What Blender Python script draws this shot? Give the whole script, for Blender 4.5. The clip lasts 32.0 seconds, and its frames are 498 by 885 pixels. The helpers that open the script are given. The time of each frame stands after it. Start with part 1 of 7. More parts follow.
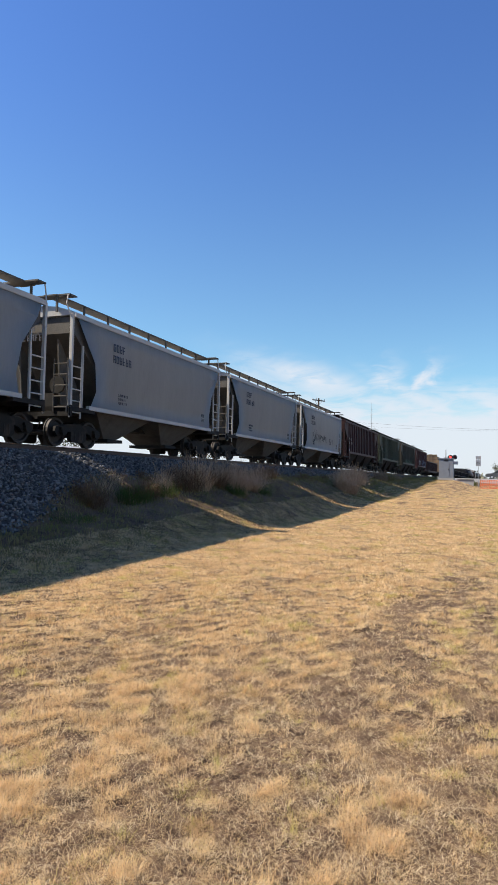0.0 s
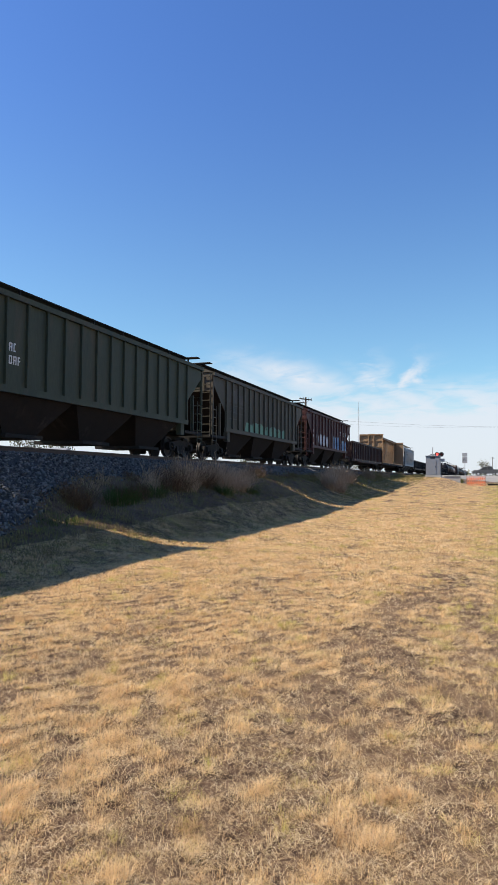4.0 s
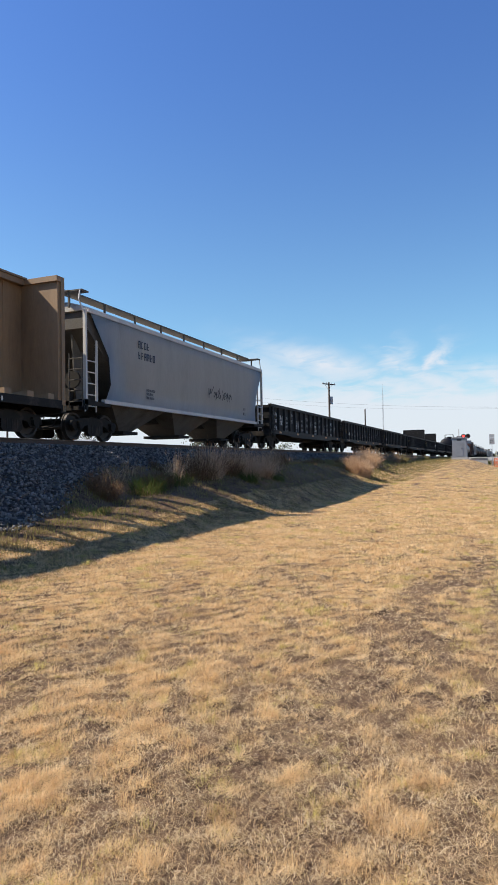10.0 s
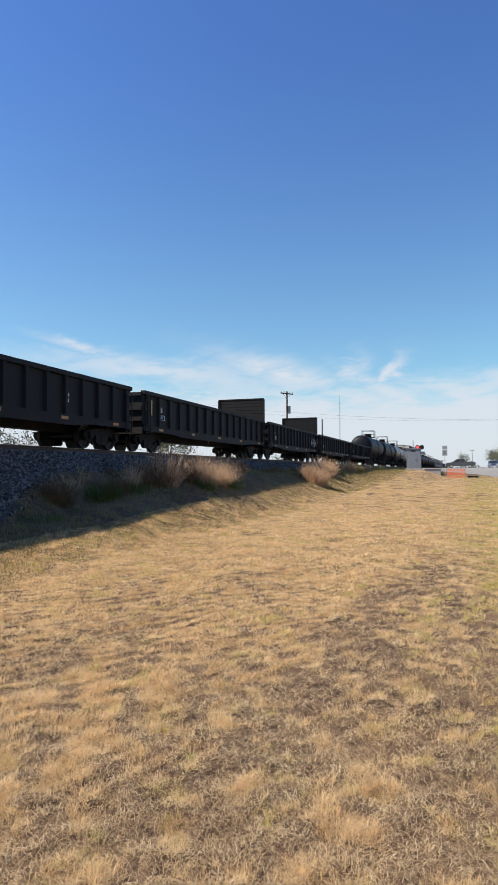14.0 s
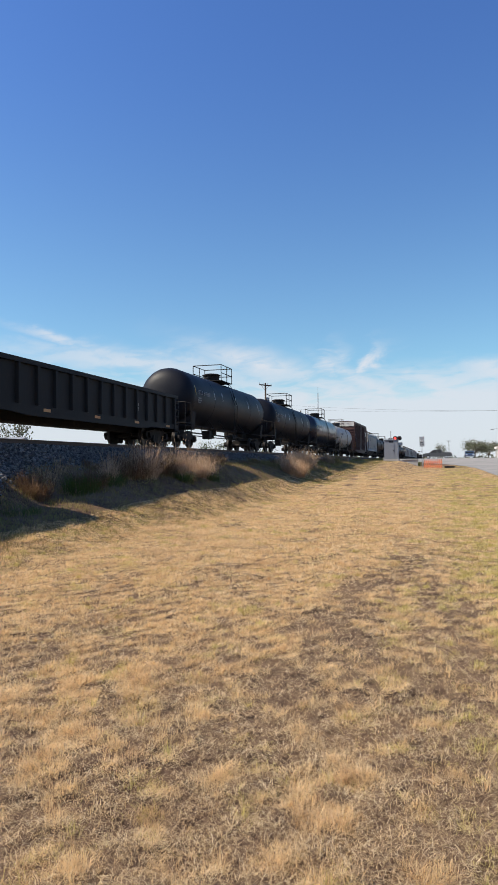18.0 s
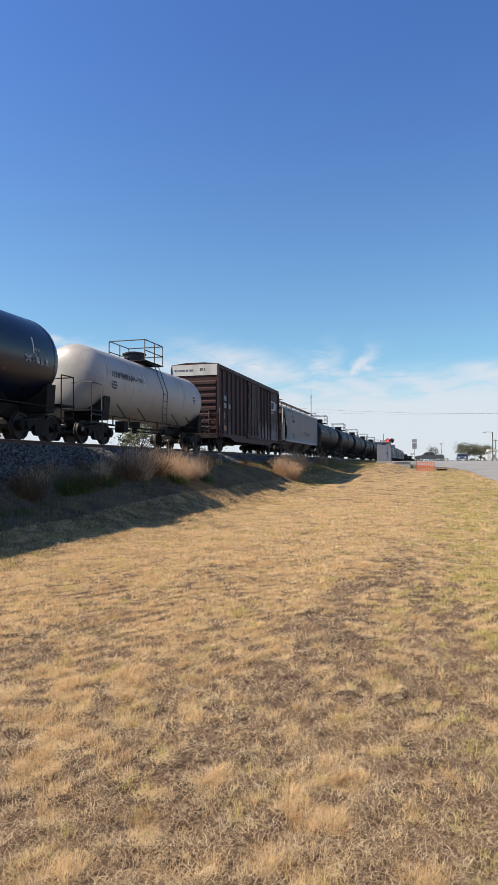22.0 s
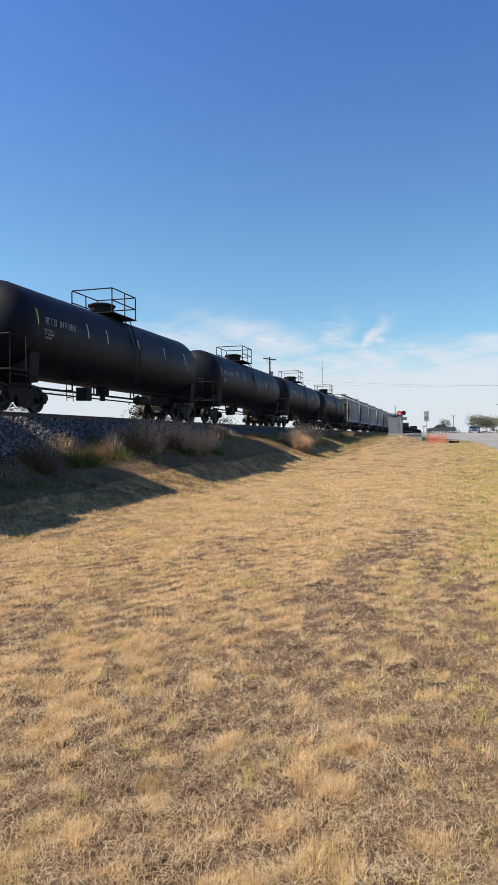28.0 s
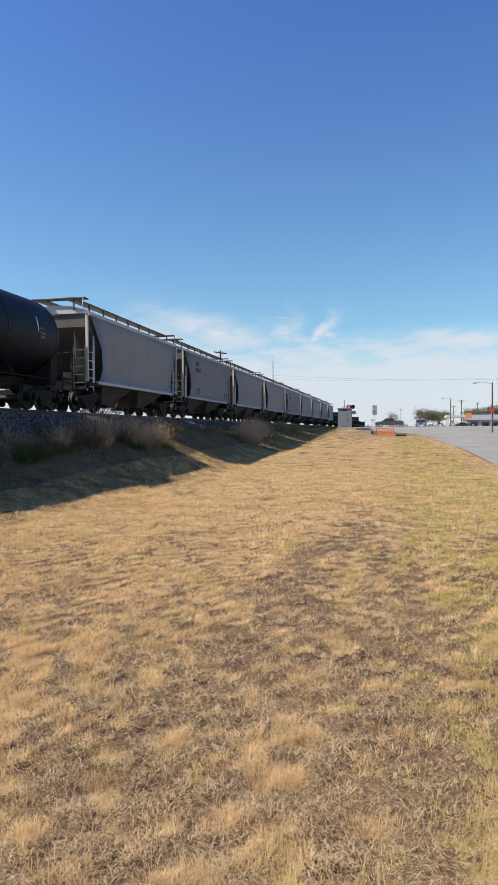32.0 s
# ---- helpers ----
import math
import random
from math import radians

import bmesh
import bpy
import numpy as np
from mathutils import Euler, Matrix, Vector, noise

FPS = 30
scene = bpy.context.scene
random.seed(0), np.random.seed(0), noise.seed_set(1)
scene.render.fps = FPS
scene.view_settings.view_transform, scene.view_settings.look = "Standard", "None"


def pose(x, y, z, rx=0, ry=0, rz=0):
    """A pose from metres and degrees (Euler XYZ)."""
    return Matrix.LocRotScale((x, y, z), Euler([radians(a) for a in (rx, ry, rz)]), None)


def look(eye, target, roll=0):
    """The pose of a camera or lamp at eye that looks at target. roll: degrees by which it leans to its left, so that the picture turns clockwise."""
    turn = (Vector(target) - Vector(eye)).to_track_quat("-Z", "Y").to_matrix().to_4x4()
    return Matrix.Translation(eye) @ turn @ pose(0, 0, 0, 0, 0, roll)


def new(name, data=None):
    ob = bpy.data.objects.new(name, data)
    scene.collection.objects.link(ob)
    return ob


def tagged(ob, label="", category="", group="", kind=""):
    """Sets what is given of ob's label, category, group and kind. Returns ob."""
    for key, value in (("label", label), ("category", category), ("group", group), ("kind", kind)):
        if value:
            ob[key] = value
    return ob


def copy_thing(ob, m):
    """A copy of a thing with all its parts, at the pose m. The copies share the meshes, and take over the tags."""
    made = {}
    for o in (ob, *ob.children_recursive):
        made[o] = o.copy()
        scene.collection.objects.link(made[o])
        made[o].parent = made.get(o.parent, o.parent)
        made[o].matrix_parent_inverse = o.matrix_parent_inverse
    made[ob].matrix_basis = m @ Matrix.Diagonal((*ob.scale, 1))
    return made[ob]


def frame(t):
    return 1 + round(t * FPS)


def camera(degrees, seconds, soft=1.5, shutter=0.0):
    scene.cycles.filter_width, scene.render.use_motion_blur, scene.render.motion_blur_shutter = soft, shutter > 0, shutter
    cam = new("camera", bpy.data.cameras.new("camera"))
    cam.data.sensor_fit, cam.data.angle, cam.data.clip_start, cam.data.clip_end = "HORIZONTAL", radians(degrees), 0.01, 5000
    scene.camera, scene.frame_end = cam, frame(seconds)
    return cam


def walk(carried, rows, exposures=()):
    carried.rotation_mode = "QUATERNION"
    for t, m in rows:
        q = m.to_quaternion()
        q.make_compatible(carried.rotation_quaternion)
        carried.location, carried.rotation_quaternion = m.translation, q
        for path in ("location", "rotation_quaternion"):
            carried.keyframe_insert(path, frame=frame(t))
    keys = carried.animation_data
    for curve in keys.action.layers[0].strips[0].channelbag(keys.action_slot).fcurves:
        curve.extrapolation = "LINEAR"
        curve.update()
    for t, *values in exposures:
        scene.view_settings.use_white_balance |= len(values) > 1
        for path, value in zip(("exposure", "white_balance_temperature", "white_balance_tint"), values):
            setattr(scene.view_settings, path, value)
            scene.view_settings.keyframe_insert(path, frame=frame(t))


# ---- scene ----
# ---------------------------------------------------------------- camera
cam = camera(41.0, 32.0)
# seconds, eye x y z, yaw to the left, pitch up, roll
PATH = [
    (0, -0.028, -0.037, 1.588, 20.55, 3.02, 1.02),
    (0.5, -0.029, -0.055, 1.599, 19.98, 3.09, 1.29),
    (1, -0.032, -0.031, 1.588, 19.80, 2.82, 1.26),
    (1.5, -0.020, -0.022, 1.585, 19.22, 2.38, 1.23),
    (2, -0.024, -0.022, 1.593, 19.29, 1.98, 1.04),
    (2.5, -0.020, -0.034, 1.595, 19.29, 1.98, 0.66),
    (4.5, -0.024, -0.050, 1.595, 19.50, 3.18, 0.20),
    (5, -0.015, -0.054, 1.598, 19.50, 2.87, -0.09),
    (5.5, -0.021, -0.042, 1.593, 19.98, 2.43, 0.01),
    (6, -0.023, -0.031, 1.593, 20.33, 2.69, -0.07),
    (6.5, -0.020, -0.029, 1.594, 20.45, 2.89, -0.32),
    (7, -0.023, -0.021, 1.589, 20.55, 2.66, -0.43),
    (7.5, -0.022, -0.018, 1.588, 20.24, 2.23, -0.44),
    (8, -0.025, -0.025, 1.591, 20.05, 1.99, -0.23),
    (8.5, -0.020, -0.021, 1.595, 20.93, 2.09, -0.59),
    (9, -0.023, -0.011, 1.591, 20.78, 2.09, -0.57),
    (9.5, -0.022, -0.001, 1.586, 21.55, 1.80, -1.06),
    (10, -0.024, -0.007, 1.591, 21.57, 1.88, -1.04),
    (10.5, -0.030, -0.008, 1.587, 21.30, 2.12, -0.79),
    (11, -0.022, -0.021, 1.593, 21.05, 2.47, -1.12),
    (11.5, -0.019, -0.021, 1.596, 21.49, 2.75, -1.15),
    (12, -0.025, -0.001, 1.589, 21.03, 2.28, -0.94),
    (12.5, -0.022, -0.006, 1.592, 20.00, 2.43, -0.88),
    (13, -0.013, -0.024, 1.595, 19.22, 2.96, -0.89),
    (13.5, -0.020, -0.032, 1.596, 18.65, 2.80, -0.42),
    (14, -0.023, -0.022, 1.592, 17.91, 2.53, -0.28),
    (14.5, -0.018, -0.020, 1.594, 17.31, 1.76, -0.55),
    (16.5, -0.012, -0.016, 1.595, 16.63, 1.76, -0.46),
    (17, -0.010, -0.008, 1.592, 16.25, 1.39, -0.54),
    (17.5, -0.008, -0.012, 1.595, 16.19, 1.58, -0.56),
    (18, -0.005, -0.011, 1.594, 16.10, 1.80, -0.61),
    (18.5, -0.006, -0.019, 1.597, 16.13, 2.08, -0.46),
    (19, -0.010, -0.019, 1.594, 15.83, 2.05, -0.47),
    (19.5, -0.008, -0.022, 1.595, 15.47, 2.12, -0.59),
    (20, -0.011, -0.023, 1.596, 15.45, 2.19, -0.32),
    (20.5, -0.008, -0.024, 1.599, 15.58, 2.07, -0.58),
    (21, -0.007, -0.012, 1.594, 15.39, 1.94, -0.65),
    (21.5, -0.007, -0.019, 1.594, 15.38, 1.91, -0.61),
    (22, -0.014, -0.028, 1.599, 15.49, 1.92, -0.29),
    (22.5, -0.012, -0.025, 1.594, 15.40, 1.81, -0.43),
    (23, -0.009, -0.029, 1.597, 15.31, 1.51, -0.54),
    (23.5, -0.011, -0.035, 1.601, 15.61, 1.77, -0.30),
    (24, -0.012, -0.026, 1.596, 15.70, 1.34, -0.39),
    (24.5, -0.015, -0.019, 1.596, 15.71, 0.99, -0.44),
    (25, -0.017, -0.013, 1.594, 15.90, 0.47, -0.29),
    (25.5, -0.012, 0.007, 1.586, 15.83, -0.13, -0.58),
    (27.5, -0.013, -0.007, 1.592, 16.50, -0.20, -0.39),
    (28, -0.012, 0.012, 1.587, 16.46, -0.41, -0.42),
    (28.5, -0.009, 0.019, 1.585, 15.85, -0.39, -0.46),
    (29, -0.011, 0.013, 1.587, 14.93, -0.27, -0.09),
    (29.5, -0.017, 0.006, 1.588, 14.61, -0.54, 0.08),
    (30, -0.018, 0.019, 1.584, 13.09, -1.59, 0.46),
    (30.5, -0.004, 0.040, 1.578, 12.08, -1.96, -0.03),
    (31, 0.002, 0.008, 1.590, 12.16, -1.75, -0.09),
    (31.5, 0.004, 0.015, 1.590, 12.90, -1.10, -0.22),
    (32, 0.000, 0.000, 1.600, 12.25, -0.99, -0.50),
]


def held(x, y, z, yaw, pitch, roll):
    a, b = radians(yaw), radians(pitch)
    eye = Vector((x, y, z))
    return look(eye, eye + Vector((-math.sin(a) * math.cos(b), math.cos(a) * math.cos(b), math.sin(b))), roll)


walk(cam, [(t, held(*rest)) for t, *rest in PATH], [(0.0, 0.14), (5.0, 0.13), (8.0, 0.1), (11.0, 0.12), (13.0, 0.04), (17.0, 0.0), (23.0, 0.03), (25.0, 0.08), (28.0, 0.04), (32.0, 0.0)])

# ---------------------------------------------------------------- light
SUN_FROM = Vector((-0.95, -0.37, 1.0)).normalized()
SUN_EL = math.asin(SUN_FROM.z)
SUN_AZ = math.atan2(SUN_FROM.x, SUN_FROM.y)
SKY_STRENGTH, SUN_STRENGTH = 0.119, 7.5

world = bpy.data.worlds.new("sky")
scene.world = world
world.use_nodes = True
wt = world.node_tree
wt.nodes.clear()


def node(tree, kind, **values):
    n = tree.nodes.new(kind)
    for key, value in values.items():
        if key == "inputs":
            for name, v in value.items():
                n.inputs[name].default_value = v
        elif key == "op":
            n.operation = value
        elif key == "blend":
            n.data_type, n.blend_type = "RGBA", value
    return n


w_out = node(wt, "ShaderNodeOutputWorld")
w_bg = node(wt, "ShaderNodeBackground", inputs={"Strength": SKY_STRENGTH})
w_sky = node(wt, "ShaderNodeTexSky")
w_sky.sky_type, w_sky.sun_disc = "NISHITA", False
w_sky.sun_elevation, w_sky.sun_rotation = SUN_EL, SUN_AZ
w_sky.air_density, w_sky.dust_density, w_sky.ozone_density = 1.0, 0.6, 2.2
# thin cirrus low over the horizon: feathery wisps, and a milky veil below them
def calc(op, a, b=None, c=None):
    n = node(wt, "ShaderNodeMath", op=op)
    for k, v in enumerate((a, b, c)):
        if v is None:
            continue
        if isinstance(v, (int, float)):
            n.inputs[k].default_value = v
        else:
            wt.links.new(v, n.inputs[k])
    return n.outputs[0]


def step(value, lo, hi, top=1.0):
    n = node(wt, "ShaderNodeMapRange", inputs={"From Min": lo, "From Max": hi, "To Max": top})
    n.interpolation_type = "SMOOTHSTEP"
    wt.links.new(value, n.inputs["Value"])
    return n.outputs[0]


w_co = node(wt, "ShaderNodeTexCoord")
w_sep = node(wt, "ShaderNodeSeparateXYZ")
wt.links.new(w_co.outputs["Generated"], w_sep.inputs[0])
sky_u = calc("MULTIPLY", calc("ARCTAN2", calc("MULTIPLY", w_sep.outputs["X"], -1.0), w_sep.outputs["Y"]), 57.2958)
sky_v = calc("MULTIPLY", calc("ARCSINE", w_sep.outputs["Z"]), 57.2958)


def sky_noise(su, sv, detail, rough, warp, seed):
    v = node(wt, "ShaderNodeCombineXYZ")
    wt.links.new(calc("ADD", calc("MULTIPLY", sky_u, su), calc("MULTIPLY", sky_v, 0.35 * su)), v.inputs[0])
    wt.links.new(calc("MULTIPLY", sky_v, sv), v.inputs[1])
    v.inputs[2].default_value = seed
    n = node(wt, "ShaderNodeTexNoise", inputs={"Scale": 1.0, "Detail": detail, "Roughness": rough, "Distortion": warp})
    wt.links.new(v.outputs[0], n.inputs["Vector"])
    return n.outputs["Fac"]


bend = calc("MULTIPLY", calc("SUBTRACT", sky_noise(0.3, 0.7, 5.0, 0.55, 0.4, 3.0), 0.5), 2.6)
bent_u, bent_v = calc("ADD", sky_u, calc("MULTIPLY", bend, 1.6)), calc("ADD", sky_v, bend)
fibres = step(sky_noise(0.28, 1.0, 7.0, 0.55, 0.6, 7.7), 0.3, 0.62)
# degrees to the left and up, half length, half thickness, slope, weight
WISPS = ((32.0, 10.5, 2.8, 0.3, 0.21, 0.8), (26.0, 8.7, 9.5, 0.85, 0.06, 0.8), (15.2, 8.5, 4.6, 1.0, 0.25, 1.0), (9.4, 8.6, 1.0, 0.8, -0.7, 0.8),
         (5.8, 8.1, 1.1, 0.8, -0.8, 1.0), (7.0, 7.2, 2.6, 0.55, 0.5, 0.8), (1.0, 7.0, 1.8, 0.5, 0.1, 0.7), (-5.6, 7.3, 3.4, 0.65, 0.05, 1.0),
         (44.0, 9.0, 7.0, 1.0, 0.1, 0.6), (-17.0, 8.0, 7.0, 0.8, -0.1, 0.6), (70.0, 8.0, 12.0, 1.0, 0.05, 0.6), (-50.0, 9.0, 16.0, 1.2, 0.05, 0.6))
w_all = None
for au, av, half, thick, slope, weight in WISPS:
    du = calc("SUBTRACT", bent_u, au)
    dv = calc("SUBTRACT", calc("SUBTRACT", bent_v, av), calc("MULTIPLY", du, slope))
    far2 = calc("ADD", calc("POWER", calc("MULTIPLY", calc("ABSOLUTE", du), 1 / half), 2.0), calc("POWER", calc("MULTIPLY", calc("ABSOLUTE", dv), 1 / thick), 2.0))
    puff = calc("MULTIPLY", calc("EXPONENT", calc("MULTIPLY", far2, -0.8)), weight)
    w_all = puff if w_all is None else calc("MAXIMUM", w_all, puff)
w_cl = calc("MULTIPLY", w_all, calc("MINIMUM", calc("ADD", calc("MULTIPLY", fibres, 0.85), 0.45), 1.0))
w_veil = step(calc("ADD", sky_v, calc("MULTIPLY", calc("SUBTRACT", fibres, 0.5), -1.6)), 8.2, 4.6, 0.97)
w_amt = calc("MULTIPLY", calc("SUBTRACT", 1.0, calc("MULTIPLY", calc("SUBTRACT", 1.0, w_cl), calc("SUBTRACT", 1.0, w_veil))), 0.93)
w_mix = node(wt, "ShaderNodeMix", blend="MIX")
wt.links.new(w_amt, w_mix.inputs[0])
# clear deep blue of a dry winter day
w_tint = node(wt, "ShaderNodeMix", blend="MULTIPLY")
w_tint.inputs[0].default_value = 1.0
w_grad = node(wt, "ShaderNodeMix", blend="MIX")
w_grad.inputs[6].default_value = (0.9, 1.19, 1.24, 1)
w_grad.inputs[7].default_value = (0.64, 0.95, 1.46, 1)
wt.links.new(step(sky_v, 5.0, 36.0), w_grad.inputs[0])
wt.links.new(w_grad.outputs[2], w_tint.inputs[7])
wt.links.new(w_sky.outputs[0], w_tint.inputs[6])
wt.links.new(w_tint.outputs[2], w_mix.inputs[6])
w_mix.inputs[7].default_value = (6.0, 6.4, 7.0, 1)
wt.links.new(w_mix.outputs[2], w_bg.inputs["Color"])
wt.links.new(w_bg.outputs[0], w_out.inputs[0])

sun_data = bpy.data.lights.new("sun", "SUN")
sun_data.energy, sun_data.angle, sun_data.color = SUN_STRENGTH, radians(0.55), (1.0, 0.89, 0.73)
sun = new("sun", sun_data)
sun.matrix_world = look(SUN_FROM * 100, (0, 0, 0))
scene.view_settings.exposure = 0.0


# ---------------------------------------------------------------- materials
def material(name, dark, light, rough=0.6, metal=0.0, scale=6.0, fine=60.0, bump=0.15, spec=0.5, contrast=(0.3, 0.72),
             random_part=0.0, island=0.0, stain=None, stain_at=(0.55, 0.75), coat=0.0, stretch=(1, 1, 1), soil=None, soil_scale=0.9):
    """Two-scale grain between two colours, with stains of a third, small relief and uneven gloss."""
    m = bpy.data.materials.new(name)
    m.use_nodes = True
    t = m.node_tree
    b = t.nodes["Principled BSDF"]
    b.inputs["Metallic"].default_value = metal
    b.inputs["Specular IOR Level"].default_value = spec
    b.inputs["Coat Weight"].default_value = coat
    b.inputs["Coat Roughness"].default_value = 0.06
    co = node(t, "ShaderNodeTexCoord")
    mp = node(t, "ShaderNodeMapping")
    mp.inputs["Scale"].default_value = stretch
    t.links.new(co.outputs["Object"], mp.inputs["Vector"])
    n1 = node(t, "ShaderNodeTexNoise", inputs={"Scale": scale, "Detail": 6.0, "Roughness": 0.6})
    n2 = node(t, "ShaderNodeTexNoise", inputs={"Scale": fine, "Detail": 4.0, "Roughness": 0.65})
    for n in (n1, n2):
        t.links.new(mp.outputs[0], n.inputs["Vector"])
    add = node(t, "ShaderNodeMix")
    add.inputs[0].default_value = 0.4
    t.links.new(n1.outputs["Fac"], add.inputs[2])
    t.links.new(n2.outputs["Fac"], add.inputs[3])
    fac = add.outputs[0]
    if random_part or island:
        src = node(t, "ShaderNodeNewGeometry").outputs["Random Per Island"] if island else node(t, "ShaderNodeObjectInfo").outputs["Random"]
        rnd = node(t, "ShaderNodeMix")
        rnd.inputs[0].default_value = island or random_part
        t.links.new(fac, rnd.inputs[2])
        t.links.new(src, rnd.inputs[3])
        fac = rnd.outputs[0]
    rg = node(t, "ShaderNodeMapRange", inputs={"From Min": contrast[0], "From Max": contrast[1]})
    t.links.new(fac, rg.inputs["Value"])
    mix = node(t, "ShaderNodeMix", blend="MIX")
    mix.inputs[6].default_value, mix.inputs[7].default_value = (*dark, 1), (*light, 1)
    t.links.new(rg.outputs[0], mix.inputs[0])
    colour = mix.outputs[2]
    for tint, where, size in ((stain, stain_at, scale * 0.35), (soil, (0.42, 0.66), soil_scale)):
        if tint:
            n3 = node(t, "ShaderNodeTexNoise", inputs={"Scale": size, "Detail": 9.0, "Roughness": 0.68, "Distortion": 0.4})
            t.links.new(mp.outputs[0], n3.inputs["Vector"])
            r3 = node(t, "ShaderNodeMapRange", inputs={"From Min": where[0], "From Max": where[1]})
            t.links.new(n3.outputs["Fac"], r3.inputs["Value"])
            m3 = node(t, "ShaderNodeMix", blend="MIX")
            m3.inputs[7].default_value = (*tint, 1)
            t.links.new(r3.outputs[0], m3.inputs[0])
            t.links.new(colour, m3.inputs[6])
            colour = m3.outputs[2]
    t.links.new(colour, b.inputs["Base Color"])
    rr = node(t, "ShaderNodeMapRange", inputs={"To Min": max(0.03, rough - 0.12), "To Max": min(1.0, rough + 0.12)})
    t.links.new(n1.outputs["Fac"], rr.inputs["Value"])
    t.links.new(rr.outputs[0], b.inputs["Roughness"])
    if bump:
        bp = node(t, "ShaderNodeBump", inputs={"Strength": bump, "Distance": 0.02})
        t.links.new(n2.outputs["Fac"], bp.inputs["Height"])
        t.links.new(bp.outputs[0], b.inputs["Normal"])
    return m


def glow(name, colour, strength):
    m = bpy.data.materials.new(name)
    m.use_nodes = True
    b = m.node_tree.nodes["Principled BSDF"]
    b.inputs["Base Color"].default_value = (*colour, 1)
    b.inputs["Emission Color"].default_value = (*colour, 1)
    b.inputs["Emission Strength"].default_value = strength
    return m


STREAK = (1.0, 1.0, 0.22)
M_GREY = material("hopper grey paint", (0.42, 0.405, 0.375), (0.54, 0.52, 0.48), 0.6, spec=0.22, scale=1.3, fine=16, bump=0.03, stain=(0.27, 0.25, 0.22), stain_at=(0.6, 0.85), stretch=STREAK)
M_PALE = material("pale grey paint", (0.48, 0.465, 0.43), (0.61, 0.59, 0.545), 0.6, spec=0.22, scale=1.3, fine=16, bump=0.03, stain=(0.36, 0.33, 0.28), stain_at=(0.58, 0.82), stretch=STREAK)
M_TAN = material("weathered grey tan paint", (0.4, 0.38, 0.33), (0.5, 0.48, 0.43), 0.6, spec=0.22, scale=1.3, fine=16, bump=0.03, stain=(0.27, 0.23, 0.18), stain_at=(0.58, 0.82), stretch=STREAK)
# dark grey: dust, plus the shade of hopper ends and undersides in the colour
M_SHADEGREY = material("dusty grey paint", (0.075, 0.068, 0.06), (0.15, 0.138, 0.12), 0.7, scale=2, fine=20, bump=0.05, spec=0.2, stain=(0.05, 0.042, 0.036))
M_BROWN = material("mineral brown paint", (0.042, 0.021, 0.02), (0.07, 0.034, 0.031), 0.6, spec=0.18, scale=1.6, fine=18, bump=0.04, stain=(0.03, 0.02, 0.019), stretch=STREAK)
M_RED = material("brown red paint", (0.06, 0.026, 0.025), (0.095, 0.04, 0.037), 0.6, spec=0.18, scale=1.6, fine=18, bump=0.04, stain=(0.045, 0.025, 0.023), stretch=STREAK)
M_BOX = material("boxcar brown paint", (0.042, 0.021, 0.02), (0.07, 0.036, 0.033), 0.6, spec=0.18, scale=1.6, fine=18, bump=0.04, stain=(0.03, 0.019, 0.018), stretch=STREAK)
M_GREEN = material("faded green paint", (0.042, 0.05, 0.034), (0.08, 0.09, 0.06), 0.6, spec=0.18, scale=1.6, fine=18, bump=0.04, stain=(0.11, 0.085, 0.06), stretch=STREAK)
M_GREEN2 = material("faded olive paint", (0.055, 0.052, 0.038), (0.1, 0.09, 0.068), 0.6, spec=0.18, scale=1.6, fine=18, bump=0.04, stain=(0.12, 0.09, 0.07), stain_at=(0.5, 0.75), stretch=STREAK)
M_GOND = material("gondola black paint", (0.0085, 0.0085, 0.0095), (0.019, 0.0185, 0.0185), 0.62, spec=0.18, scale=1.6, fine=18, bump=0.05, stain=(0.045, 0.03, 0.024), stain_at=(0.6, 0.85), stretch=STREAK)
M_GONDB = material("gondola brown paint", (0.036, 0.02, 0.018), (0.065, 0.036, 0.032), 0.62, spec=0.18, scale=1.6, fine=18, bump=0.05, stain=(0.04, 0.03, 0.026), stretch=STREAK)
M_OCHRE = material("ochre beam paint", (0.2, 0.122, 0.06), (0.29, 0.185, 0.098), 0.62, scale=1.6, fine=18, bump=0.05, stain=(0.12, 0.072, 0.042), stain_at=(0.5, 0.75), stretch=STREAK)
M_TANK = material("black tank paint", (0.0065, 0.007, 0.0105), (0.0125, 0.0135, 0.018), 0.5, scale=0.9, fine=10, bump=0.01, spec=0.16, stain=(0.028, 0.026, 0.023), stain_at=(0.6, 0.9))
M_GLOSS = material("glossy blue black tank paint", (0.005, 0.0075, 0.019), (0.008, 0.012, 0.027), 0.3, scale=0.9, fine=10, bump=0.0, coat=0.1)
M_WHITE = material("dirty white tank paint", (0.36, 0.335, 0.295), (0.47, 0.44, 0.39), 0.5, scale=0.9, fine=10, bump=0.02, stain=(0.24, 0.19, 0.145), stain_at=(0.5, 0.78))
M_FRAME = material("grimy underframe steel", (0.011, 0.01, 0.0095), (0.026, 0.023, 0.02), 0.75, scale=5, fine=40, bump=0.2, spec=0.2, stain=(0.06, 0.045, 0.035))
# dark brown with tan blotches, for the ribbed hoppers' sloping ends and bays
M_UNDER = material("sooty hopper underside", (0.016, 0.012, 0.011), (0.034, 0.027, 0.023), 0.8, scale=2.5, fine=25, bump=0.08, spec=0.15, stain=(0.075, 0.06, 0.048), stain_at=(0.58, 0.8))
M_FADED = material("faded white spray paint", (0.2, 0.2, 0.2), (0.36, 0.36, 0.36), 0.65, scale=5, fine=25, bump=0.0, spec=0.15)
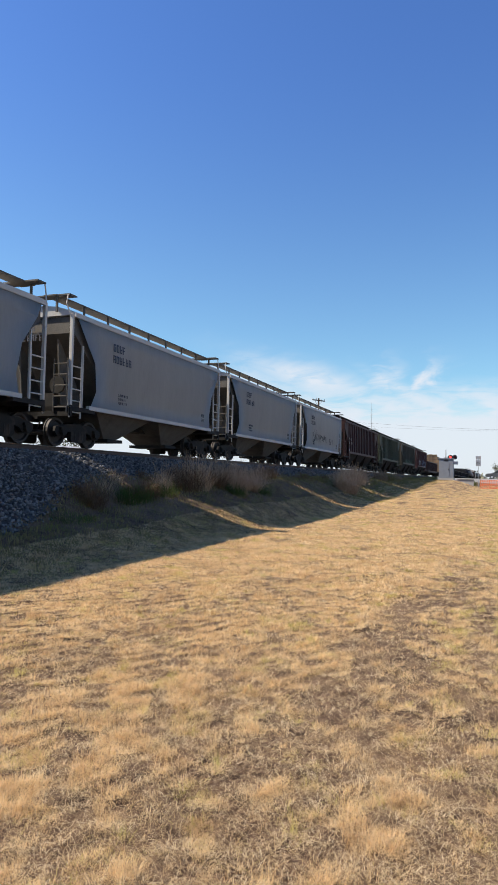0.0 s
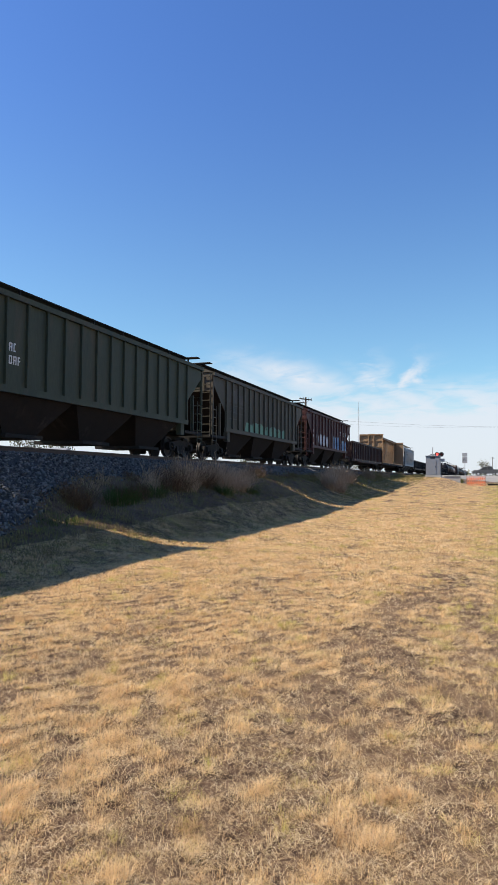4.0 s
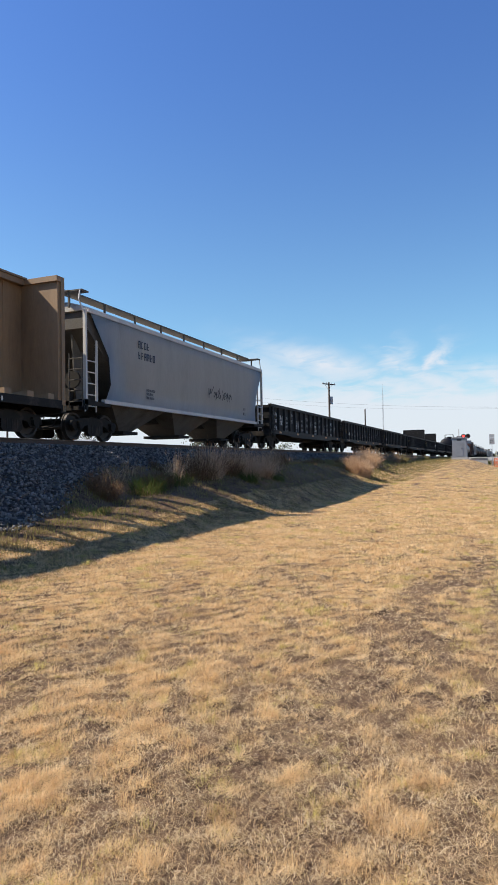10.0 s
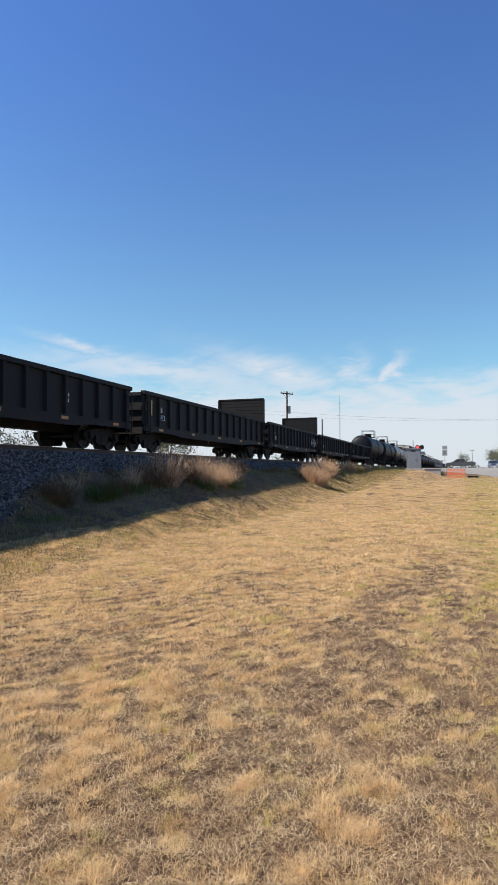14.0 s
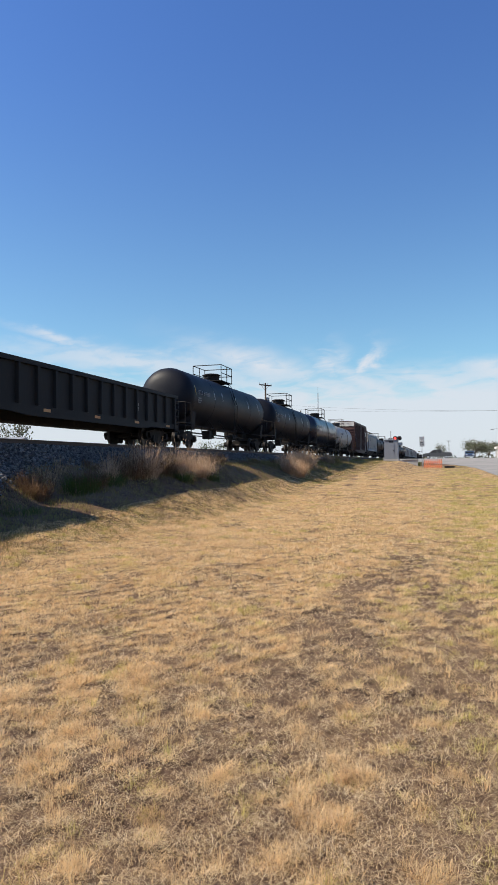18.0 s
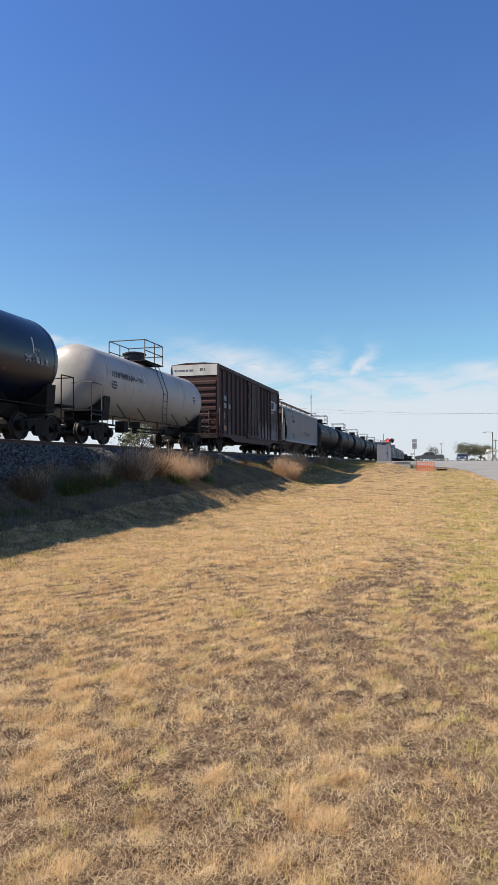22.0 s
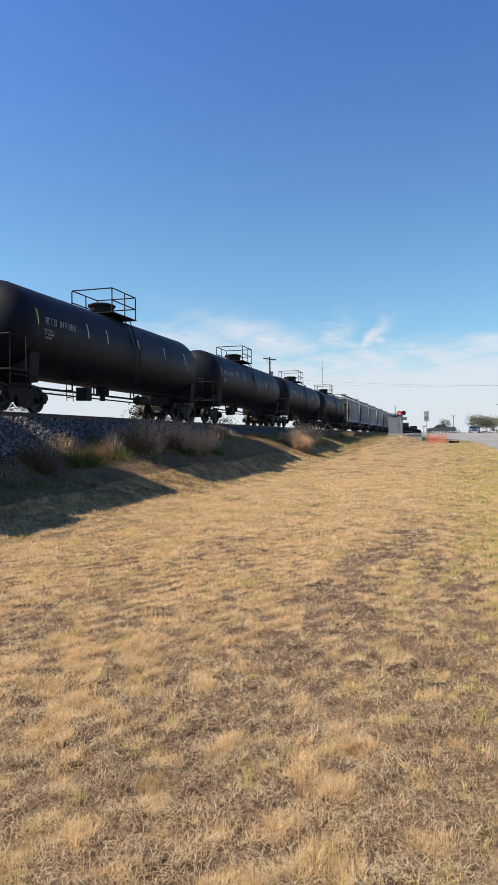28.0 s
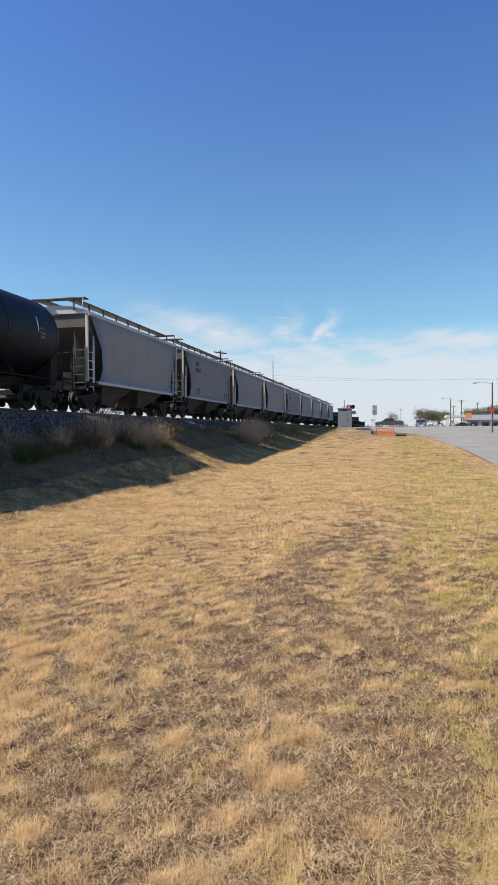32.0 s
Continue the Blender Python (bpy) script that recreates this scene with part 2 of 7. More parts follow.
M_WHEEL = material("worn wheel steel", (0.022, 0.018, 0.016), (0.045, 0.038, 0.034), 0.6, metal=0.4, scale=5, fine=40, bump=0.1)
M_TREAD = material("bright rolled steel", (0.4, 0.4, 0.41), (0.55, 0.55, 0.56), 0.22, metal=1.0, scale=5, fine=60, bump=0.03)
M_RUST = material("rusty rail steel", (0.075, 0.04, 0.026), (0.14, 0.08, 0.05), 0.75, scale=8, fine=60, bump=0.2)
M_LETTER = material("faded white lettering", (0.6, 0.6, 0.58), (0.75, 0.75, 0.72), 0.6, scale=8, fine=40, bump=0.0)
M_LETTERK = material("dark blue lettering", (0.03, 0.035, 0.06), (0.06, 0.065, 0.09), 0.6, scale=8, fine=40, bump=0.0)
M_YELLOW = material("reflective yellow strip", (0.6, 0.36, 0.03), (0.75, 0.48, 0.06), 0.45, scale=8, fine=40, bump=0.0)
M_ORANGE = material("faded orange stencil", (0.4, 0.2, 0.07), (0.5, 0.26, 0.1), 0.6, scale=8, fine=40, bump=0.0)
M_BLUEG = material("pale blue spray paint", (0.17, 0.31, 0.5), (0.32, 0.48, 0.64), 0.55, scale=3, fine=20, bump=0.0)
M_WHITEG = material("white spray paint", (0.5, 0.52, 0.54), (0.66, 0.67, 0.68), 0.55, scale=3, fine=20, bump=0.0)
M_BLACKG = material("black spray paint", (0.02, 0.02, 0.022), (0.04, 0.04, 0.045), 0.5, scale=3, fine=20, bump=0.0)
M_MINTG = material("mint green spray paint", (0.1, 0.24, 0.16), (0.16, 0.33, 0.23), 0.55, scale=3, fine=20, bump=0.0)
M_BALLAST = material("ballast", (0.03, 0.028, 0.027), (0.09, 0.086, 0.082), 0.85, scale=14, fine=30, bump=0.9, spec=0.2, contrast=(0.35, 0.65), soil=(0.06, 0.052, 0.045))
M_STONE = material("crushed stone", (0.042, 0.04, 0.039), (0.25, 0.24, 0.228), 0.8, scale=10, fine=50, bump=0.3, spec=0.2, island=0.8, contrast=(0.15, 0.95))
M_TIE = material("creosoted tie wood", (0.035, 0.027, 0.021), (0.08, 0.062, 0.048), 0.85, scale=6, fine=50, bump=0.4, random_part=0.3)
M_ASPHALT = material("bleached asphalt", (0.22, 0.207, 0.185), (0.31, 0.292, 0.262), 0.85, scale=1.2, fine=70, bump=0.2, soil=(0.17, 0.165, 0.155), soil_scale=0.25)
M_POLE = material("weathered pole wood", (0.05, 0.038, 0.03), (0.11, 0.085, 0.065), 0.85, scale=6, fine=40, bump=0.3, stretch=(1, 1, 0.1))
M_WIRE = material("dark cable", (0.02, 0.02, 0.021), (0.035, 0.035, 0.036), 0.6, bump=0)
M_HUT = material("blue grey painted steel", (0.17, 0.185, 0.21), (0.22, 0.235, 0.26), 0.5, scale=2.5, fine=30, bump=0.03)
M_GALV = material("galvanised sheet", (0.42, 0.44, 0.46), (0.55, 0.57, 0.59), 0.42, metal=0.5, scale=2.5, fine=30, bump=0.03)
M_SIGNBACK = material("bare aluminium sign back", (0.3, 0.31, 0.32), (0.4, 0.41, 0.42), 0.5, metal=0.4, scale=3, fine=30, bump=0.02)
M_BLACK = material("black signal paint", (0.012, 0.012, 0.013), (0.025, 0.025, 0.026), 0.6, bump=0.02)
M_NET = material("orange barrier plastic", (0.75, 0.16, 0.05), (0.9, 0.26, 0.1), 0.5, scale=5, fine=40, bump=0.02)
M_CONC = material("weathered concrete", (0.3, 0.285, 0.26), (0.43, 0.41, 0.38), 0.85, scale=3, fine=40, bump=0.2, stain=(0.2, 0.19, 0.17))
M_SILVER = material("grey car paint", (0.05, 0.052, 0.056), (0.075, 0.077, 0.08), 0.35, metal=0.2, bump=0.0, coat=0.5)
M_NAVY = material("dark blue car paint", (0.02, 0.04, 0.09), (0.03, 0.06, 0.12), 0.3, bump=0.0, coat=0.6)
M_WHITECAR = material("white car paint", (0.72, 0.72, 0.71), (0.8, 0.8, 0.79), 0.3, bump=0.0, coat=0.5)
M_DARKCAR = material("black car paint", (0.015, 0.015, 0.017), (0.025, 0.025, 0.028), 0.3, bump=0.0, coat=0.5)
M_GLASSDARK = material("dark window glass", (0.012, 0.015, 0.018), (0.02, 0.024, 0.028), 0.08, bump=0.0, spec=0.8)
M_TYRE = material("tyre rubber", (0.012, 0.012, 0.012), (0.025, 0.025, 0.025), 0.85, bump=0.1)
M_STUCCO = material("pale building wall", (0.55, 0.53, 0.49), (0.66, 0.64, 0.6), 0.85, scale=3, fine=30, bump=0.1)
M_ROOF = material("grey metal roof", (0.25, 0.25, 0.25), (0.36, 0.36, 0.36), 0.55, metal=0.3, scale=3, fine=30, bump=0.05)
M_SIGNRED = material("red sign paint", (0.5, 0.03, 0.025), (0.6, 0.05, 0.035), 0.45, bump=0.0)
M_BARK = material("bark", (0.05, 0.038, 0.028), (0.11, 0.085, 0.06), 0.9, scale=8, fine=40, bump=0.4)
M_LEAF = material("dusty green leaves", (0.05, 0.065, 0.022), (0.12, 0.14, 0.05), 0.6, scale=1, fine=10, bump=0.0, island=0.7)
M_LEAFFAR = material("grey green leaves", (0.07, 0.085, 0.045), (0.15, 0.15, 0.085), 0.6, scale=1, fine=10, bump=0.0, island=0.7)
M_REDLAMP = glow("lit red signal lens", (1.0, 0.05, 0.04), 3.0)
M_DARKLENS = material("unlit red lens", (0.12, 0.01, 0.01), (0.16, 0.015, 0.012), 0.25, bump=0.0)


def grass_material(name, straw, pale, brown, green, green_at=(0.56, 0.72), tuft=0.45, through_light=0.4):
    """Dry grass blades: straw, pale and brown by blade, in greener and browner patches over the lawn."""
    m = bpy.data.materials.new(name)
    m.use_nodes = True
    t = m.node_tree
    b = t.nodes["Principled BSDF"]
    b.inputs["Roughness"].default_value = 0.55
    b.inputs["Specular IOR Level"].default_value = 0.12
    rnd = node(t, "ShaderNodeNewGeometry").outputs["Random Per Island"]
    co = node(t, "ShaderNodeTexCoord")
    # half by blade, half by the tuft it grows in
    n0 = node(t, "ShaderNodeTexNoise", inputs={"Scale": 5.5, "Detail": 3.0, "Roughness": 0.6})
    t.links.new(co.outputs["Object"], n0.inputs["Vector"])
    r0 = node(t, "ShaderNodeMapRange", inputs={"From Min": 0.32, "From Max": 0.68})
    t.links.new(n0.outputs["Fac"], r0.inputs["Value"])
    both = node(t, "ShaderNodeMix")
    both.inputs[0].default_value = tuft
    t.links.new(rnd, both.inputs[2])
    t.links.new(r0.outputs[0], both.inputs[3])
    ramp = node(t, "ShaderNodeValToRGB")
    e = ramp.color_ramp.elements
    e[0].position, e[0].color = 0.08, (*brown, 1)
    e[1].position, e[1].color = 0.95, (*pale, 1)
    mid = e.new(0.4)
    mid.color = (*straw, 1)
    mid2 = e.new(0.75)
    mid2.color = (*[0.6 * a + 0.4 * c for a, c in zip(straw, pale)], 1)
    t.links.new(both.outputs[0], ramp.inputs[0])
    n1 = node(t, "ShaderNodeTexNoise", inputs={"Scale": 0.9, "Detail": 6.0, "Roughness": 0.7})
    t.links.new(co.outputs["Object"], n1.inputs["Vector"])
    r1 = node(t, "ShaderNodeMapRange", inputs={"From Min": green_at[0], "From Max": green_at[1], "To Max": 0.75})
    t.links.new(n1.outputs["Fac"], r1.inputs["Value"])
    m1 = node(t, "ShaderNodeMix", blend="MIX")
    m1.inputs[7].default_value = (*green, 1)
    t.links.new(r1.outputs[0], m1.inputs[0])
    t.links.new(ramp.outputs[0], m1.inputs[6])
    n2 = node(t, "ShaderNodeTexNoise", inputs={"Scale": 1.3, "Detail": 5.0, "Roughness": 0.65})
    t.links.new(co.outputs["Object"], n2.inputs["Vector"])
    r2 = node(t, "ShaderNodeMapRange", inputs={"From Min": 0.5, "From Max": 0.66, "To Max": 0.7})
    t.links.new(n2.outputs["Fac"], r2.inputs["Value"])
    m2 = node(t, "ShaderNodeMix", blend="MIX")
    m2.inputs[7].default_value = (*[0.55 * a + 0.45 * c for a, c in zip(brown, straw)], 1)
    t.links.new(r2.outputs[0], m2.inputs[0])
    t.links.new(m1.outputs[2], m2.inputs[6])
    t.links.new(m2.outputs[2], b.inputs["Base Color"])
    tr = node(t, "ShaderNodeBsdfTranslucent")
    t.links.new(m2.outputs[2], tr.inputs["Color"])
    mixs = node(t, "ShaderNodeMixShader")
    mixs.inputs[0].default_value = through_light
    t.links.new(b.outputs[0], mixs.inputs[1])
    t.links.new(tr.outputs[0], mixs.inputs[2])
    t.links.new(mixs.outputs[0], t.nodes["Material Output"].inputs[0])
    return m


M_GRASS = grass_material("golden dry lawn grass", (0.76, 0.545, 0.285), (0.93, 0.77, 0.505), (0.48, 0.285, 0.15), (0.64, 0.5, 0.2), (0.57, 0.7))
M_LITTER = grass_material("grey brown grass litter", (0.42, 0.29, 0.17), (0.7, 0.55, 0.36), (0.15, 0.095, 0.058), (0.4, 0.31, 0.12), (0.6, 0.75), tuft=0.25)
M_VERGE = grass_material("yellow green lawn grass", (0.6, 0.5, 0.17), (0.8, 0.68, 0.33), (0.38, 0.27, 0.1), (0.52, 0.465, 0.15), (0.46, 0.6))
M_STRAW = grass_material("bleached fallen stalks", (0.66, 0.5, 0.29), (0.88, 0.75, 0.52), (0.36, 0.235, 0.125), (0.5, 0.45, 0.2), (0.75, 0.9), tuft=0.15)
M_WEED = grass_material("tall dry weeds", (0.37, 0.255, 0.15), (0.58, 0.46, 0.31), (0.13, 0.082, 0.048), (0.3, 0.2, 0.08), (0.66, 0.8))
M_NAVYG = material("faded navy spray paint", (0.025, 0.035, 0.055), (0.05, 0.06, 0.08), 0.6, scale=3, fine=20, bump=0.0)
M_BLUED = material("blue spray paint", (0.1, 0.23, 0.45), (0.17, 0.33, 0.56), 0.55, scale=3, fine=20, bump=0.0)
M_BANK = grass_material("bank grass", (0.31, 0.235, 0.095), (0.47, 0.37, 0.175), (0.12, 0.085, 0.038), (0.19, 0.2, 0.055), (0.44, 0.6))
M_BROWNWEED = grass_material("dead brown weeds", (0.2, 0.115, 0.06), (0.34, 0.22, 0.13), (0.085, 0.05, 0.03), (0.16, 0.13, 0.05), (0.5, 0.7))
M_PLUME = grass_material("feathery plume grass", (0.57, 0.39, 0.24), (0.78, 0.6, 0.42), (0.35, 0.21, 0.125), (0.4, 0.26, 0.14), (0.6, 0.75))
M_GREENWEED = grass_material("green weeds", (0.09, 0.12, 0.03), (0.19, 0.21, 0.06), (0.12, 0.1, 0.04), (0.09, 0.14, 0.03), (0.4, 0.6))
M_SOIL = material("lawn soil and thatch", (0.075, 0.046, 0.034), (0.22, 0.145, 0.095), 0.95, scale=16.0, fine=120, bump=1.0, spec=0.08, contrast=(0.4, 0.62), stain=(0.05, 0.032, 0.023), stain_at=(0.5, 0.6), soil=(0.22, 0.145, 0.09), soil_scale=0.5)


# ---------------------------------------------------------------- mesh helpers
def mesh_of(bm, name):
    me = bpy.data.meshes.new(name)
    bmesh.ops.recalc_face_normals(bm, faces=bm.faces)
    bm.to_mesh(me)
    bm.free()
    return me


def part(name, bm, mat, parent=None, label="", smooth=False):
    me = mesh_of(bm, name)
    me.materials.append(mat)
    if smooth:
        for p in me.polygons:
            p.use_smooth = True
    ob = new(name, me)
    ob.parent = parent
    if label:
        ob["label"] = label
    return ob


def again(ob, parent, m):
    """Another part on the mesh of ob."""
    other = new(ob.name.split(".")[0], ob.data)
    other.parent = parent
    other.matrix_basis = m
    return other


def box(bm, x0, x1, y0, y1, z0, z1):
    v = [bm.verts.new((x, y, z)) for x in (x0, x1) for y in (y0, y1) for z in (z0, z1)]
    for f in ((0, 1, 3, 2), (4, 6, 7, 5), (0, 4, 5, 1), (2, 3, 7, 6), (0, 2, 6, 4), (1, 5, 7, 3)):
        bm.faces.new([v[i] for i in f])
    return bm


def boxes(*some):
    bm = bmesh.new()
    for b in some:
        box(bm, *b)
    return bm


def prism(bm, outline, axis, lo, hi):
    """An outline in the two other axes (in order), drawn out from lo to hi along an axis."""
    def at(p, d):
        q = list(p)
        q.insert("xyz".index(axis), d)
        return bm.verts.new(q)
    a, b = [at(p, lo) for p in outline], [at(p, hi) for p in outline]
    n = len(outline)
    for i in range(n):
        bm.faces.new((a[i], a[(i + 1) % n], b[(i + 1) % n], b[i]))
    bm.faces.new(a[::-1]), bm.faces.new(b)
    return bm


def rod(bm, p, q, r, sides=6, r2=None):
    p, q = Vector(p), Vector(q)
    way = (q - p).normalized()
    u = way.orthogonal().normalized()
    w = way.cross(u)
    rings = []
    for c, rad in ((p, r), (q, r if r2 is None else r2)):
        rings.append([bm.verts.new(c + (u * math.cos(k * math.tau / sides) + w * math.sin(k * math.tau / sides)) * rad) for k in range(sides)])
    a, b = rings
    for k in range(sides):
        bm.faces.new((a[k], a[(k + 1) % sides], b[(k + 1) % sides], b[k]))
    bm.faces.new(a[::-1]), bm.faces.new(b)
    return bm


def rods(lines, r, sides=6):
    bm = bmesh.new()
    for line in lines:
        for p, q in zip(line, line[1:]):
            rod(bm, p, q, r, sides)
    return bm


def lathe(bm, profile, axis="y", sides=28):
    """A body of revolution: profile of (along, radius)."""
    rings = []
    for d, r in profile:
        ring = []
        for k in range(sides):
            a = k * math.tau / sides
            c, s = r * math.cos(a), r * math.sin(a)
            ring.append(bm.verts.new({"x": (d, c, s), "y": (c, d, s), "z": (c, s, d)}[axis]))
        rings.append(ring)
    for a, b in zip(rings, rings[1:]):
        for k in range(sides):
            bm.faces.new((a[k], a[(k + 1) % sides], b[(k + 1) % sides], b[k]))
    bm.faces.new(rings[0][::-1]), bm.faces.new(rings[-1])
    return bm


def blade_mesh(name, base, height, width, lean, turn, mat, curl=0.5):
    """Grass: one bent, tapering blade for each row of base."""
    n = len(base)
    side = np.stack([np.cos(turn), np.sin(turn), np.zeros(n)], 1) * (width / 2)[:, None]
    way = np.stack([-np.sin(turn), np.cos(turn), np.zeros(n)], 1)
    up = np.array([0, 0, 1.0])
    mid = base + way * (lean * height * 0.35)[:, None] + up * (height * 0.55 * np.maximum(0.1, 1 - 0.75 * curl * lean))[:, None]
    tip = base + way * (lean * height)[:, None] + up * (height * np.maximum(0.08, 1 - curl * lean))[:, None]
    v = np.stack([base - side, base + side, mid + side * 0.8, mid - side * 0.8, tip], 1).reshape(-1, 3)
    k = np.arange(n)[:, None] * 5
    loops = np.concatenate([k + [[0, 1, 2, 3]], k + [[3, 2, 4]]], 1).ravel()
    starts = (np.arange(n)[:, None] * 7 + [[0, 4]]).ravel()
    me = bpy.data.meshes.new(name)
    me.vertices.add(len(v)), me.loops.add(len(loops)), me.polygons.add(len(starts))
    me.vertices.foreach_set("co", v.astype(np.float32).ravel())
    me.loops.foreach_set("vertex_index", loops.astype(np.int32))
    me.polygons.foreach_set("loop_start", starts.astype(np.int32))
    me.update(calc_edges=True)
    me.materials.append(mat)
    return new(name, me)


# ---------------------------------------------------------------- the ground
TRACK_X, RAIL_Z = -13.9, 2.46
LAWN = ((-60, 8, 26, 38, 60, 90, 112, 126, 142, 200, 3000), (0.0, 0.0, 0.07, 0.36, 0.5, 0.75, 1.5, 2.1, 2.15, 2.0, 2.0))
BERM = ((0, 8, 14, 18, 22, 30, 90, 125, 3000), (0.25, 0.3, 0.5, 1.0, 1.4, 1.6, 1.75, 2.2, 2.2))


STONE_EDGE = ((0, 11, 12.5, 14, 16.5, 24, 3000), (-9.3, -9.35, -9.8, -10.5, -11.15, -11.35, -11.4))
EDGE = ((0, 13, 18, 24, 40, 3000), (-9.3, -9.4, -10.2, -10.75, -10.9, -10.9))


def ground_z(x, y):
    """The height of the ground sheet: lawn, bank, track bed, field."""
    x, y = np.asarray(x, float), np.asarray(y, float)
    low, berm, edge = np.interp(y, *LAWN), np.interp(y, *BERM), np.interp(y, *EDGE)
    # the lawn swells towards the foot of the signal hut
    s4 = np.clip((-1.8 - x) / 3.6, 0, 1)
    low = low + np.interp(y, (45, 84, 92, 100, 112), (0, 0.85, 0.9, 0.5, 0)) * s4 * s4 * (3 - 2 * s4)
    s = np.clip((-6.3 - x) / (-6.3 - edge), 0, 1)
    z = low + (berm - low) * s * s * (3 - 2 * s)
    s2 = np.clip((edge - x) / (edge + 12.15), 0, 1)
    z = np.where(x < edge, berm + (2.2 - berm) * s2, z)
    s3 = np.clip((-15.7 - x) / 2.6, 0, 1)
    return np.where(x < -15.7, 2.2 + (1.15 - 2.2) * s3, z)


def rough_z(x, y):
    """Small unevenness of the lawn, with hoof-sized lumps close to the standpoint."""
    x, y = np.asarray(x, float), np.asarray(y, float)
    wide = 0.016 * np.sin(1.7 * x + 0.6 * y) * np.sin(0.9 * y - 0.5 * x + 1.0) + 0.009 * np.sin(4.3 * x + 1.1) * np.sin(3.7 * y)
    near = np.clip((13 - np.hypot(x, y)) / 5, 0, 1)
    lumps = np.sin(15 * x + 2.2 * np.sin(4.1 * y)) * np.sin(17 * y + 2.0 * np.sin(5.3 * x)) + 0.6 * np.sin(29 * x - 12 * y + 1.5 * np.sin(7 * x))
    return wide + 0.009 * near * lumps


def sheet(name, xs, ys, lift, mat, uneven=True, edge=False):
    gx, gy = np.meshgrid(xs, ys)
    if edge:
        # follow the foot of the stone slope
        last = np.interp(gy, *STONE_EDGE) + 0.12 * np.sin(2.1 * gy) + 0.08 * np.sin(5.3 * gy)
        gx = np.minimum(gx, last)
    gz = ground_z(gx, gy) + lift + (rough_z(gx, gy) if uneven else 0)
    nx, ny = len(xs), len(ys)
    i = np.arange(nx * ny).reshape(ny, nx)
    quads = np.stack([i[:-1, :-1], i[:-1, 1:], i[1:, 1:], i[1:, :-1]], -1).reshape(-1, 4)
    me = bpy.data.meshes.new(name)
    me.from_pydata(np.stack([gx, gy, gz], -1).reshape(-1, 3).tolist(), [], quads.tolist())
    me.materials.append(mat)
    for p in me.polygons:
        p.use_smooth = True
    return new(name, me)


gx = np.concatenate([[-2500, -900, -300, -120, -60, -40, -30, -24], np.arange(-20, -7, 0.25), np.arange(-7, 3, 0.07), np.arange(3, 6, 0.25), np.arange(6, 20, 1.0), [24, 30, 40, 60, 100, 200, 500, 1200, 2500]])
gy = np.concatenate([[-700, -400, -150, -60, -30, -15, -8, -4], np.arange(-2, 1.6, 0.3), np.arange(1.6, 10, 0.07), np.arange(10, 34, 0.3), np.arange(34, 160, 1.5), [165, 180, 200, 240, 300, 400, 600, 1000, 1800, 3200]])
ground = tagged(sheet("ground", gx, gy, 0, M_SOIL), "dry lawn and field soil with straw thatch", "ground", kind="structure")

road = tagged(sheet("road", np.linspace(4.0, 12.5, 8), np.concatenate([np.arange(-60, 145, 2.5)]), 0.03, M_ASPHALT, False), "bleached grey asphalt street beside the lawn", "road", kind="structure")


def apron():
    """The wide mouth where the street meets the cross street: its left edge curves away."""
    ys = np.concatenate([np.arange(84, 112, 2.0), np.linspace(112, 143, 8)])
    bm = bmesh.new()
    rows = []
    for y in ys:
        left = float(np.interp(y, (84, 92, 98, 104, 112, 120), (4.0, 3.3, 1.8, -0.6, -4.5, -8.0)))
        xs = np.linspace(left, 90, 24)
        z = ground_z(xs, np.full_like(xs, y)) + 0.045
        rows.append([bm.verts.new((float(a), float(y), float(c))) for a, c in zip(xs, z)])
    for a, c in zip(rows, rows[1:]):
        for k in range(len(a) - 1):
            bm.faces.new((a[k], a[k + 1], c[k + 1], c[k]))
    return part("cross_road", bm, M_ASPHALT)


crossing = tagged(apron(), "grey asphalt street over the level crossing", "road", kind="structure")
ballast = tagged(sheet("track_bed", np.arange(-18.0, -9.2, 0.2), np.concatenate([np.arange(-600, -40, 20.0), np.arange(-40, 40, 0.5), np.arange(40, 420, 5.0)]), 0.012, M_BALLAST, edge=True), "grey crushed stone ballast of the track bed", "ballast", kind="structure")


# ---------------------------------------------------------------- the track
def rail_outline():
    return [(-0.075, 0.0), (0.075, 0.0), (0.07, 0.015), (0.012, 0.035), (0.012, 0.135), (0.036, 0.145), (0.036, 0.178),
            (-0.036, 0.178), (-0.036, 0.145), (-0.012, 0.135), (-0.012, 0.035), (-0.07, 0.015)]


for side in (-0.755, 0.755):
    bm = bmesh.new()
    prism(bm, [(x + TRACK_X + side, z + RAIL_Z - 0.178) for x, z in rail_outline()], "y", -600, 420)
    rail = tagged(part("rail", bm, M_RUST), "rusty steel rail with a bright worn head", "rail", "rails", "structure")
    bm = boxes((TRACK_X + side - 0.03, TRACK_X + side + 0.03, -600, 420, RAIL_Z - 0.002, RAIL_Z + 0.002))
    part("rail_head", bm, M_TREAD, rail, "bright worn steel running surface")


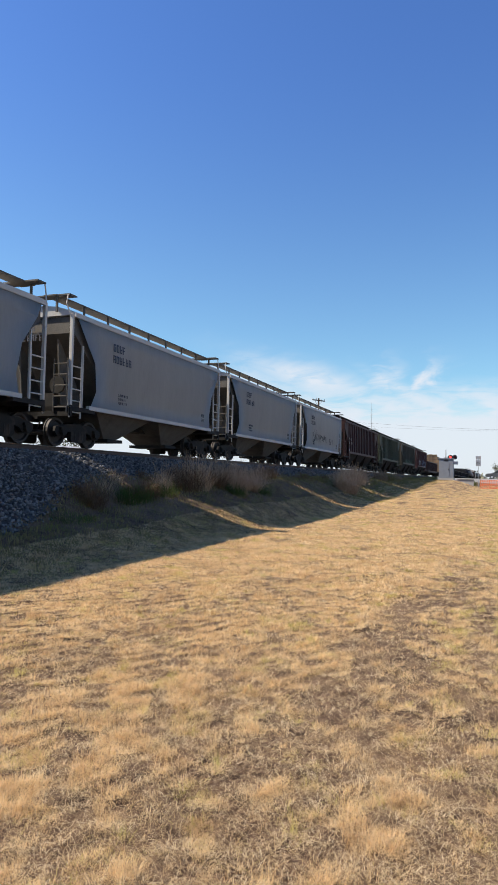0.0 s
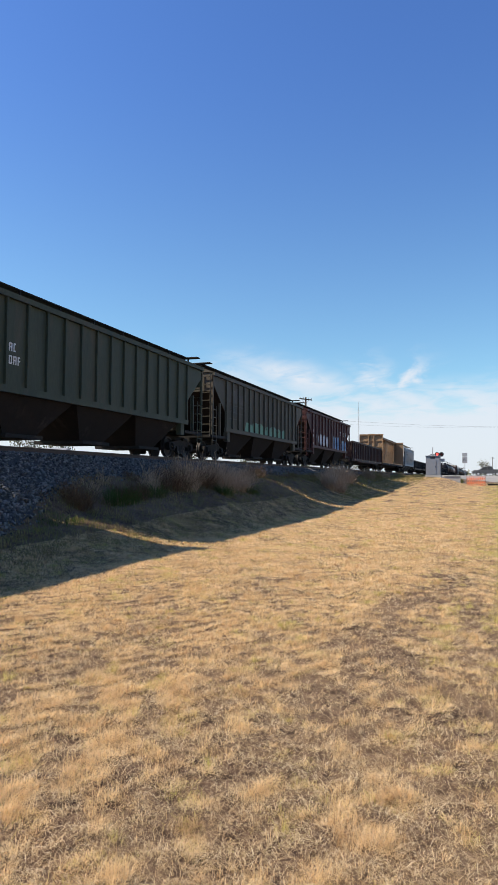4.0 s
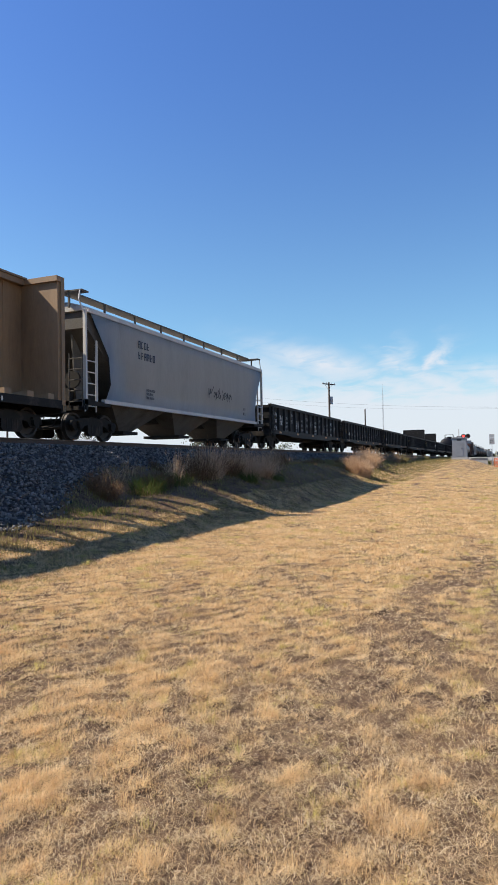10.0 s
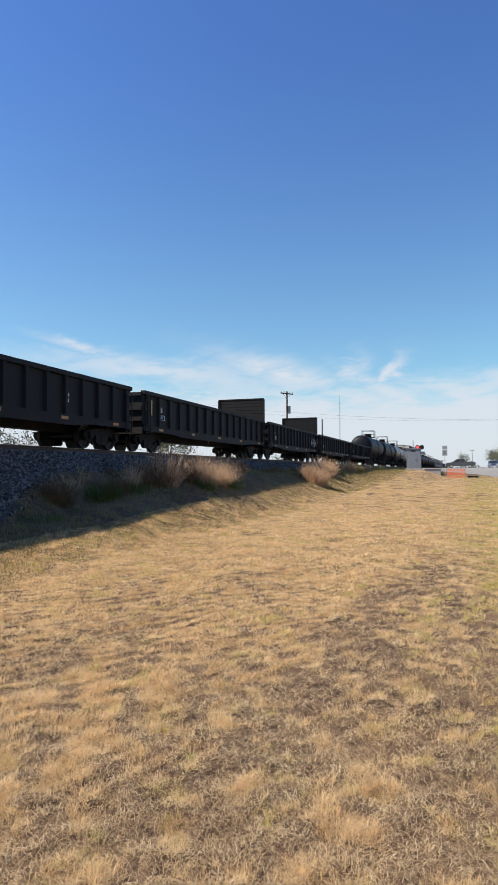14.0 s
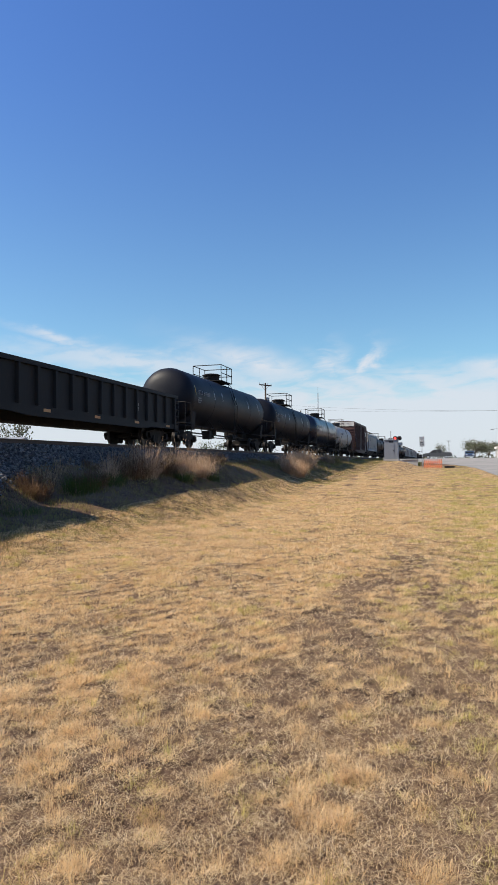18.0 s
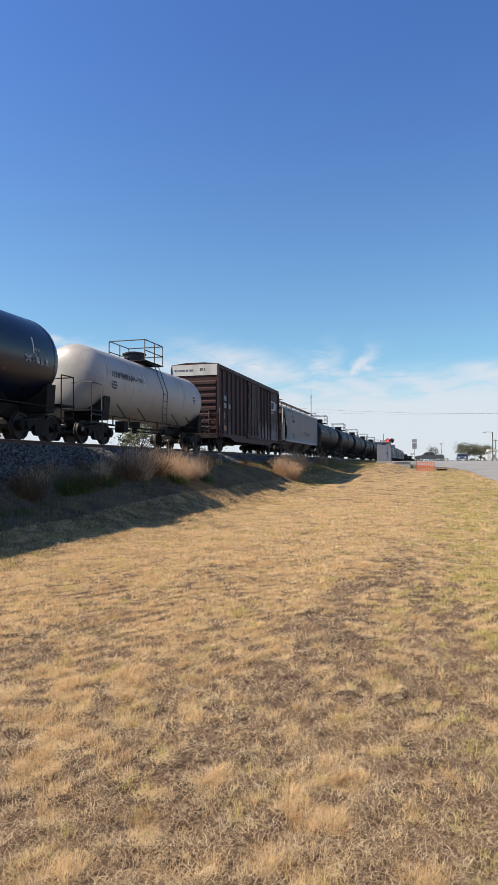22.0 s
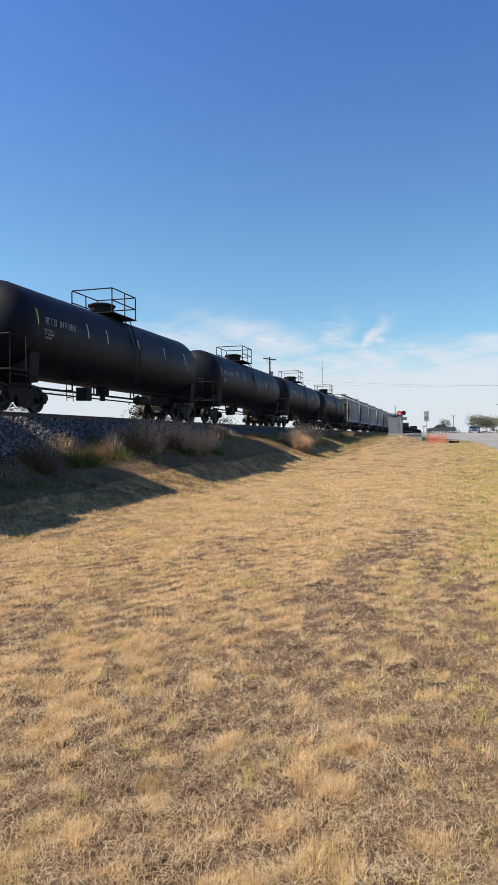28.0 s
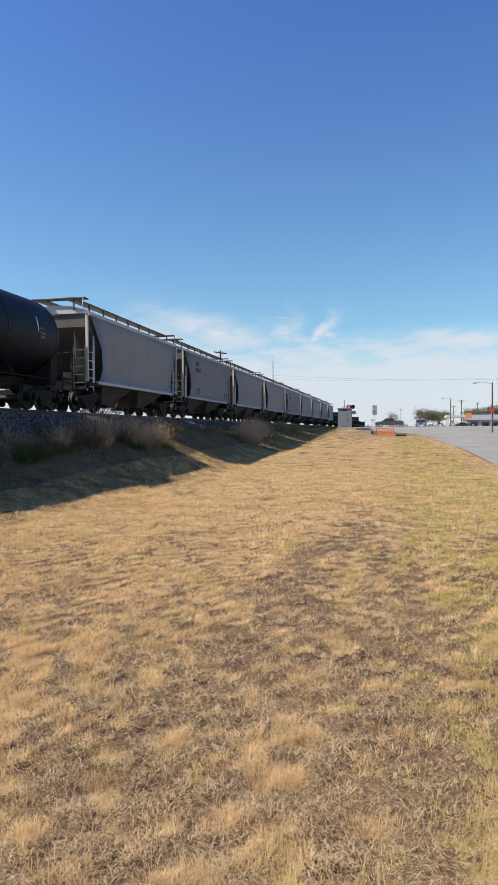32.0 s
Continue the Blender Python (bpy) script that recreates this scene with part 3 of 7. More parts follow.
# ---------------------------------------------------------------- rolling stock
def lettering(parent, x, y, z, chars, size, mat, facing=1, name="lettering"):
    """Rows of small bars in place of marks that stand on a car; facing 1: on the near side, 0: on the end that looks to -y."""
    bm = bmesh.new()
    rnd = random.Random(int(1000 * (y + 50) + 10 * z))
    for row, count in enumerate(chars):
        for k in range(count):
            c, zz = k * size * 0.78, z - row * size * 1.5
            w = size * 0.56
            strokes = [(0, 0.16 * size, 0, size), (w - 0.16 * size, w, 0, size)] if rnd.random() < 0.6 else [(0, 0.16 * size, 0, size)]
            strokes += [(0.16 * size, w - 0.16 * size, h * size, (h + 0.15) * size) for h in rnd.sample((0.0, 0.42, 0.85), 2)]
            for a, b, lo, hi in strokes:
                if facing:
                    box(bm, x, x + 0.006, y + c + a, y + c + b, zz + lo, zz + hi)
                else:
                    box(bm, x + c + a, x + c + b, y - 0.006, y, zz + lo, zz + hi)
    ob = part(name, bm, mat, parent)
    ob["kind"] = "stuff"
    return ob


def stroke(bm, x, pts, thick):
    """A painted line of even width on a side, through points (y, z)."""
    last = None
    for (ya, za), (yb, zb) in zip(pts, pts[1:]):
        d = math.hypot(yb - ya, zb - za) or 1
        oy, oz = -(zb - za) / d * thick / 2, (yb - ya) / d * thick / 2
        ends = last or [bm.verts.new((x, ya + oy, za + oz)), bm.verts.new((x, ya - oy, za - oz))]
        last = [bm.verts.new((x, yb + oy, zb + oz)), bm.verts.new((x, yb - oy, zb - oz))]
        bm.faces.new((ends[0], ends[1], last[1], last[0]))


def scrawl(parent, x, y0, y1, z0, z1, mat, seed, loops=5, thick=0.05, name="graffiti", rows=1):
    """A spray-painted tag: rows of quick angular and looping strokes that run into each other, in no real letters."""
    rnd = random.Random(seed)
    bm = bmesh.new()
    for row in range(rows):
        lo, hi = z0 + (z1 - z0) * row / rows, z0 + (z1 - z0) * (row + 0.88) / rows
        for k in range(loops):
            w = (y1 - y0) / loops
            cy, lean = y0 + w * (k + 0.5) + rnd.uniform(-0.08, 0.08) * w, rnd.uniform(-0.1, 0.25)
            low, high = lo + rnd.uniform(0, 0.2) * (hi - lo), hi - rnd.uniform(0, 0.2) * (hi - lo)
            corners = []
            for i in range(rnd.randint(6, 9)):
                zz = (low, high)[i % 2] if rnd.random() < 0.75 else rnd.uniform(low, high)
                corners.append((cy + rnd.uniform(-0.75, 0.75) * w + lean * (zz - lo), zz))
            pts = []
            # soften each corner with a short arc
            for a, b, c in zip(corners, corners[1:], corners[2:]):
                for f in (0.0, 0.25, 0.5, 0.75):
                    u = 1 - f
                    pts.append((u * u * (a[0] + b[0]) / 2 + 2 * u * f * b[0] + f * f * (b[0] + c[0]) / 2, u * u * (a[1] + b[1]) / 2 + 2 * u * f * b[1] + f * f * (b[1] + c[1]) / 2))
            stroke(bm, x + 0.0004 * (k + loops * row), [corners[0]] + pts + [corners[-1]], thick * rnd.uniform(0.75, 1.2))
    ob = part(name, bm, mat, parent)
    ob["kind"] = "stuff"
    return ob


def panel_paint(parent, x, y0, y1, z0, z1, mat, seed, name="graffiti", drip=0.25, tops=2.0):
    """A filled field of spray paint with a softly waving upper edge and thin runs at its foot."""
    bm = bmesh.new()
    rnd = random.Random(seed)
    a, b = rnd.uniform(0, 6), rnd.uniform(0, 6)
    n = max(6, int((y1 - y0) / 0.07))
    def top(y):
        wave = 0.5 + 0.3 * math.sin(tops * y + a) + 0.2 * math.sin(2.7 * tops * y + b)
        edge = min(1.0, (y - y0) / 0.15 + 0.35, (y1 - y) / 0.15 + 0.35)
        return z0 + (z1 - z0) * edge * (1 - drip * wave)
    for k in range(n):
        ya, yb = y0 + (y1 - y0) * k / n, y0 + (y1 - y0) * (k + 1) / n
        foot = z0 + rnd.uniform(0, 0.04)
        bm.faces.new([bm.verts.new((x, *p)) for p in ((ya, foot), (yb, foot), (yb, top(yb)), (ya, top(ya)))])
    return part(name, bm, mat, parent)


def bubble_tag(parent, x, y0, y1, z0, z1, fill, line, seed, letters=5):
    """Fat rounded shapes with dark outlines, each overlapping the last."""
    rnd = random.Random(seed)
    w = (y1 - y0) / letters
    for k in range(letters):
        cy, cz = y0 + w * (k + 0.5), (z0 + z1) / 2 + rnd.uniform(-0.05, 0.05)
        ry, rz = w * rnd.uniform(0.62, 0.75), (z1 - z0) / 2 * rnd.uniform(0.85, 1.0)
        a, c = rnd.uniform(0, 6), rnd.uniform(0, 6)
        ring = [(cy + ry * (1 + 0.1 * math.sin(3 * t + a)) * math.cos(t), cz + rz * (1 + 0.08 * math.sin(2 * t + c)) * math.sin(t)) for t in [i * math.tau / 22 for i in range(23)]]
        ring = [(y, max(z, z0)) for y, z in ring]
        bm = bmesh.new()
        bm.faces.new([bm.verts.new((x + 0.003 * k, *p)) for p in ring[:-1]])
        blob = part("graffiti", bm, fill, parent)
        bm = bmesh.new()
        stroke(bm, x + 0.003 * k + 0.0012, ring, 0.055)
        stroke(bm, x + 0.003 * k + 0.0012, [(cy - 0.3 * ry, cz + 0.45 * rz), (cy + 0.1 * ry, cz + 0.1 * rz), (cy - 0.1 * ry, cz - 0.4 * rz)], 0.04)
        part("outline", bm, line, blob)


def flames(parent, x, y0, y1, z0, tall, fill, line, seed, step_y=0.21):
    """Tongues of faded paint that rise from the foot of a side, outlined in dark."""
    rnd = random.Random(seed)
    y, k = y0, 0
    while y < y1:
        h, w, bend = tall * rnd.uniform(0.4, 1.0), rnd.uniform(0.24, 0.42), rnd.uniform(-0.12, 0.12)
        left, right = [], []
        for i in range(9):
            f = i / 8
            half = w / 2 * (1 - f) ** 0.5 * (1 + 0.35 * math.sin(7 * f + k))
            mid = y + bend * math.sin(4 * f + k) + 0.4 * bend * f
            left.append((mid - half - 0.004, z0 + h * f))
            right.append((mid + half + 0.004, z0 + h * f))
        bm = bmesh.new()
        for i in range(8):
            bm.faces.new([bm.verts.new((x + 0.0006 * (k % 5), *p)) for p in (left[i], right[i], right[i + 1], left[i + 1])])
        tongue = part("graffiti", bm, fill, parent, "faded white tongue of spray paint")
        bm = bmesh.new()
        stroke(bm, x + 0.0006 * (k % 5) + 0.0035, left, 0.028)
        stroke(bm, x + 0.0006 * (k % 5) + 0.0035, right, 0.028)
        part("outline", bm, line, tongue)
        y += step_y * rnd.uniform(0.7, 1.3)
        k += 1


WHEELSETS = []
_shared = {}


def wheel_mesh():
    if "wheels" not in _shared:
        bm = bmesh.new()
        for s in (-1, 1):
            lathe(bm, [(s * 0.70, 0.47), (s * 0.735, 0.48), (s * 0.745, 0.455), (s * 0.85, 0.45), (s * 0.85, 0.38), (s * 0.79, 0.34), (s * 0.80, 0.17), (s * 0.88, 0.13), (s * 0.9, 0.0)], "x", 22)
        rod(bm, (-1.0, 0, 0), (1.0, 0, 0), 0.085, 8)
        _shared["wheels"] = mesh_of(bm, "wheelset")
        _shared["wheels"].materials.append(M_WHEEL)
        bm = bmesh.new()
        for s in (-1, 1):
            y, h = 0.89, 0.0
            # arch bar frame: pedestals at both ends, spring nest in the middle
            lo, hi = sorted((s * 0.92, s * 1.06))
            prism(bm, [(-1.25, 0.47), (-1.2, 0.62), (-0.55, 0.74), (0.55, 0.74), (1.2, 0.62), (1.25, 0.47), (1.1, 0.3), (0.75, 0.32), (0.62, 0.46), (0.42, 0.5), (0.42, 0.24), (0.3, 0.16), (-0.3, 0.16), (-0.42, 0.24), (-0.42, 0.5), (-0.62, 0.46), (-0.75, 0.32), (-1.1, 0.3)], "x", lo, hi)
            for yy in (-0.89, 0.89):
                a, b = sorted((s * 1.05, s * 1.16))
                rod(bm, (s * 0.9, yy, 0.46), (s * 1.17, yy, 0.46), 0.12, 10)
                box(bm, a, b, yy - 0.13, yy + 0.13, 0.52, 0.6)
            for yy in (-0.2, 0.0, 0.2):
                rod(bm, (s * 1.0, yy, 0.24), (s * 1.0, yy, 0.5), 0.075, 8)
        box(bm, -1.0, 1.0, -0.22, 0.22, 0.5, 0.78)
        rod(bm, (0, 0, 0.75), (0, 0, 0.9), 0.3, 12)
        _shared["truck"] = mesh_of(bm, "truck_frame")
        _shared["truck"].materials.append(M_FRAME)
    return _shared["truck"], _shared["wheels"]


def running_gear(car, half, centres):
    """Two trucks with their wheelsets, couplers and brake gear under a car."""
    frame_me, wheels_me = wheel_mesh()
    for s in (-1, 1):
        truck = new("truck", frame_me)
        truck.parent, truck.location = car, (0, s * centres, 0)
        for yy in (-0.89, 0.89):
            w = new("wheelset", wheels_me)
            w.parent, w.location = truck, (0, yy, 0.457)
            WHEELSETS.append(w)
        bm = boxes((-0.1, 0.1, min(s * (half - 1.0), s * (half - 0.1)), max(s * (half - 1.0), s * (half - 0.1)), 0.78, 0.98))
        a, b = sorted((s * (half - 0.3), s * (half + 0.02)))
        box(bm, -0.16, 0.16, a, b, 0.73, 1.03)
        part("coupler", bm, M_FRAME, car)
        bm = rods([[(0.35, s * (half - 0.75), 0.85), (0.45, s * (half - 0.35), 0.45), (0.2, s * (half - 0.02), 0.35)]], 0.025, 5)
        part("air_hose", bm, M_FRAME, car)


def ladder(car, x, y0, y1, z0, z1, mat, rungs=7, facing=1, name="ladder"):
    """Side ladder (in y) or, with facing 0, an end ladder (in x at y0)."""
    if facing:
        lines = [[(x, y0, z0), (x, y0, z1)], [(x, y1, z0), (x, y1, z1)]]
        lines += [[(x, y0, z0 + (z1 - z0) * (k + 0.5) / rungs), (x, y1, z0 + (z1 - z0) * (k + 0.5) / rungs)] for k in range(rungs)]
    else:
        lines = [[(x, y0, z0), (x, y0, z1)], [(x - 0.5, y0, z0), (x - 0.5, y0, z1)]]
        lines += [[(x, y0, z0 + (z1 - z0) * (k + 0.5) / rungs), (x - 0.5, y0, z0 + (z1 - z0) * (k + 0.5) / rungs)] for k in range(rungs)]
    return part(name, rods(lines, 0.022, 5), mat, car)


def car_base(name, label, y):
    car = tagged(new(name), label, "railcar", "freight train")
    car.location = (TRACK_X, y, RAIL_Z)
    return car


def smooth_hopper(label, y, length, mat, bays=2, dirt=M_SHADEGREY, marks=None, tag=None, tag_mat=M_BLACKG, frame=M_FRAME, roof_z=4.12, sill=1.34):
    """Curved-side covered hopper: side sheets cut back in a curve at the ends, hopper bays, roof walk."""
    car = car_base("covered_hopper", label, y)
    half = length / 2
    e = half - 0.62                       # end sill
    t = e - 0.12                          # top of the side sheets
    running_gear(car, half, half - 1.75)
    # body: side sheets bulge a little; roof crowned
    side = [(sill, 1.50), (sill + 0.5, 1.56), ((sill + roof_z) / 2, 1.60), (roof_z - 0.5, 1.57), (roof_z, 1.5)]
    ends = {0: e - 1.12, 1: e - 1.32, 2: e - 1.16, 3: e - 0.5, 4: e - 0.24}
    cols = 12
    for s in (1, -1):
        bm = bmesh.new()
        grid = []
        for k, (z, x) in enumerate(side):
            grid.append([bm.verts.new((s * x, -ends[k] + 2 * ends[k] * c / cols, z)) for c in range(cols + 1)])
            grid[-1] += []
        for a, b in zip(grid, grid[1:]):
            for c in range(cols):
                bm.faces.new((a[c], a[c + 1], b[c + 1], b[c]))
        bmesh.ops.solidify(bm, geom=list(bm.faces), thickness=0.03)
        part("side_sheet", bm, mat, car, smooth=True)
    bm = bmesh.new()
    prism(bm, [(-1.5, roof_z + 0.004), (1.5, roof_z + 0.004), (1.42, roof_z + 0.12), (0.8, roof_z + 0.3), (0.3, roof_z + 0.36), (-0.3, roof_z + 0.36), (-0.8, roof_z + 0.3), (-1.42, roof_z + 0.12)], "y", -t, t)
    part("roof", bm, mat, car)
    for s in (1, -1):
        lo, hi = sorted((s * 1.43, s * 1.54))
        part("top_chord", boxes((lo, hi, -t, t, roof_z - 0.08, roof_z + 0.06)), mat, car)
    # sloping end sheets and the bays, coloured darker for grime and shade
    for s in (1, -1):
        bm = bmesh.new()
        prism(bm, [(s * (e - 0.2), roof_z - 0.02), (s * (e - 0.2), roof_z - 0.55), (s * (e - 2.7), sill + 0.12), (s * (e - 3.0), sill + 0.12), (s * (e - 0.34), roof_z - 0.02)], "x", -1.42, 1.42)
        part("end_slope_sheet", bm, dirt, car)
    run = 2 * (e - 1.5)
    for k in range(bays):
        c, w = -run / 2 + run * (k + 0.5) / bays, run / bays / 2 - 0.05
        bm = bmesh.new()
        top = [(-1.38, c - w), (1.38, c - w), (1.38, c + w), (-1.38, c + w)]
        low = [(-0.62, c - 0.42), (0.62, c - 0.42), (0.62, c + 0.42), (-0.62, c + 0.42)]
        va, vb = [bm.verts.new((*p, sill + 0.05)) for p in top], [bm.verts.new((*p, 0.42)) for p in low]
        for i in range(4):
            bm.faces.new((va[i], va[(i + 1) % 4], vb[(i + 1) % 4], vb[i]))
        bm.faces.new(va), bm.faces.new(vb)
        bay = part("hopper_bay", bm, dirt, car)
        part("outlet_gate", boxes((-0.85, 0.85, c - 0.5, c + 0.5, 0.3, 0.41)), frame, bay)
    for s in (1, -1):
        lo, hi = sorted((s * 1.40, s * 1.53))
        part("side_sill", boxes((lo, hi, -e + 1.0, e - 1.0, sill - 0.13, sill + 0.0)), mat, car)
    part("centre_sill", boxes((-0.3, 0.3, -e, e, 0.85, 1.1)), frame, car)
    # end platform, posts and ladders
    for s in (1, -1):
        a, b = sorted((s * (e - 1.35), s * e))
        plat = part("end_platform", boxes((-1.52, 1.52, a, b, sill - 0.24, sill - 0.1), (-1.52, 1.52, min(s * e, s * (e - 0.1)), max(s * e, s * (e - 0.1)), sill - 0.4, sill - 0.06)), frame, car)
        for x in (-1.46, 1.46):
            part("corner_post", boxes((x - 0.05, x + 0.05, min(s * e, s * (e - 0.09)), max(s * e, s * (e - 0.09)), sill - 0.1, roof_z + 0.02)), mat, car)
            part("end_post", boxes((x - 0.03, x + 0.03, min(s * (e - 0.62), s * (e - 0.68)), max(s * (e - 0.62), s * (e - 0.68)), sill - 0.1, roof_z - 0.9)), mat, car)
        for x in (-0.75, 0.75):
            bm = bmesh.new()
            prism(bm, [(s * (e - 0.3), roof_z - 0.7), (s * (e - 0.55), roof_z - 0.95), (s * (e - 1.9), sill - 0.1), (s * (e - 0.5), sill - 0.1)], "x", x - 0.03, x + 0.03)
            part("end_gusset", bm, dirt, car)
        ladder(car, 1.46, s * (e - 0.02), s * (e - 0.6), sill - 0.45, sill + 1.35, mat, 5)
        # end ladder takes the dark grey too, as the end is shaded
        ladder(car, 1.4, s * (e + 0.03), 0, sill - 0.3, sill + 1.4, dirt, 5, facing=0, name="end_ladder")
    # roof walk
    z = roof_z + 0.6
    bm = boxes((-0.95, -0.45, -e - 0.1, e + 0.1, z, z + 0.04), (0.45, 0.95, -e - 0.1, e + 0.1, z, z + 0.04))
    for s in (1, -1):
        a, b = sorted((s * (e - 0.35), s * (e + 0.04)))
        box(bm, -1.4, 1.4, a, b, z + 0.002, z + 0.045)
    walk_part = part("roof_walk", bm, M_SHADEGREY, car)
    bracket = None
    for k in range(9):
        for x in (-0.9, 0.9):
            m = Matrix.Translation((x, -e + 2 * e * k / 8, 0))
            if bracket is None:
                bracket = part("walk_bracket", boxes((-0.03, 0.03, -0.03, 0.03, roof_z + 0.1, z)), M_SHADEGREY, walk_part)
                bracket.matrix_basis = m
            else:
                again(bracket, walk_part, m)
    for s in (1, -1):
        for x in (-1, 1):
            part("grab_iron", rods([[(x * 1.35, s * (e + 0.05), z), (x * 1.35, s * (e + 0.12), z - 0.3), (x * 1.46, s * e, roof_z - 0.1)]], 0.022, 5), mat, walk_part)
    for k in range(4):
        yy = -e * 0.72 + 1.44 * e * k / 3
        part("hatch_cover", rod(bmesh.new(), (0, yy, roof_z + 0.3), (0, yy, roof_z + 0.4), 0.4, 12), mat, car)
    # brake gear on the end that comes first
    part("brake_valve", boxes((0.2, 0.7, -e + 0.25, -e + 0.5, sill - 0.1, sill + 0.35)), frame, car)
    part("brake_wheel", rod(bmesh.new(), (0.9, -e + 0.2, sill + 0.6), (0.9, -e + 0.12, sill + 0.6), 0.28, 12), frame, car)
    if marks:
        lettering(car, 1.606, -e * 0.62, sill + 2.0, (4, 6), 0.26, marks, name="reporting_mark")
        lettering(car, 1.59, -e * 0.55, sill + 0.5, (9, 7, 8), 0.09, marks, name="data_stencil")
        lettering(car, 1.59, e * 0.62, sill + 0.42, (3, 3), 0.14, M_BLACKG, name="stencil_plate")
        lettering(car, -0.6, -e + 0.12, roof_z - 0.45, (4, 6), 0.2, marks, facing=0, name="end_mark")
    if tag:
        scrawl(car, 1.625, *tag, tag_mat, 7, loops=6)
    return car


def ribbed_hopper(label, y, length, mat, marks=True, ribs=17, sill=1.55, roof_z=4.2):
    """Straight-sided covered hopper with vertical side posts and sloping ends."""
    car = car_base("covered_hopper", label, y)
    half = length / 2
    e = half - 0.6
    running_gear(car, half, half - 1.9)
    for s in (1, -1):
        bm = bmesh.new()
        prism(bm, [(-e + 0.05, roof_z), (-e + 0.05, roof_z - 0.45), (-e + 1.75, sill + 0.85), (-e + 1.75, sill), (e - 1.75, sill), (e - 1.75, sill + 0.85), (e - 0.05, roof_z - 0.45), (e - 0.05, roof_z)], "x", *sorted((s * 1.46, s * 1.49)))
        part("side_sheet", bm, mat, car)
        part("top_chord", boxes((*sorted((s * 1.485, s * 1.6)), -e + 0.03, e - 0.03, roof_z - 0.14, roof_z + 0.02)), mat, car)
        part("side_sill", boxes((*sorted((s * 1.45, s * 1.58)), -e + 1.7, e - 1.7, sill - 0.12, sill + 0.08)), mat, car)
    first = None
    for k in range(ribs):
        yy = -e + 1.78 + (2 * e - 3.56) * k / (ribs - 1)
        for s in (1, -1):
            m = Matrix.Translation((s * 1.54, yy, 0))
            if first is None:
                bm = boxes((-0.058, 0.035, -0.036, 0.036, sill + 0.081, roof_z - 0.141))
                first = part("side_post", bm, mat, car)
                first.matrix_basis = m
            else:
                again(first, car, m)
    bm = bmesh.new()
    prism(bm, [(-1.55, roof_z + 0.022), (1.55, roof_z + 0.022), (0.8, roof_z + 0.3), (0.3, roof_z + 0.36), (-0.3, roof_z + 0.36), (-0.8, roof_z + 0.3)], "y", -e + 0.02, e - 0.02)
    part("roof", bm, mat, car)
    for s in (1, -1):
        bm = bmesh.new()
        prism(bm, [(s * (e - 0.1), roof_z - 0.02), (s * (e - 0.1), roof_z - 0.5), (s * (e - 3.2), sill - 0.1), (s * (e - 3.5), sill - 0.1), (s * (e - 0.25), roof_z - 0.02)], "x", -1.45, 1.45)
        part("end_slope_sheet", bm, M_UNDER, car)
    run = 2 * (e - 2.3)
    for k in range(3):
        c, w = -run / 2 + run * (k + 0.5) / 3, run / 6 - 0.02
        bm = bmesh.new()
        va = [bm.verts.new((x, yy, sill - 0.02)) for x, yy in ((-1.44, c - w), (1.44, c - w), (1.44, c + w), (-1.44, c + w))]
        vb = [bm.verts.new((x, yy, 0.36)) for x, yy in ((-0.8, c - 0.75), (0.8, c - 0.75), (0.8, c + 0.75), (-0.8, c + 0.75))]
        for i in range(4):
            bm.faces.new((va[i], va[(i + 1) % 4], vb[(i + 1) % 4], vb[i]))
        bm.faces.new(va), bm.faces.new(vb)
        bay = part("hopper_bay", bm, M_UNDER, car)
        part("outlet_gate", boxes((-1.0, 1.0, c - 0.85, c + 0.85, 0.24, 0.355)), M_FRAME, bay)
    for s in (1, -1):
        a, b = sorted((s * (e - 1.9), s * e))
        part("end_platform", boxes((-1.5, 1.5, a, b, 1.05, 1.18), (-0.3, 0.3, min(s * (e - 3), s * e), max(s * (e - 3), s * e), 0.82, 1.049)), M_FRAME, car)
        for x in (-1.47, 1.47):
            for d in (0.05, 1.0):
                bm = boxes((x - 0.05, x + 0.05, min(s * (e - d), s * (e - d - 0.08)), max(s * (e - d), s * (e - d - 0.08)), 1.18, roof_z - 0.1 if d < 0.5 else roof_z - 1.4))
                part("corner_post", bm, mat, car)
        bm = boxes((-1.45, 1.45, min(s * (e - 0.06), s * (e - 0.1)), max(s * (e - 0.06), s * (e - 0.1)), roof_z - 0.9, roof_z))
        part("end_panel", bm, mat, car)
        ladder(car, 1.5, s * (e - 0.05), s * (e - 0.55), 0.7, 2.6, mat, 5)
        ladder(car, 1.4, s * (e + 0.02), 0, 1.1, roof_z, mat, 8, facing=0, name="end_ladder")
        bm = boxes((1.3, 1.52, min(s * (e - 2.0), s * (e - 2.35)), max(s * (e - 2.0), s * (e - 2.35)), 0.95, sill - 0.121))
        part("jacking_pad", bm, mat, car)
    z = roof_z + 0.46
    bm = boxes((-0.85, -0.4, -e, e, z, z + 0.04), (0.4, 0.85, -e, e, z, z + 0.04))
    for s in (1, -1):
        a, b = sorted((s * (e - 0.35), s * (e + 0.04)))
        box(bm, -1.35, 1.35, a, b, z + 0.001, z + 0.042)
    walk_part = part("roof_walk", bm, M_FRAME, car)
    bracket = None
    for k in range(9):
        for x in (-0.8, 0.8):
            m = Matrix.Translation((x, -e + 0.1 + 2 * (e - 0.1) * k / 8, 0))
            if bracket is None:
                bracket = part("walk_bracket", boxes((-0.03, 0.03, -0.03, 0.03, roof_z + 0.1, z)), M_FRAME, walk_part)
                bracket.matrix_basis = m
            else:
                again(bracket, walk_part, m)
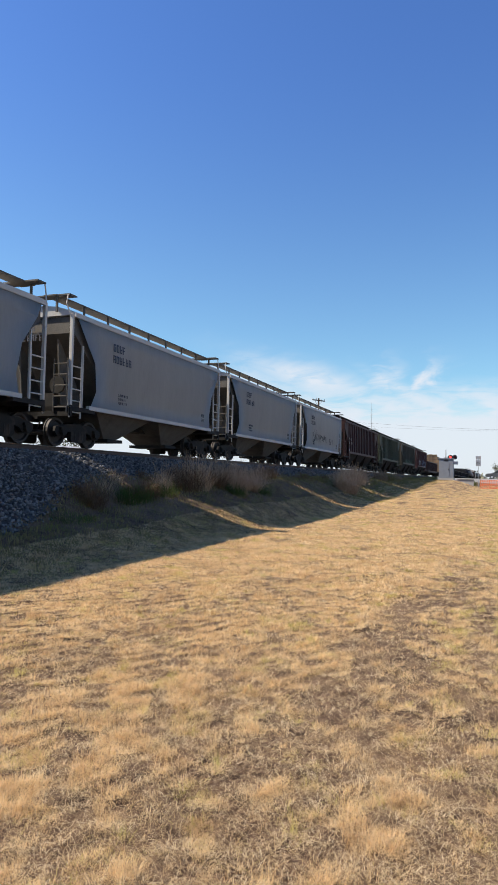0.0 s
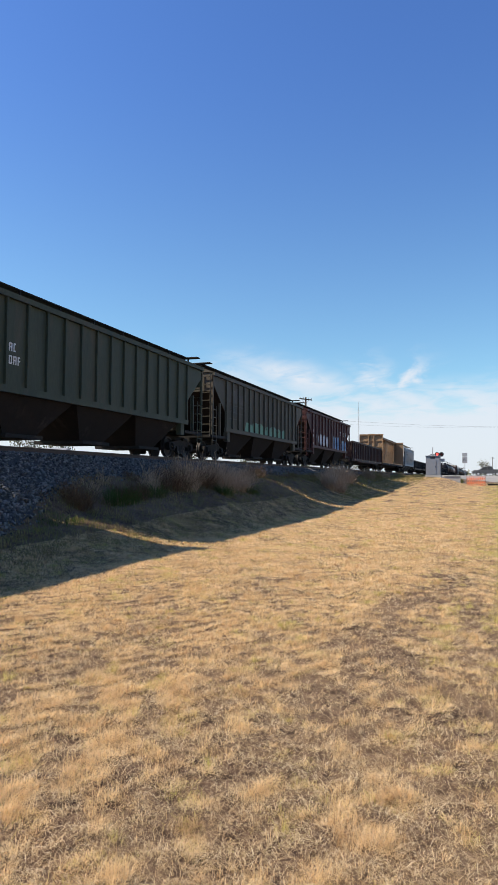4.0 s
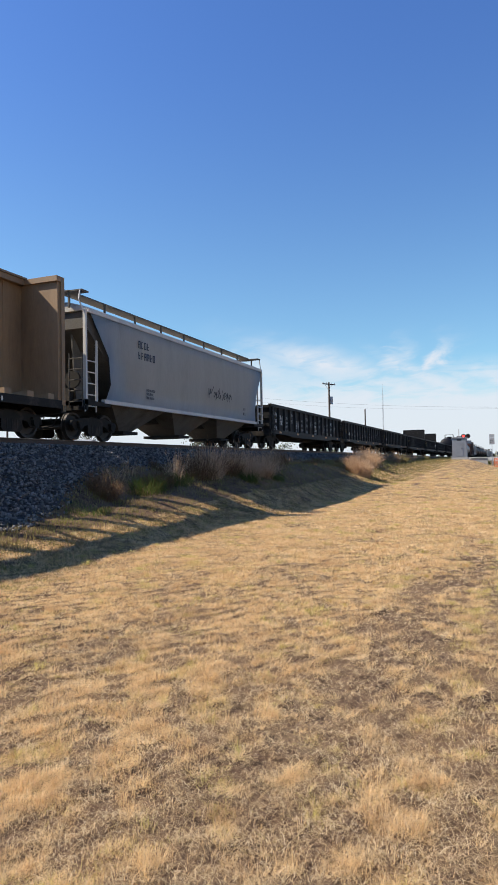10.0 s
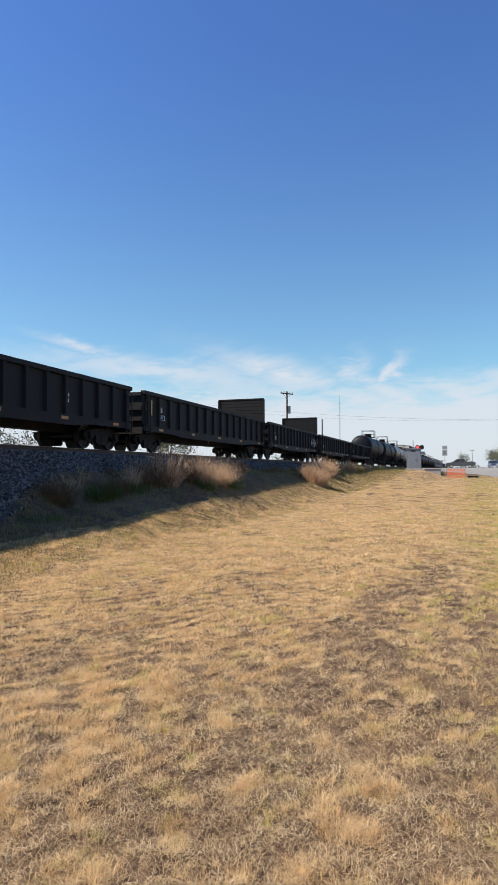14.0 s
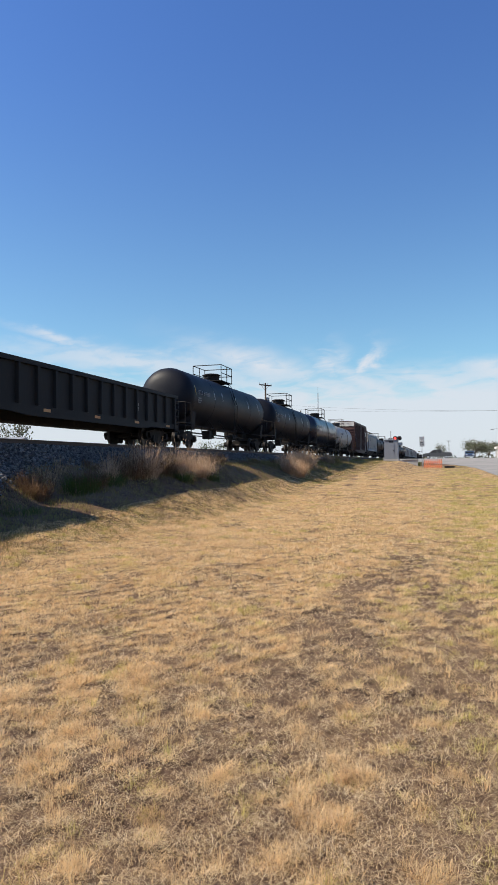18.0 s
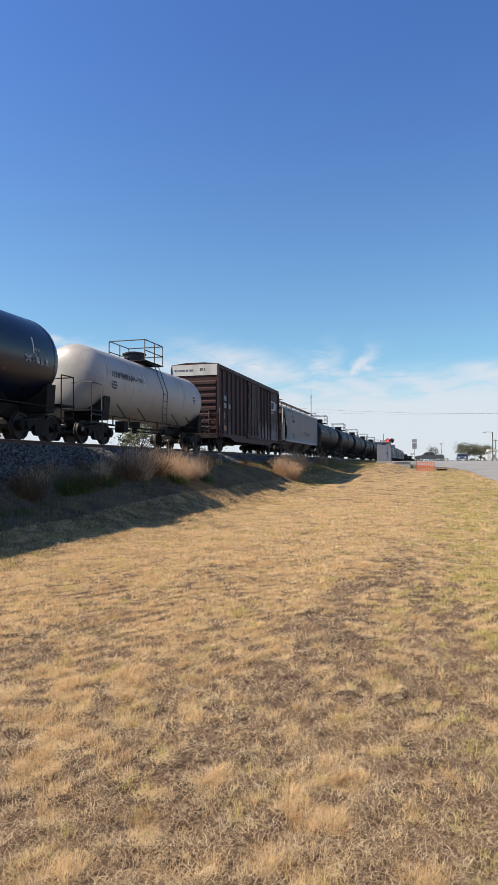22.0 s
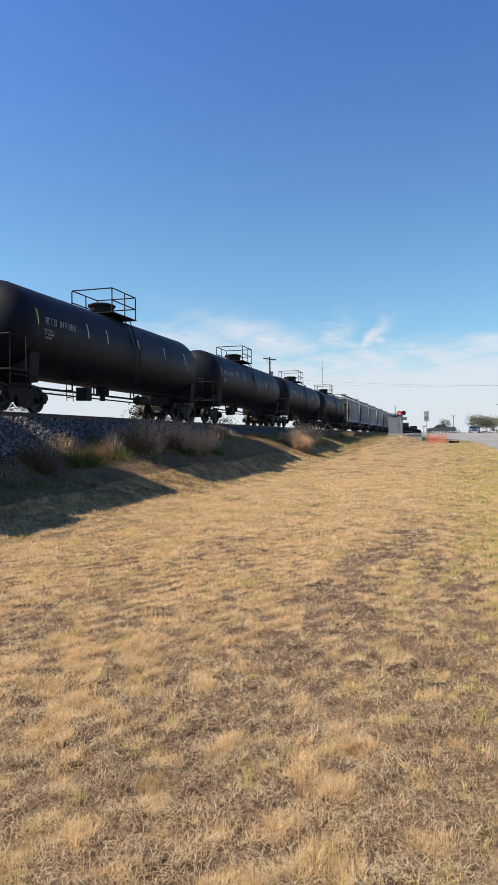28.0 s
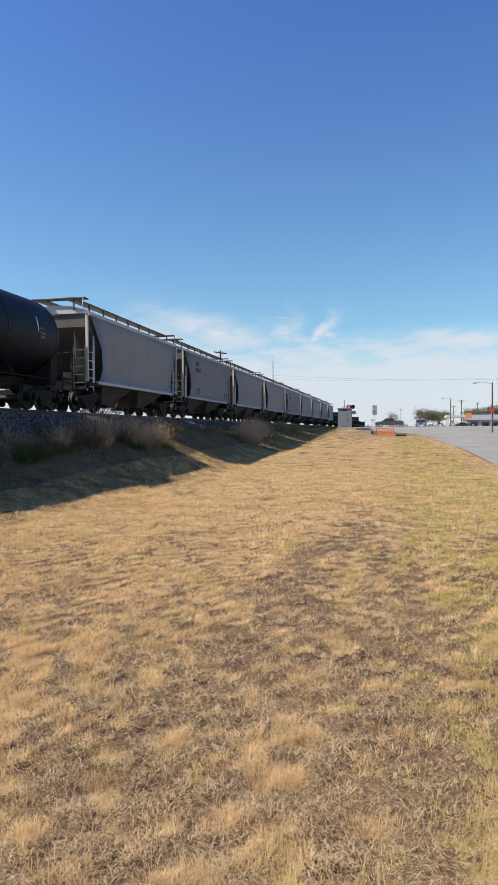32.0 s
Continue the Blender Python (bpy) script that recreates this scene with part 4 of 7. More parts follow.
    if marks:
        lettering(car, 1.494, -e + 2.0, sill + 1.05, (2, 2), 0.24, M_LETTER, name="reporting_mark")
        lettering(car, 1.494, -e + 2.85, sill + 1.05, (2, 3), 0.24, M_LETTER, name="reporting_mark")
        lettering(car, 1.494, -e + 2.0, sill + 0.25, (5, 6, 5), 0.07, M_LETTER, name="data_stencil")
        lettering(car, 0.1, -e + 0.05, roof_z - 0.42, (4, 6), 0.17, M_LETTER, facing=0, name="end_mark")
        part("placard", boxes((1.493, 1.498, -e + 1.86, -e + 2.2, sill + 0.35, sill + 0.6)), M_ORANGE, car)
    return car


def gondola(label, y, length, mat, top=2.45, sill=0.95, ribs=15, bulkhead=False, marks=True, load=None):
    """Open gondola with side posts, heavy top chord and plate ends."""
    car = car_base("gondola_car", label, y)
    half = length / 2
    e = half - 0.55
    running_gear(car, half, half - 1.9)
    for s in (1, -1):
        part("side_sheet", boxes((*sorted((s * 1.43, s * 1.46)), -e, e, sill, top)), mat, car)
    part("floor", boxes((-1.43, 1.43, -e + 0.05, e - 0.05, sill, sill + 0.08)), mat, car)
    for s in (1, -1):
        part("top_chord", boxes((*sorted((s * 1.4, s * 1.58)), -e - 0.02, e + 0.02, top - 0.13, top + 0.02)), mat, car)
        bm = bmesh.new()
        # fish-belly side sill
        prism(bm, [(-e, sill + 0.1), (-e, sill - 0.12), (-e + 2.8, sill - 0.14), (-e + 4.0, sill - 0.24), (e - 4.0, sill - 0.24), (e - 2.8, sill - 0.14), (e, sill - 0.12), (e, sill + 0.1)], "x", *sorted((s * 1.462, s * 1.54)))
        part("side_sill", bm, mat, car)
    part("centre_sill", boxes((-0.35, 0.35, -e, e, 0.6, sill - 0.002)), M_FRAME, car)
    first = None
    for k in range(ribs):
        yy = -e + 0.35 + (2 * e - 0.7) * k / (ribs - 1)
        for s in (1, -1):
            m = Matrix.Translation((s * 1.515, yy, 0))
            if first is None:
                bm = bmesh.new()
                prism(bm, [(-0.053, -0.1), (0.055, -0.06), (0.055, 0.06), (-0.053, 0.1)], "z", sill + 0.101, top - 0.131)
                first = part("side_post", bm, mat, car)
                first.matrix_basis = m
            else:
                again(first, car, m)
    for s in (1, -1):
        a, b = sorted((s * e, s * (e - 0.05)))
        bm = boxes((-1.43, 1.43, a, b, sill, top - 0.1))
        for z in (sill + 0.35, sill + 0.8, top - 0.12):
            a, b = sorted((s * (e + 0.1), s * e))
            box(bm, -1.45, 1.45, a, b, z - 0.07, z + 0.07)
        part("end_panel", bm, mat, car)
        ladder(car, 1.6, s * (e - 0.05), s * (e - 0.5), sill - 0.35, top - 0.2, mat, 5)
        part("end_sill", boxes((-1.5, 1.5, min(s * e, s * (e + 0.14)), max(s * e, s * (e + 0.14)), sill - 0.25, sill + 0.02)), M_FRAME, car)
    if bulkhead:
        b = part("bulkhead", boxes((-1.5, 1.5, e - 0.09, e - 0.051, top + 0.02, top + 1.38)), mat, car)
        plank = part("plank", boxes((-1.5, 1.5, e - 0.15, e - 0.092, 0, 0.205)), mat, b)
        plank.location.z = top + 0.03
        for k in range(1, 6):
            again(plank, b, Matrix.Translation((0, 0, top + 0.03 + k * 0.225)))
        bm = boxes((-1.58, -1.48, e - 0.2, e + 0.02, top - 0.6, top + 1.4), (1.48, 1.58, e - 0.2, e + 0.02, top - 0.6, top + 1.4), (-1.55, 1.55, e - 0.18, e, top + 1.382, top + 1.46))
        part("bulkhead_frame", bm, mat, b)
    if marks:
        lettering(car, 1.466, -e + 1.55, top - 0.75, (2, 4), 0.22, M_LETTER, name="reporting_mark")
        lettering(car, 1.466, e * 0.45, top - 0.8, (3, 3), 0.12, M_LETTER, name="data_stencil")
        part("reflector", boxes((1.545, 1.55, -e + 0.62, -e + 0.72, sill + 0.55, sill + 1.2)), M_YELLOW, car)
        first = None
        for k in range(5):
            m = Matrix.Translation((1.546, -e + 1.4 + k * (2 * e - 2.8) / 4, sill - 0.02))
            if first is None:
                first = part("reflector", boxes((0, 0.004, 0, 0.4, -0.05, 0.05)), M_ORANGE, car)
                first.matrix_basis = m
            else:
                again(first, car, m)
    if load:
        bm = bmesh.new()
        rnd = random.Random(length)
        for _ in range(60):
            a, b, c = rnd.uniform(-1.1, 1.1), rnd.uniform(-e + 0.6, e - 0.6), top - rnd.uniform(-0.12, 0.4)
            d = [rnd.uniform(0.15, 0.6) for _ in range(3)]
            box(bm, a - d[0] / 2, a + d[0] / 2, b - d[1], b + d[1], c - d[2] / 2, c + 0.06 * d[2])
        box(bm, -1.4, 1.4, -e + 0.1, e - 0.1, sill + 0.1, top - 0.35)
        part("scrap_load", bm, M_FRAME, car, "heap of dark scrap metal")
    return car


def centerbeam(label, y, length):
    """Lumber flat car: deck, tall end bulkheads and a truss along the middle."""
    car = car_base("centerbeam_flatcar", label, y)
    mat = M_OCHRE
    half = length / 2
    e = half - 0.6
    running_gear(car, half, half - 2.2)
    bm = boxes((-1.45, 1.45, -e, e, 1.02, 1.12), (-0.4, 0.4, -e, e, 0.62, 1.018))
    for s in (1, -1):
        prism(bm, [(-e, 1.12), (-e, 0.88), (e, 0.88), (e, 1.12)], "x", *sorted((s * 1.452, s * 1.52)))
    part("deck", bm, M_FRAME, car)
    first = None
    for k in range(25):
        yy = -e + 0.5 + (2 * e - 1.0) * k / 24
        for s in (1, -1):
            m = Matrix.Translation((s * 0.85, yy, 1.122)) @ Matrix.Diagonal((s, 1, 1, 1))
            if first is None:
                bm = bmesh.new()
                prism(bm, [(-0.7, 0.0), (0.68, 0.0), (0.68, 0.16), (-0.7, 0.05)], "y", -0.13, 0.13)
                first = part("riser", bm, mat, car, "worn ochre deck riser")
                first.matrix_basis = m
            else:
                again(first, car, m)
    for s in (1, -1):
        lo, hi = sorted((s * e, s * (e - 0.12)))
        bh = part("bulkhead", boxes((-1.48, 1.48, lo, hi, 1.12, 4.78)), mat, car, "tall ochre steel end bulkhead")
        bm = boxes((-1.52, 1.52, min(s * (e + 0.16), s * (e - 0.2)), max(s * (e + 0.16), s * (e - 0.2)), 4.66, 4.82))
        for x in (-1.47, -0.35, 0.35, 1.47):
            box(bm, x - 0.06, x + 0.06, min(s * e, s * (e + 0.15)), max(s * e, s * (e + 0.15)), 1.0, 4.66)
        for z in (1.5, 2.3, 3.1, 3.9):
            box(bm, -1.45, 1.45, min(s * e, s * (e + 0.09)), max(s * e, s * (e + 0.09)), z, z + 0.1)
        part("bulkhead_frame", bm, mat, bh)
        ladder(car, 1.5, s * (e + 0.1), s * (e + 0.16), 0.8, 4.5, mat, 9)
        lo, hi = sorted((s * e, s * (e + 0.2)))
        part("end_sill", boxes((-1.5, 1.5, lo, hi, 0.75, 1.11)), M_FRAME, car)
    part("top_chord", boxes((-0.33, 0.33, -e + 0.12, e - 0.12, 4.65, 4.82), (-0.38, 0.38, -e + 0.12, e - 0.12, 4.821, 4.88)), mat, car)
    n, first_y, step = 15, -7.85, 1.215
    run = step * (n - 1)
    post = None
    for k in range(-2, n + 1):
        m = Matrix.Translation((0, first_y + step * k, 0))
        if k in (-2, -1):
            continue
        if post is None:
            bm = bmesh.new()
            # wide at the foot, tapering to the chord
            prism(bm, [(-0.13, 1.121), (0.13, 1.121), (0.1, 4.65), (-0.1, 4.65)], "y", -0.03, 0.03)
            for xx in (-0.14, 0.14):
                prism(bm, [(-0.15, 1.122), (0.15, 1.122), (0.1, 4.648), (-0.1, 4.648)], "x", xx - 0.02, xx + 0.02)
            post = part("post", bm, mat, car)
            post.matrix_basis = m
        else:
            again(post, car, m)
    part("beam_plate", boxes((-0.14, 0.14, e - 1.2, e - 0.121, 1.121, 4.65)), mat, car)
    for k in range(8):
        ya = first_y + step * (2 * k - 1)
        lo, hi = (1.25, 4.4) if k < 4 else (4.4, 1.25)
        part("diagonal_brace", rod(bmesh.new(), (0, ya + 0.1, lo), (0, ya + 2 * step - 0.1, hi), 0.07, 4), mat, car)
    for k in range(0, 14):
        a, b = (k, k + 1) if k % 2 == 0 else (k + 1, k)
        part("tie_down_cable", rods([[(0.3, first_y + step * a, 1.3), (0.3, first_y + step * b, 2.6)]], 0.01, 4), M_WIRE, car)
    lettering(car, 1.523, -e + 5.5, 0.92, (4,), 0.16, M_LETTER, name="reporting_mark")
    lettering(car, 1.523, e - 3.0, 0.92, (6,), 0.12, M_LETTER, name="data_stencil")
    return car


def tank_car(label, y, length, mat, radius=1.52, axis_z=2.74, marks=M_FADED, railing=M_FRAME, stripes=M_YELLOW, end_rail=None):
    """Tank car: domed cylinder on stub sills, manway with platform and railings in the middle."""
    car = car_base("tank_car", label, y)
    half = length / 2
    e = half - 0.62
    tank = e - 0.55
    running_gear(car, half, half - 2.0)
    bm = bmesh.new()
    prof = [(-tank + d, radius * r) for d, r in ((0.0, 0.02), (0.02, 0.3), (0.1, 0.58), (0.22, 0.78), (0.4, 0.92), (0.6, 0.985), (0.75, 1.0))]
    prof += [(-tank + 0.75 + (2 * tank - 1.5) * k / 8, radius) for k in range(1, 8)]
    prof += [(tank - d, radius * r) for d, r in ((0.75, 1.0), (0.6, 0.985), (0.4, 0.92), (0.22, 0.78), (0.1, 0.58), (0.02, 0.3), (0.0, 0.02))]
    lathe(bm, prof, "y", 40)
    shell = part("tank_shell", bm, mat, car, smooth=True)
    shell.location.z = axis_z
    for s in (1, -1):
        for d in (0.78, tank * 0.52):
            bm = bmesh.new()
            lathe(bm, [(s * (tank - d) - 0.02, radius), (s * (tank - d) - 0.02, radius + 0.007), (s * (tank - d) + 0.02, radius + 0.007), (s * (tank - d) + 0.02, radius)], "y", 40)
            part("weld_seam", bm, mat, shell, smooth=True)
    top = axis_z + radius
    bm = bmesh.new()
    rod(bm, (0, 0, top - 0.08), (0, 0, top + 0.42), 0.5, 20)
    lathe(bm, [(top + 0.42, 0.58), (top + 0.48, 0.58), (top + 0.54, 0.42), (top + 0.56, 0.02)], "z", 20)
    manway = part("manway_dome", bm, M_FRAME if mat is not M_WHITE else M_BLACK, car)
    part("valve_box", rod(rod(bmesh.new(), (0, 0.75, top - 0.05), (0, 0.75, top + 0.18), 0.2, 10), (0, -0.75, top - 0.05), (0, -0.75, top + 0.14), 0.12, 10), M_FRAME, car)
    plat = part("platform", boxes((-0.95, 0.95, -0.85, 1.35, top + 0.0, top + 0.04)), M_FRAME, car)
    h = top + 1.0
    for s in (1, -1):
        x = s * 0.92
        lines = [[(x, -0.82, top), (x, -0.82, h - 0.06), (x, -0.76, h), (x, 1.26, h), (x, 1.32, h - 0.06), (x, 1.32, top)], [(x, -0.82, top + 0.5), (x, 1.32, top + 0.5)], [(x, 0.3, top), (x, 0.3, h)]]
        part("railing", rods(lines, 0.026, 6), railing, plat)
    for yy, rails in ((-0.79, (h,)), (1.29, (h, top + 0.5))):
        part("railing", rods([[(-0.92, yy, z), (0.92, yy, z)] for z in rails], 0.026, 6), railing, plat)
    # side ladders up to the platform
    for s in (1, -1):
        lines = []
        for yy in (-0.25, 0.25):
            lines.append([(s * 1.55, yy, 0.75), (s * 1.62, yy, axis_z), (s * 1.2, yy, top - 0.25), (s * 0.92, yy, top)])
        lines += [[(s * (1.555 + 0.03 * k / 3), -0.25, 0.9 + 0.32 * k), (s * (1.555 + 0.03 * k / 3), 0.25, 0.9 + 0.32 * k)] for k in range(6)]
        part("ladder", rods(lines, 0.02, 5), railing, car)
    # stub sills, bolsters and end platforms
    for s in (1, -1):
        a, b = sorted((s * (half - 3.4), s * e))
        bm = boxes((-0.32, 0.32, a, b, 0.78, 1.22))
        c, d = sorted((s * (half - 2.25), s * (half - 1.75)))
        prism(bm, [(-1.35, 0.95), (1.35, 0.95), (1.42, 1.9), (1.0, 1.55), (-1.0, 1.55), (-1.42, 1.9)], "y", c, d)
        part("stub_sill", bm, M_FRAME, car)
        c, d = sorted((s * (e - 0.95), s * e))
        plat_end = part("end_platform", boxes((-1.5, 1.5, c, d, 1.22, 1.28)), M_FRAME, car)
        lines = [[(x, s * (e - 0.04), 0.75), (x, s * (e - 0.04), 2.3), (x, s * (e - 0.85), 2.3), (x, s * (e - 0.85), 0.75)] for x in (-1.46, 1.46)]
        lines += [[(x, s * (e - 0.04), z), (x, s * (e - 0.85), z)] for x in (-1.46, 1.46) for z in (0.8, 1.1)]
        lines += [[(-1.46, s * (e - 0.04), 2.3), (-0.6, s * (e - 0.04), 2.3)], [(0.6, s * (e - 0.04), 2.3), (1.46, s * (e - 0.04), 2.3)]]
        for line in lines:
            part("handrail", rods([line], 0.022, 5), end_rail or M_FRAME, plat_end)
    # handrail along the tank, bottom outlet and brake rods
    part("side_rail", rods([[(1.5, -e + 1.0, 1.12), (1.5, e - 1.0, 1.12)], [(-1.5, -e + 1.0, 1.12), (-1.5, e - 1.0, 1.12)]] + [[(1.5, yy, 1.12), (1.1, yy, 1.7)] for yy in (-4, -2, 2, 4)], 0.022, 5), M_FRAME, car)
    bm = bmesh.new()
    rod(bm, (0, 0, axis_z - radius - 0.25), (0, 0, axis_z - radius + 0.1), 0.28, 12)
    rod(bm, (0, 0, axis_z - radius - 0.5), (0, 0, axis_z - radius - 0.2), 0.12, 10)
    part("outlet_valve", bm, M_FRAME, car)
    part("brake_rigging", rods([[(0.5, -e + 2.8, 0.9), (0.5, e - 2.8, 0.9)], [(0.35, -e + 2.8, 0.75), (0.35, e - 2.8, 0.75)]] + [[(0.5, yy, 0.9), (0.5, yy, 1.35)] for yy in (-3.2, -1.6, 1.6, 3.2)], 0.03, 5), M_FRAME, car)
    part("brake_cylinder", rod(bmesh.new(), (0.5, 2.2, 0.85), (0.5, 3.2, 0.85), 0.19, 10), M_FRAME, car)
    part("brake_valve", boxes((0.3, 0.75, -2.6, -2.2, 0.6, 1.1)), M_FRAME, car)
    # marks follow the shell's curve at mid height
    if marks:
        lettering(car, radius + 0.004, -tank + 1.25, axis_z + 0.12, (4,), 0.22, marks, name="reporting_mark")
        lettering(car, radius + 0.004, -tank + 2.1, axis_z + 0.12, (6,), 0.22, marks, name="reporting_mark")
        lettering(car, radius + 0.002, -tank + 1.2, axis_z - 0.12, (8, 9, 7), 0.08, marks, name="data_stencil")
        lettering(car, radius + 0.003, tank - 2.0, axis_z + 0.1, (4, 5, 4), 0.1, marks, name="stencil_plate")
    if stripes:
        for k, yy in enumerate((-tank + 0.85, -tank + 3.95, -tank * 0.3, tank * 0.05, tank * 0.4, tank * 0.72)):
            bm = bmesh.new()
            pts = [(math.cos(a) * (radius + 0.006), math.sin(a) * (radius + 0.006)) for a in [0.02 + 0.05 * i for i in range(8)]]
            for (xa, za), (xb, zb) in zip(pts, pts[1:]):
                bm.faces.new([bm.verts.new(v) for v in ((xa, yy, za + axis_z), (xa, yy + 0.06, za + axis_z), (xb, yy + 0.06, zb + axis_z), (xb, yy, zb + axis_z))])
            part("reflector", bm, stripes if k in (0,) else M_LETTER, car)
    return car


def boxcar(label, y, length):
    """Tall boxcar with ribbed sides, a plug door and corrugated ends, white across the end's top."""
    car = car_base("boxcar", label, y)
    mat = M_BOX
    half = length / 2
    e = half - 1.0
    sill, top = 0.98, 5.24
    running_gear(car, half, half - 2.6)
    part("body", boxes((-1.44, 1.44, -e, e, sill, top - 0.1)), mat, car)
    bm = bmesh.new()
    prism(bm, [(-1.5, top - 0.1), (1.5, top - 0.1), (1.5, top), (0.6, top + 0.1), (-0.6, top + 0.1), (-1.5, top)], "y", -e - 0.04, e + 0.04)
    part("roof", bm, mat, car)
    for s in (1, -1):
        part("top_chord", boxes((*sorted((s * 1.441, s * 1.53)), -e - 0.03, e + 0.03, top - 0.24, top - 0.1)), mat, car)
        bm = bmesh.new()
        prism(bm, [(-e, sill + 0.1), (-e, sill - 0.1), (-e + 2.2, sill - 0.12), (-e + 3.4, sill - 0.35), (e - 3.4, sill - 0.35), (e - 2.2, sill - 0.12), (e, sill - 0.1), (e, sill + 0.1)], "x", *sorted((s * 1.441, s * 1.52)))
        part("side_sill", bm, mat, car)
        for yy in (-e, e):
            part("corner_post", boxes((*sorted((s * 1.441, s * 1.54)), yy - 0.07, yy + 0.07, sill + 0.1, top - 0.24)), mat, car)
    part("centre_sill", boxes((-0.3, 0.3, -e, e, 0.62, sill - 0.002)), M_FRAME, car)
    first = None
    dy0, dy1 = -1.55, 1.55
    for yy in [-e + 0.95 + k * 0.95 for k in range(6)] + [e - 2.85 - k * 0.95 for k in range(4)]:
        for s in (1, -1):
            m = Matrix.Translation((s * 1.485, yy, 0))
            if first is None:
                bm = bmesh.new()
                prism(bm, [(-0.042, -0.09), (0.045, -0.06), (0.045, 0.06), (-0.042, 0.09)], "z", sill + 0.101, top - 0.241)
                first = part("side_post", bm, mat, car)
                first.matrix_basis = m
            else:
                again(first, car, m)
    for s in (1, -1):
        door = part("door", boxes((*sorted((s * 1.445, s * 1.52)), dy0, dy1, sill + 0.12, top - 0.3)), mat, car, "brown steel plug door with raised panels")
        for k in range(4):
            z = sill + 0.3 + k * 0.9
            for a, b in ((dy0 + 0.15, -0.1), (0.1, dy1 - 0.15)):
                part("door_panel", boxes((*sorted((s * 1.521, s * 1.545)), a, b, z, z + 0.72)), mat, door)
        lines = [[(s * 1.58, yy, sill + 0.2), (s * 1.58, yy, top - 0.4)] for yy in (-0.75, 0.75)]
        part("lock_bar", rods(lines, 0.03, 6), mat, door)
        part("door_track", boxes((*sorted((s * 1.525, s * 1.6)), dy0 - 0.3, e - 1.2, sill + 0.0, sill + 0.1), (*sorted((s * 1.535, s * 1.6)), dy0 - 0.3, e - 1.2, top - 0.34, top - 0.26)), mat, car)
        for k in range(8):
            z = sill + 0.25 + k * 0.39
            bm = bmesh.new()
            bm2 = [(s * e + s * 0.002, z), (s * (e + 0.085), z + 0.06), (s * (e + 0.085), z + 0.2), (s * e + s * 0.002, z + 0.28)]
            prism(bm, bm2, "x", -1.35, 1.35)
            part("end_corrugation", bm, mat, car)
        bm = boxes((-1.44, 1.44, min(s * e, s * (e + 0.05)), max(s * e, s * (e + 0.05)), top - 0.68, top - 0.02))
        part("end_top_band", bm, M_PALE, car, "white painted band for a tall car")
        ladder(car, 1.42, s * (e + 0.12), 0, 0.85, 2.4, mat, 5, facing=0, name="end_ladder")
        ladder(car, 1.58, s * (e - 0.08), s * (e - 0.52), 0.65, 2.3, mat, 4)
        part("end_sill", boxes((-1.48, 1.48, min(s * e, s * (e + 0.14)), max(s * e, s * (e + 0.14)), 0.75, sill - 0.002)), M_FRAME, car)
        part("draft_gear", boxes((-0.25, 0.25, min(s * e, s * (half - 0.25)), max(s * e, s * (half - 0.25)), 0.74, 1.0)), M_FRAME, car)
    lettering(car, 1.447, -e + 1.08, sill + 2.15, (3, 3), 0.3, M_LETTER, name="reporting_mark")
    lettering(car, 1.447, -e + 2.02, sill + 1.7, (3,), 0.3, M_LETTER, name="reporting_mark")
    lettering(car, 1.447, -e + 1.08, sill + 1.3, (5, 4, 6), 0.08, M_LETTER, name="data_stencil")
    part("placard", boxes((1.446, 1.452, -e + 1.2, -e + 1.75, sill + 0.3, sill + 0.6)), M_ORANGE, car)
    part("reflector", boxes((1.545, 1.55, -e - 0.05, -e + 0.05, sill + 0.5, sill + 1.6)), M_YELLOW, car)
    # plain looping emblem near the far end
    bm = rods([[(1.462, y, z) for y, z in ((e - 1.55, 4.05), (e - 1.72, 4.15), (e - 2.55, 4.15), (e - 2.68, 4.02), (e - 2.68, 3.62), (e - 2.55, 3.5), (e - 1.8, 3.5), (e - 1.62, 3.62), (e - 1.62, 4.02))],
               [(1.462, y, z) for y, z in ((e - 1.45, 3.5), (e - 1.45, 4.15), (e - 1.38, 4.15), (e - 0.98, 3.55), (e - 0.92, 3.55), (e - 0.92, 4.15))]], 0.055, 6)
    part("emblem", bm, M_LETTER, car, "white looping line emblem")
    lettering(car, 1.447, e - 2.7, 3.22, (11,), 0.13, M_LETTER, name="data_stencil")
    # runs of faded paint along the foot of the side, from the door to the far end
    flames(car, 1.4425, 1.75, e - 0.15, sill + 0.105, 1.75, M_FADED, M_BROWN, 21)
    flames(car, 1.526, dy0 + 0.1, dy1, sill + 0.125, 0.5, M_SHADEGREY, M_BROWN, 22, 0.4)
    scrawl(car, 1.443, -e + 1.1, -e + 1.8, sill + 0.2, sill + 0.9, M_SHADEGREY, 31, 3, 0.03, rows=2)
    panel_paint(car, 1.442, -e + 2.1, -e + 2.75, sill + 0.12, sill + 1.1, M_NAVYG, 32)
    lettering(car, -1.3, -e - 0.052, top - 0.42, (13,), 0.12, M_LETTERK, facing=0, name="end_mark")
    lettering(car, 0.35, -e - 0.052, top - 0.42, (3,), 0.17, M_LETTERK, facing=0, name="end_mark")
    return car


# the train, from the first car in view to the last; ends of the cars along the track at the start
SPEED = 15.52
TRAIN = []


def add(builder, y0, y1, label, *args, **more):
    car = builder(label, (y0 + y1) / 2, y1 - y0, *args, **more)
    TRAIN.append(car)
    return car


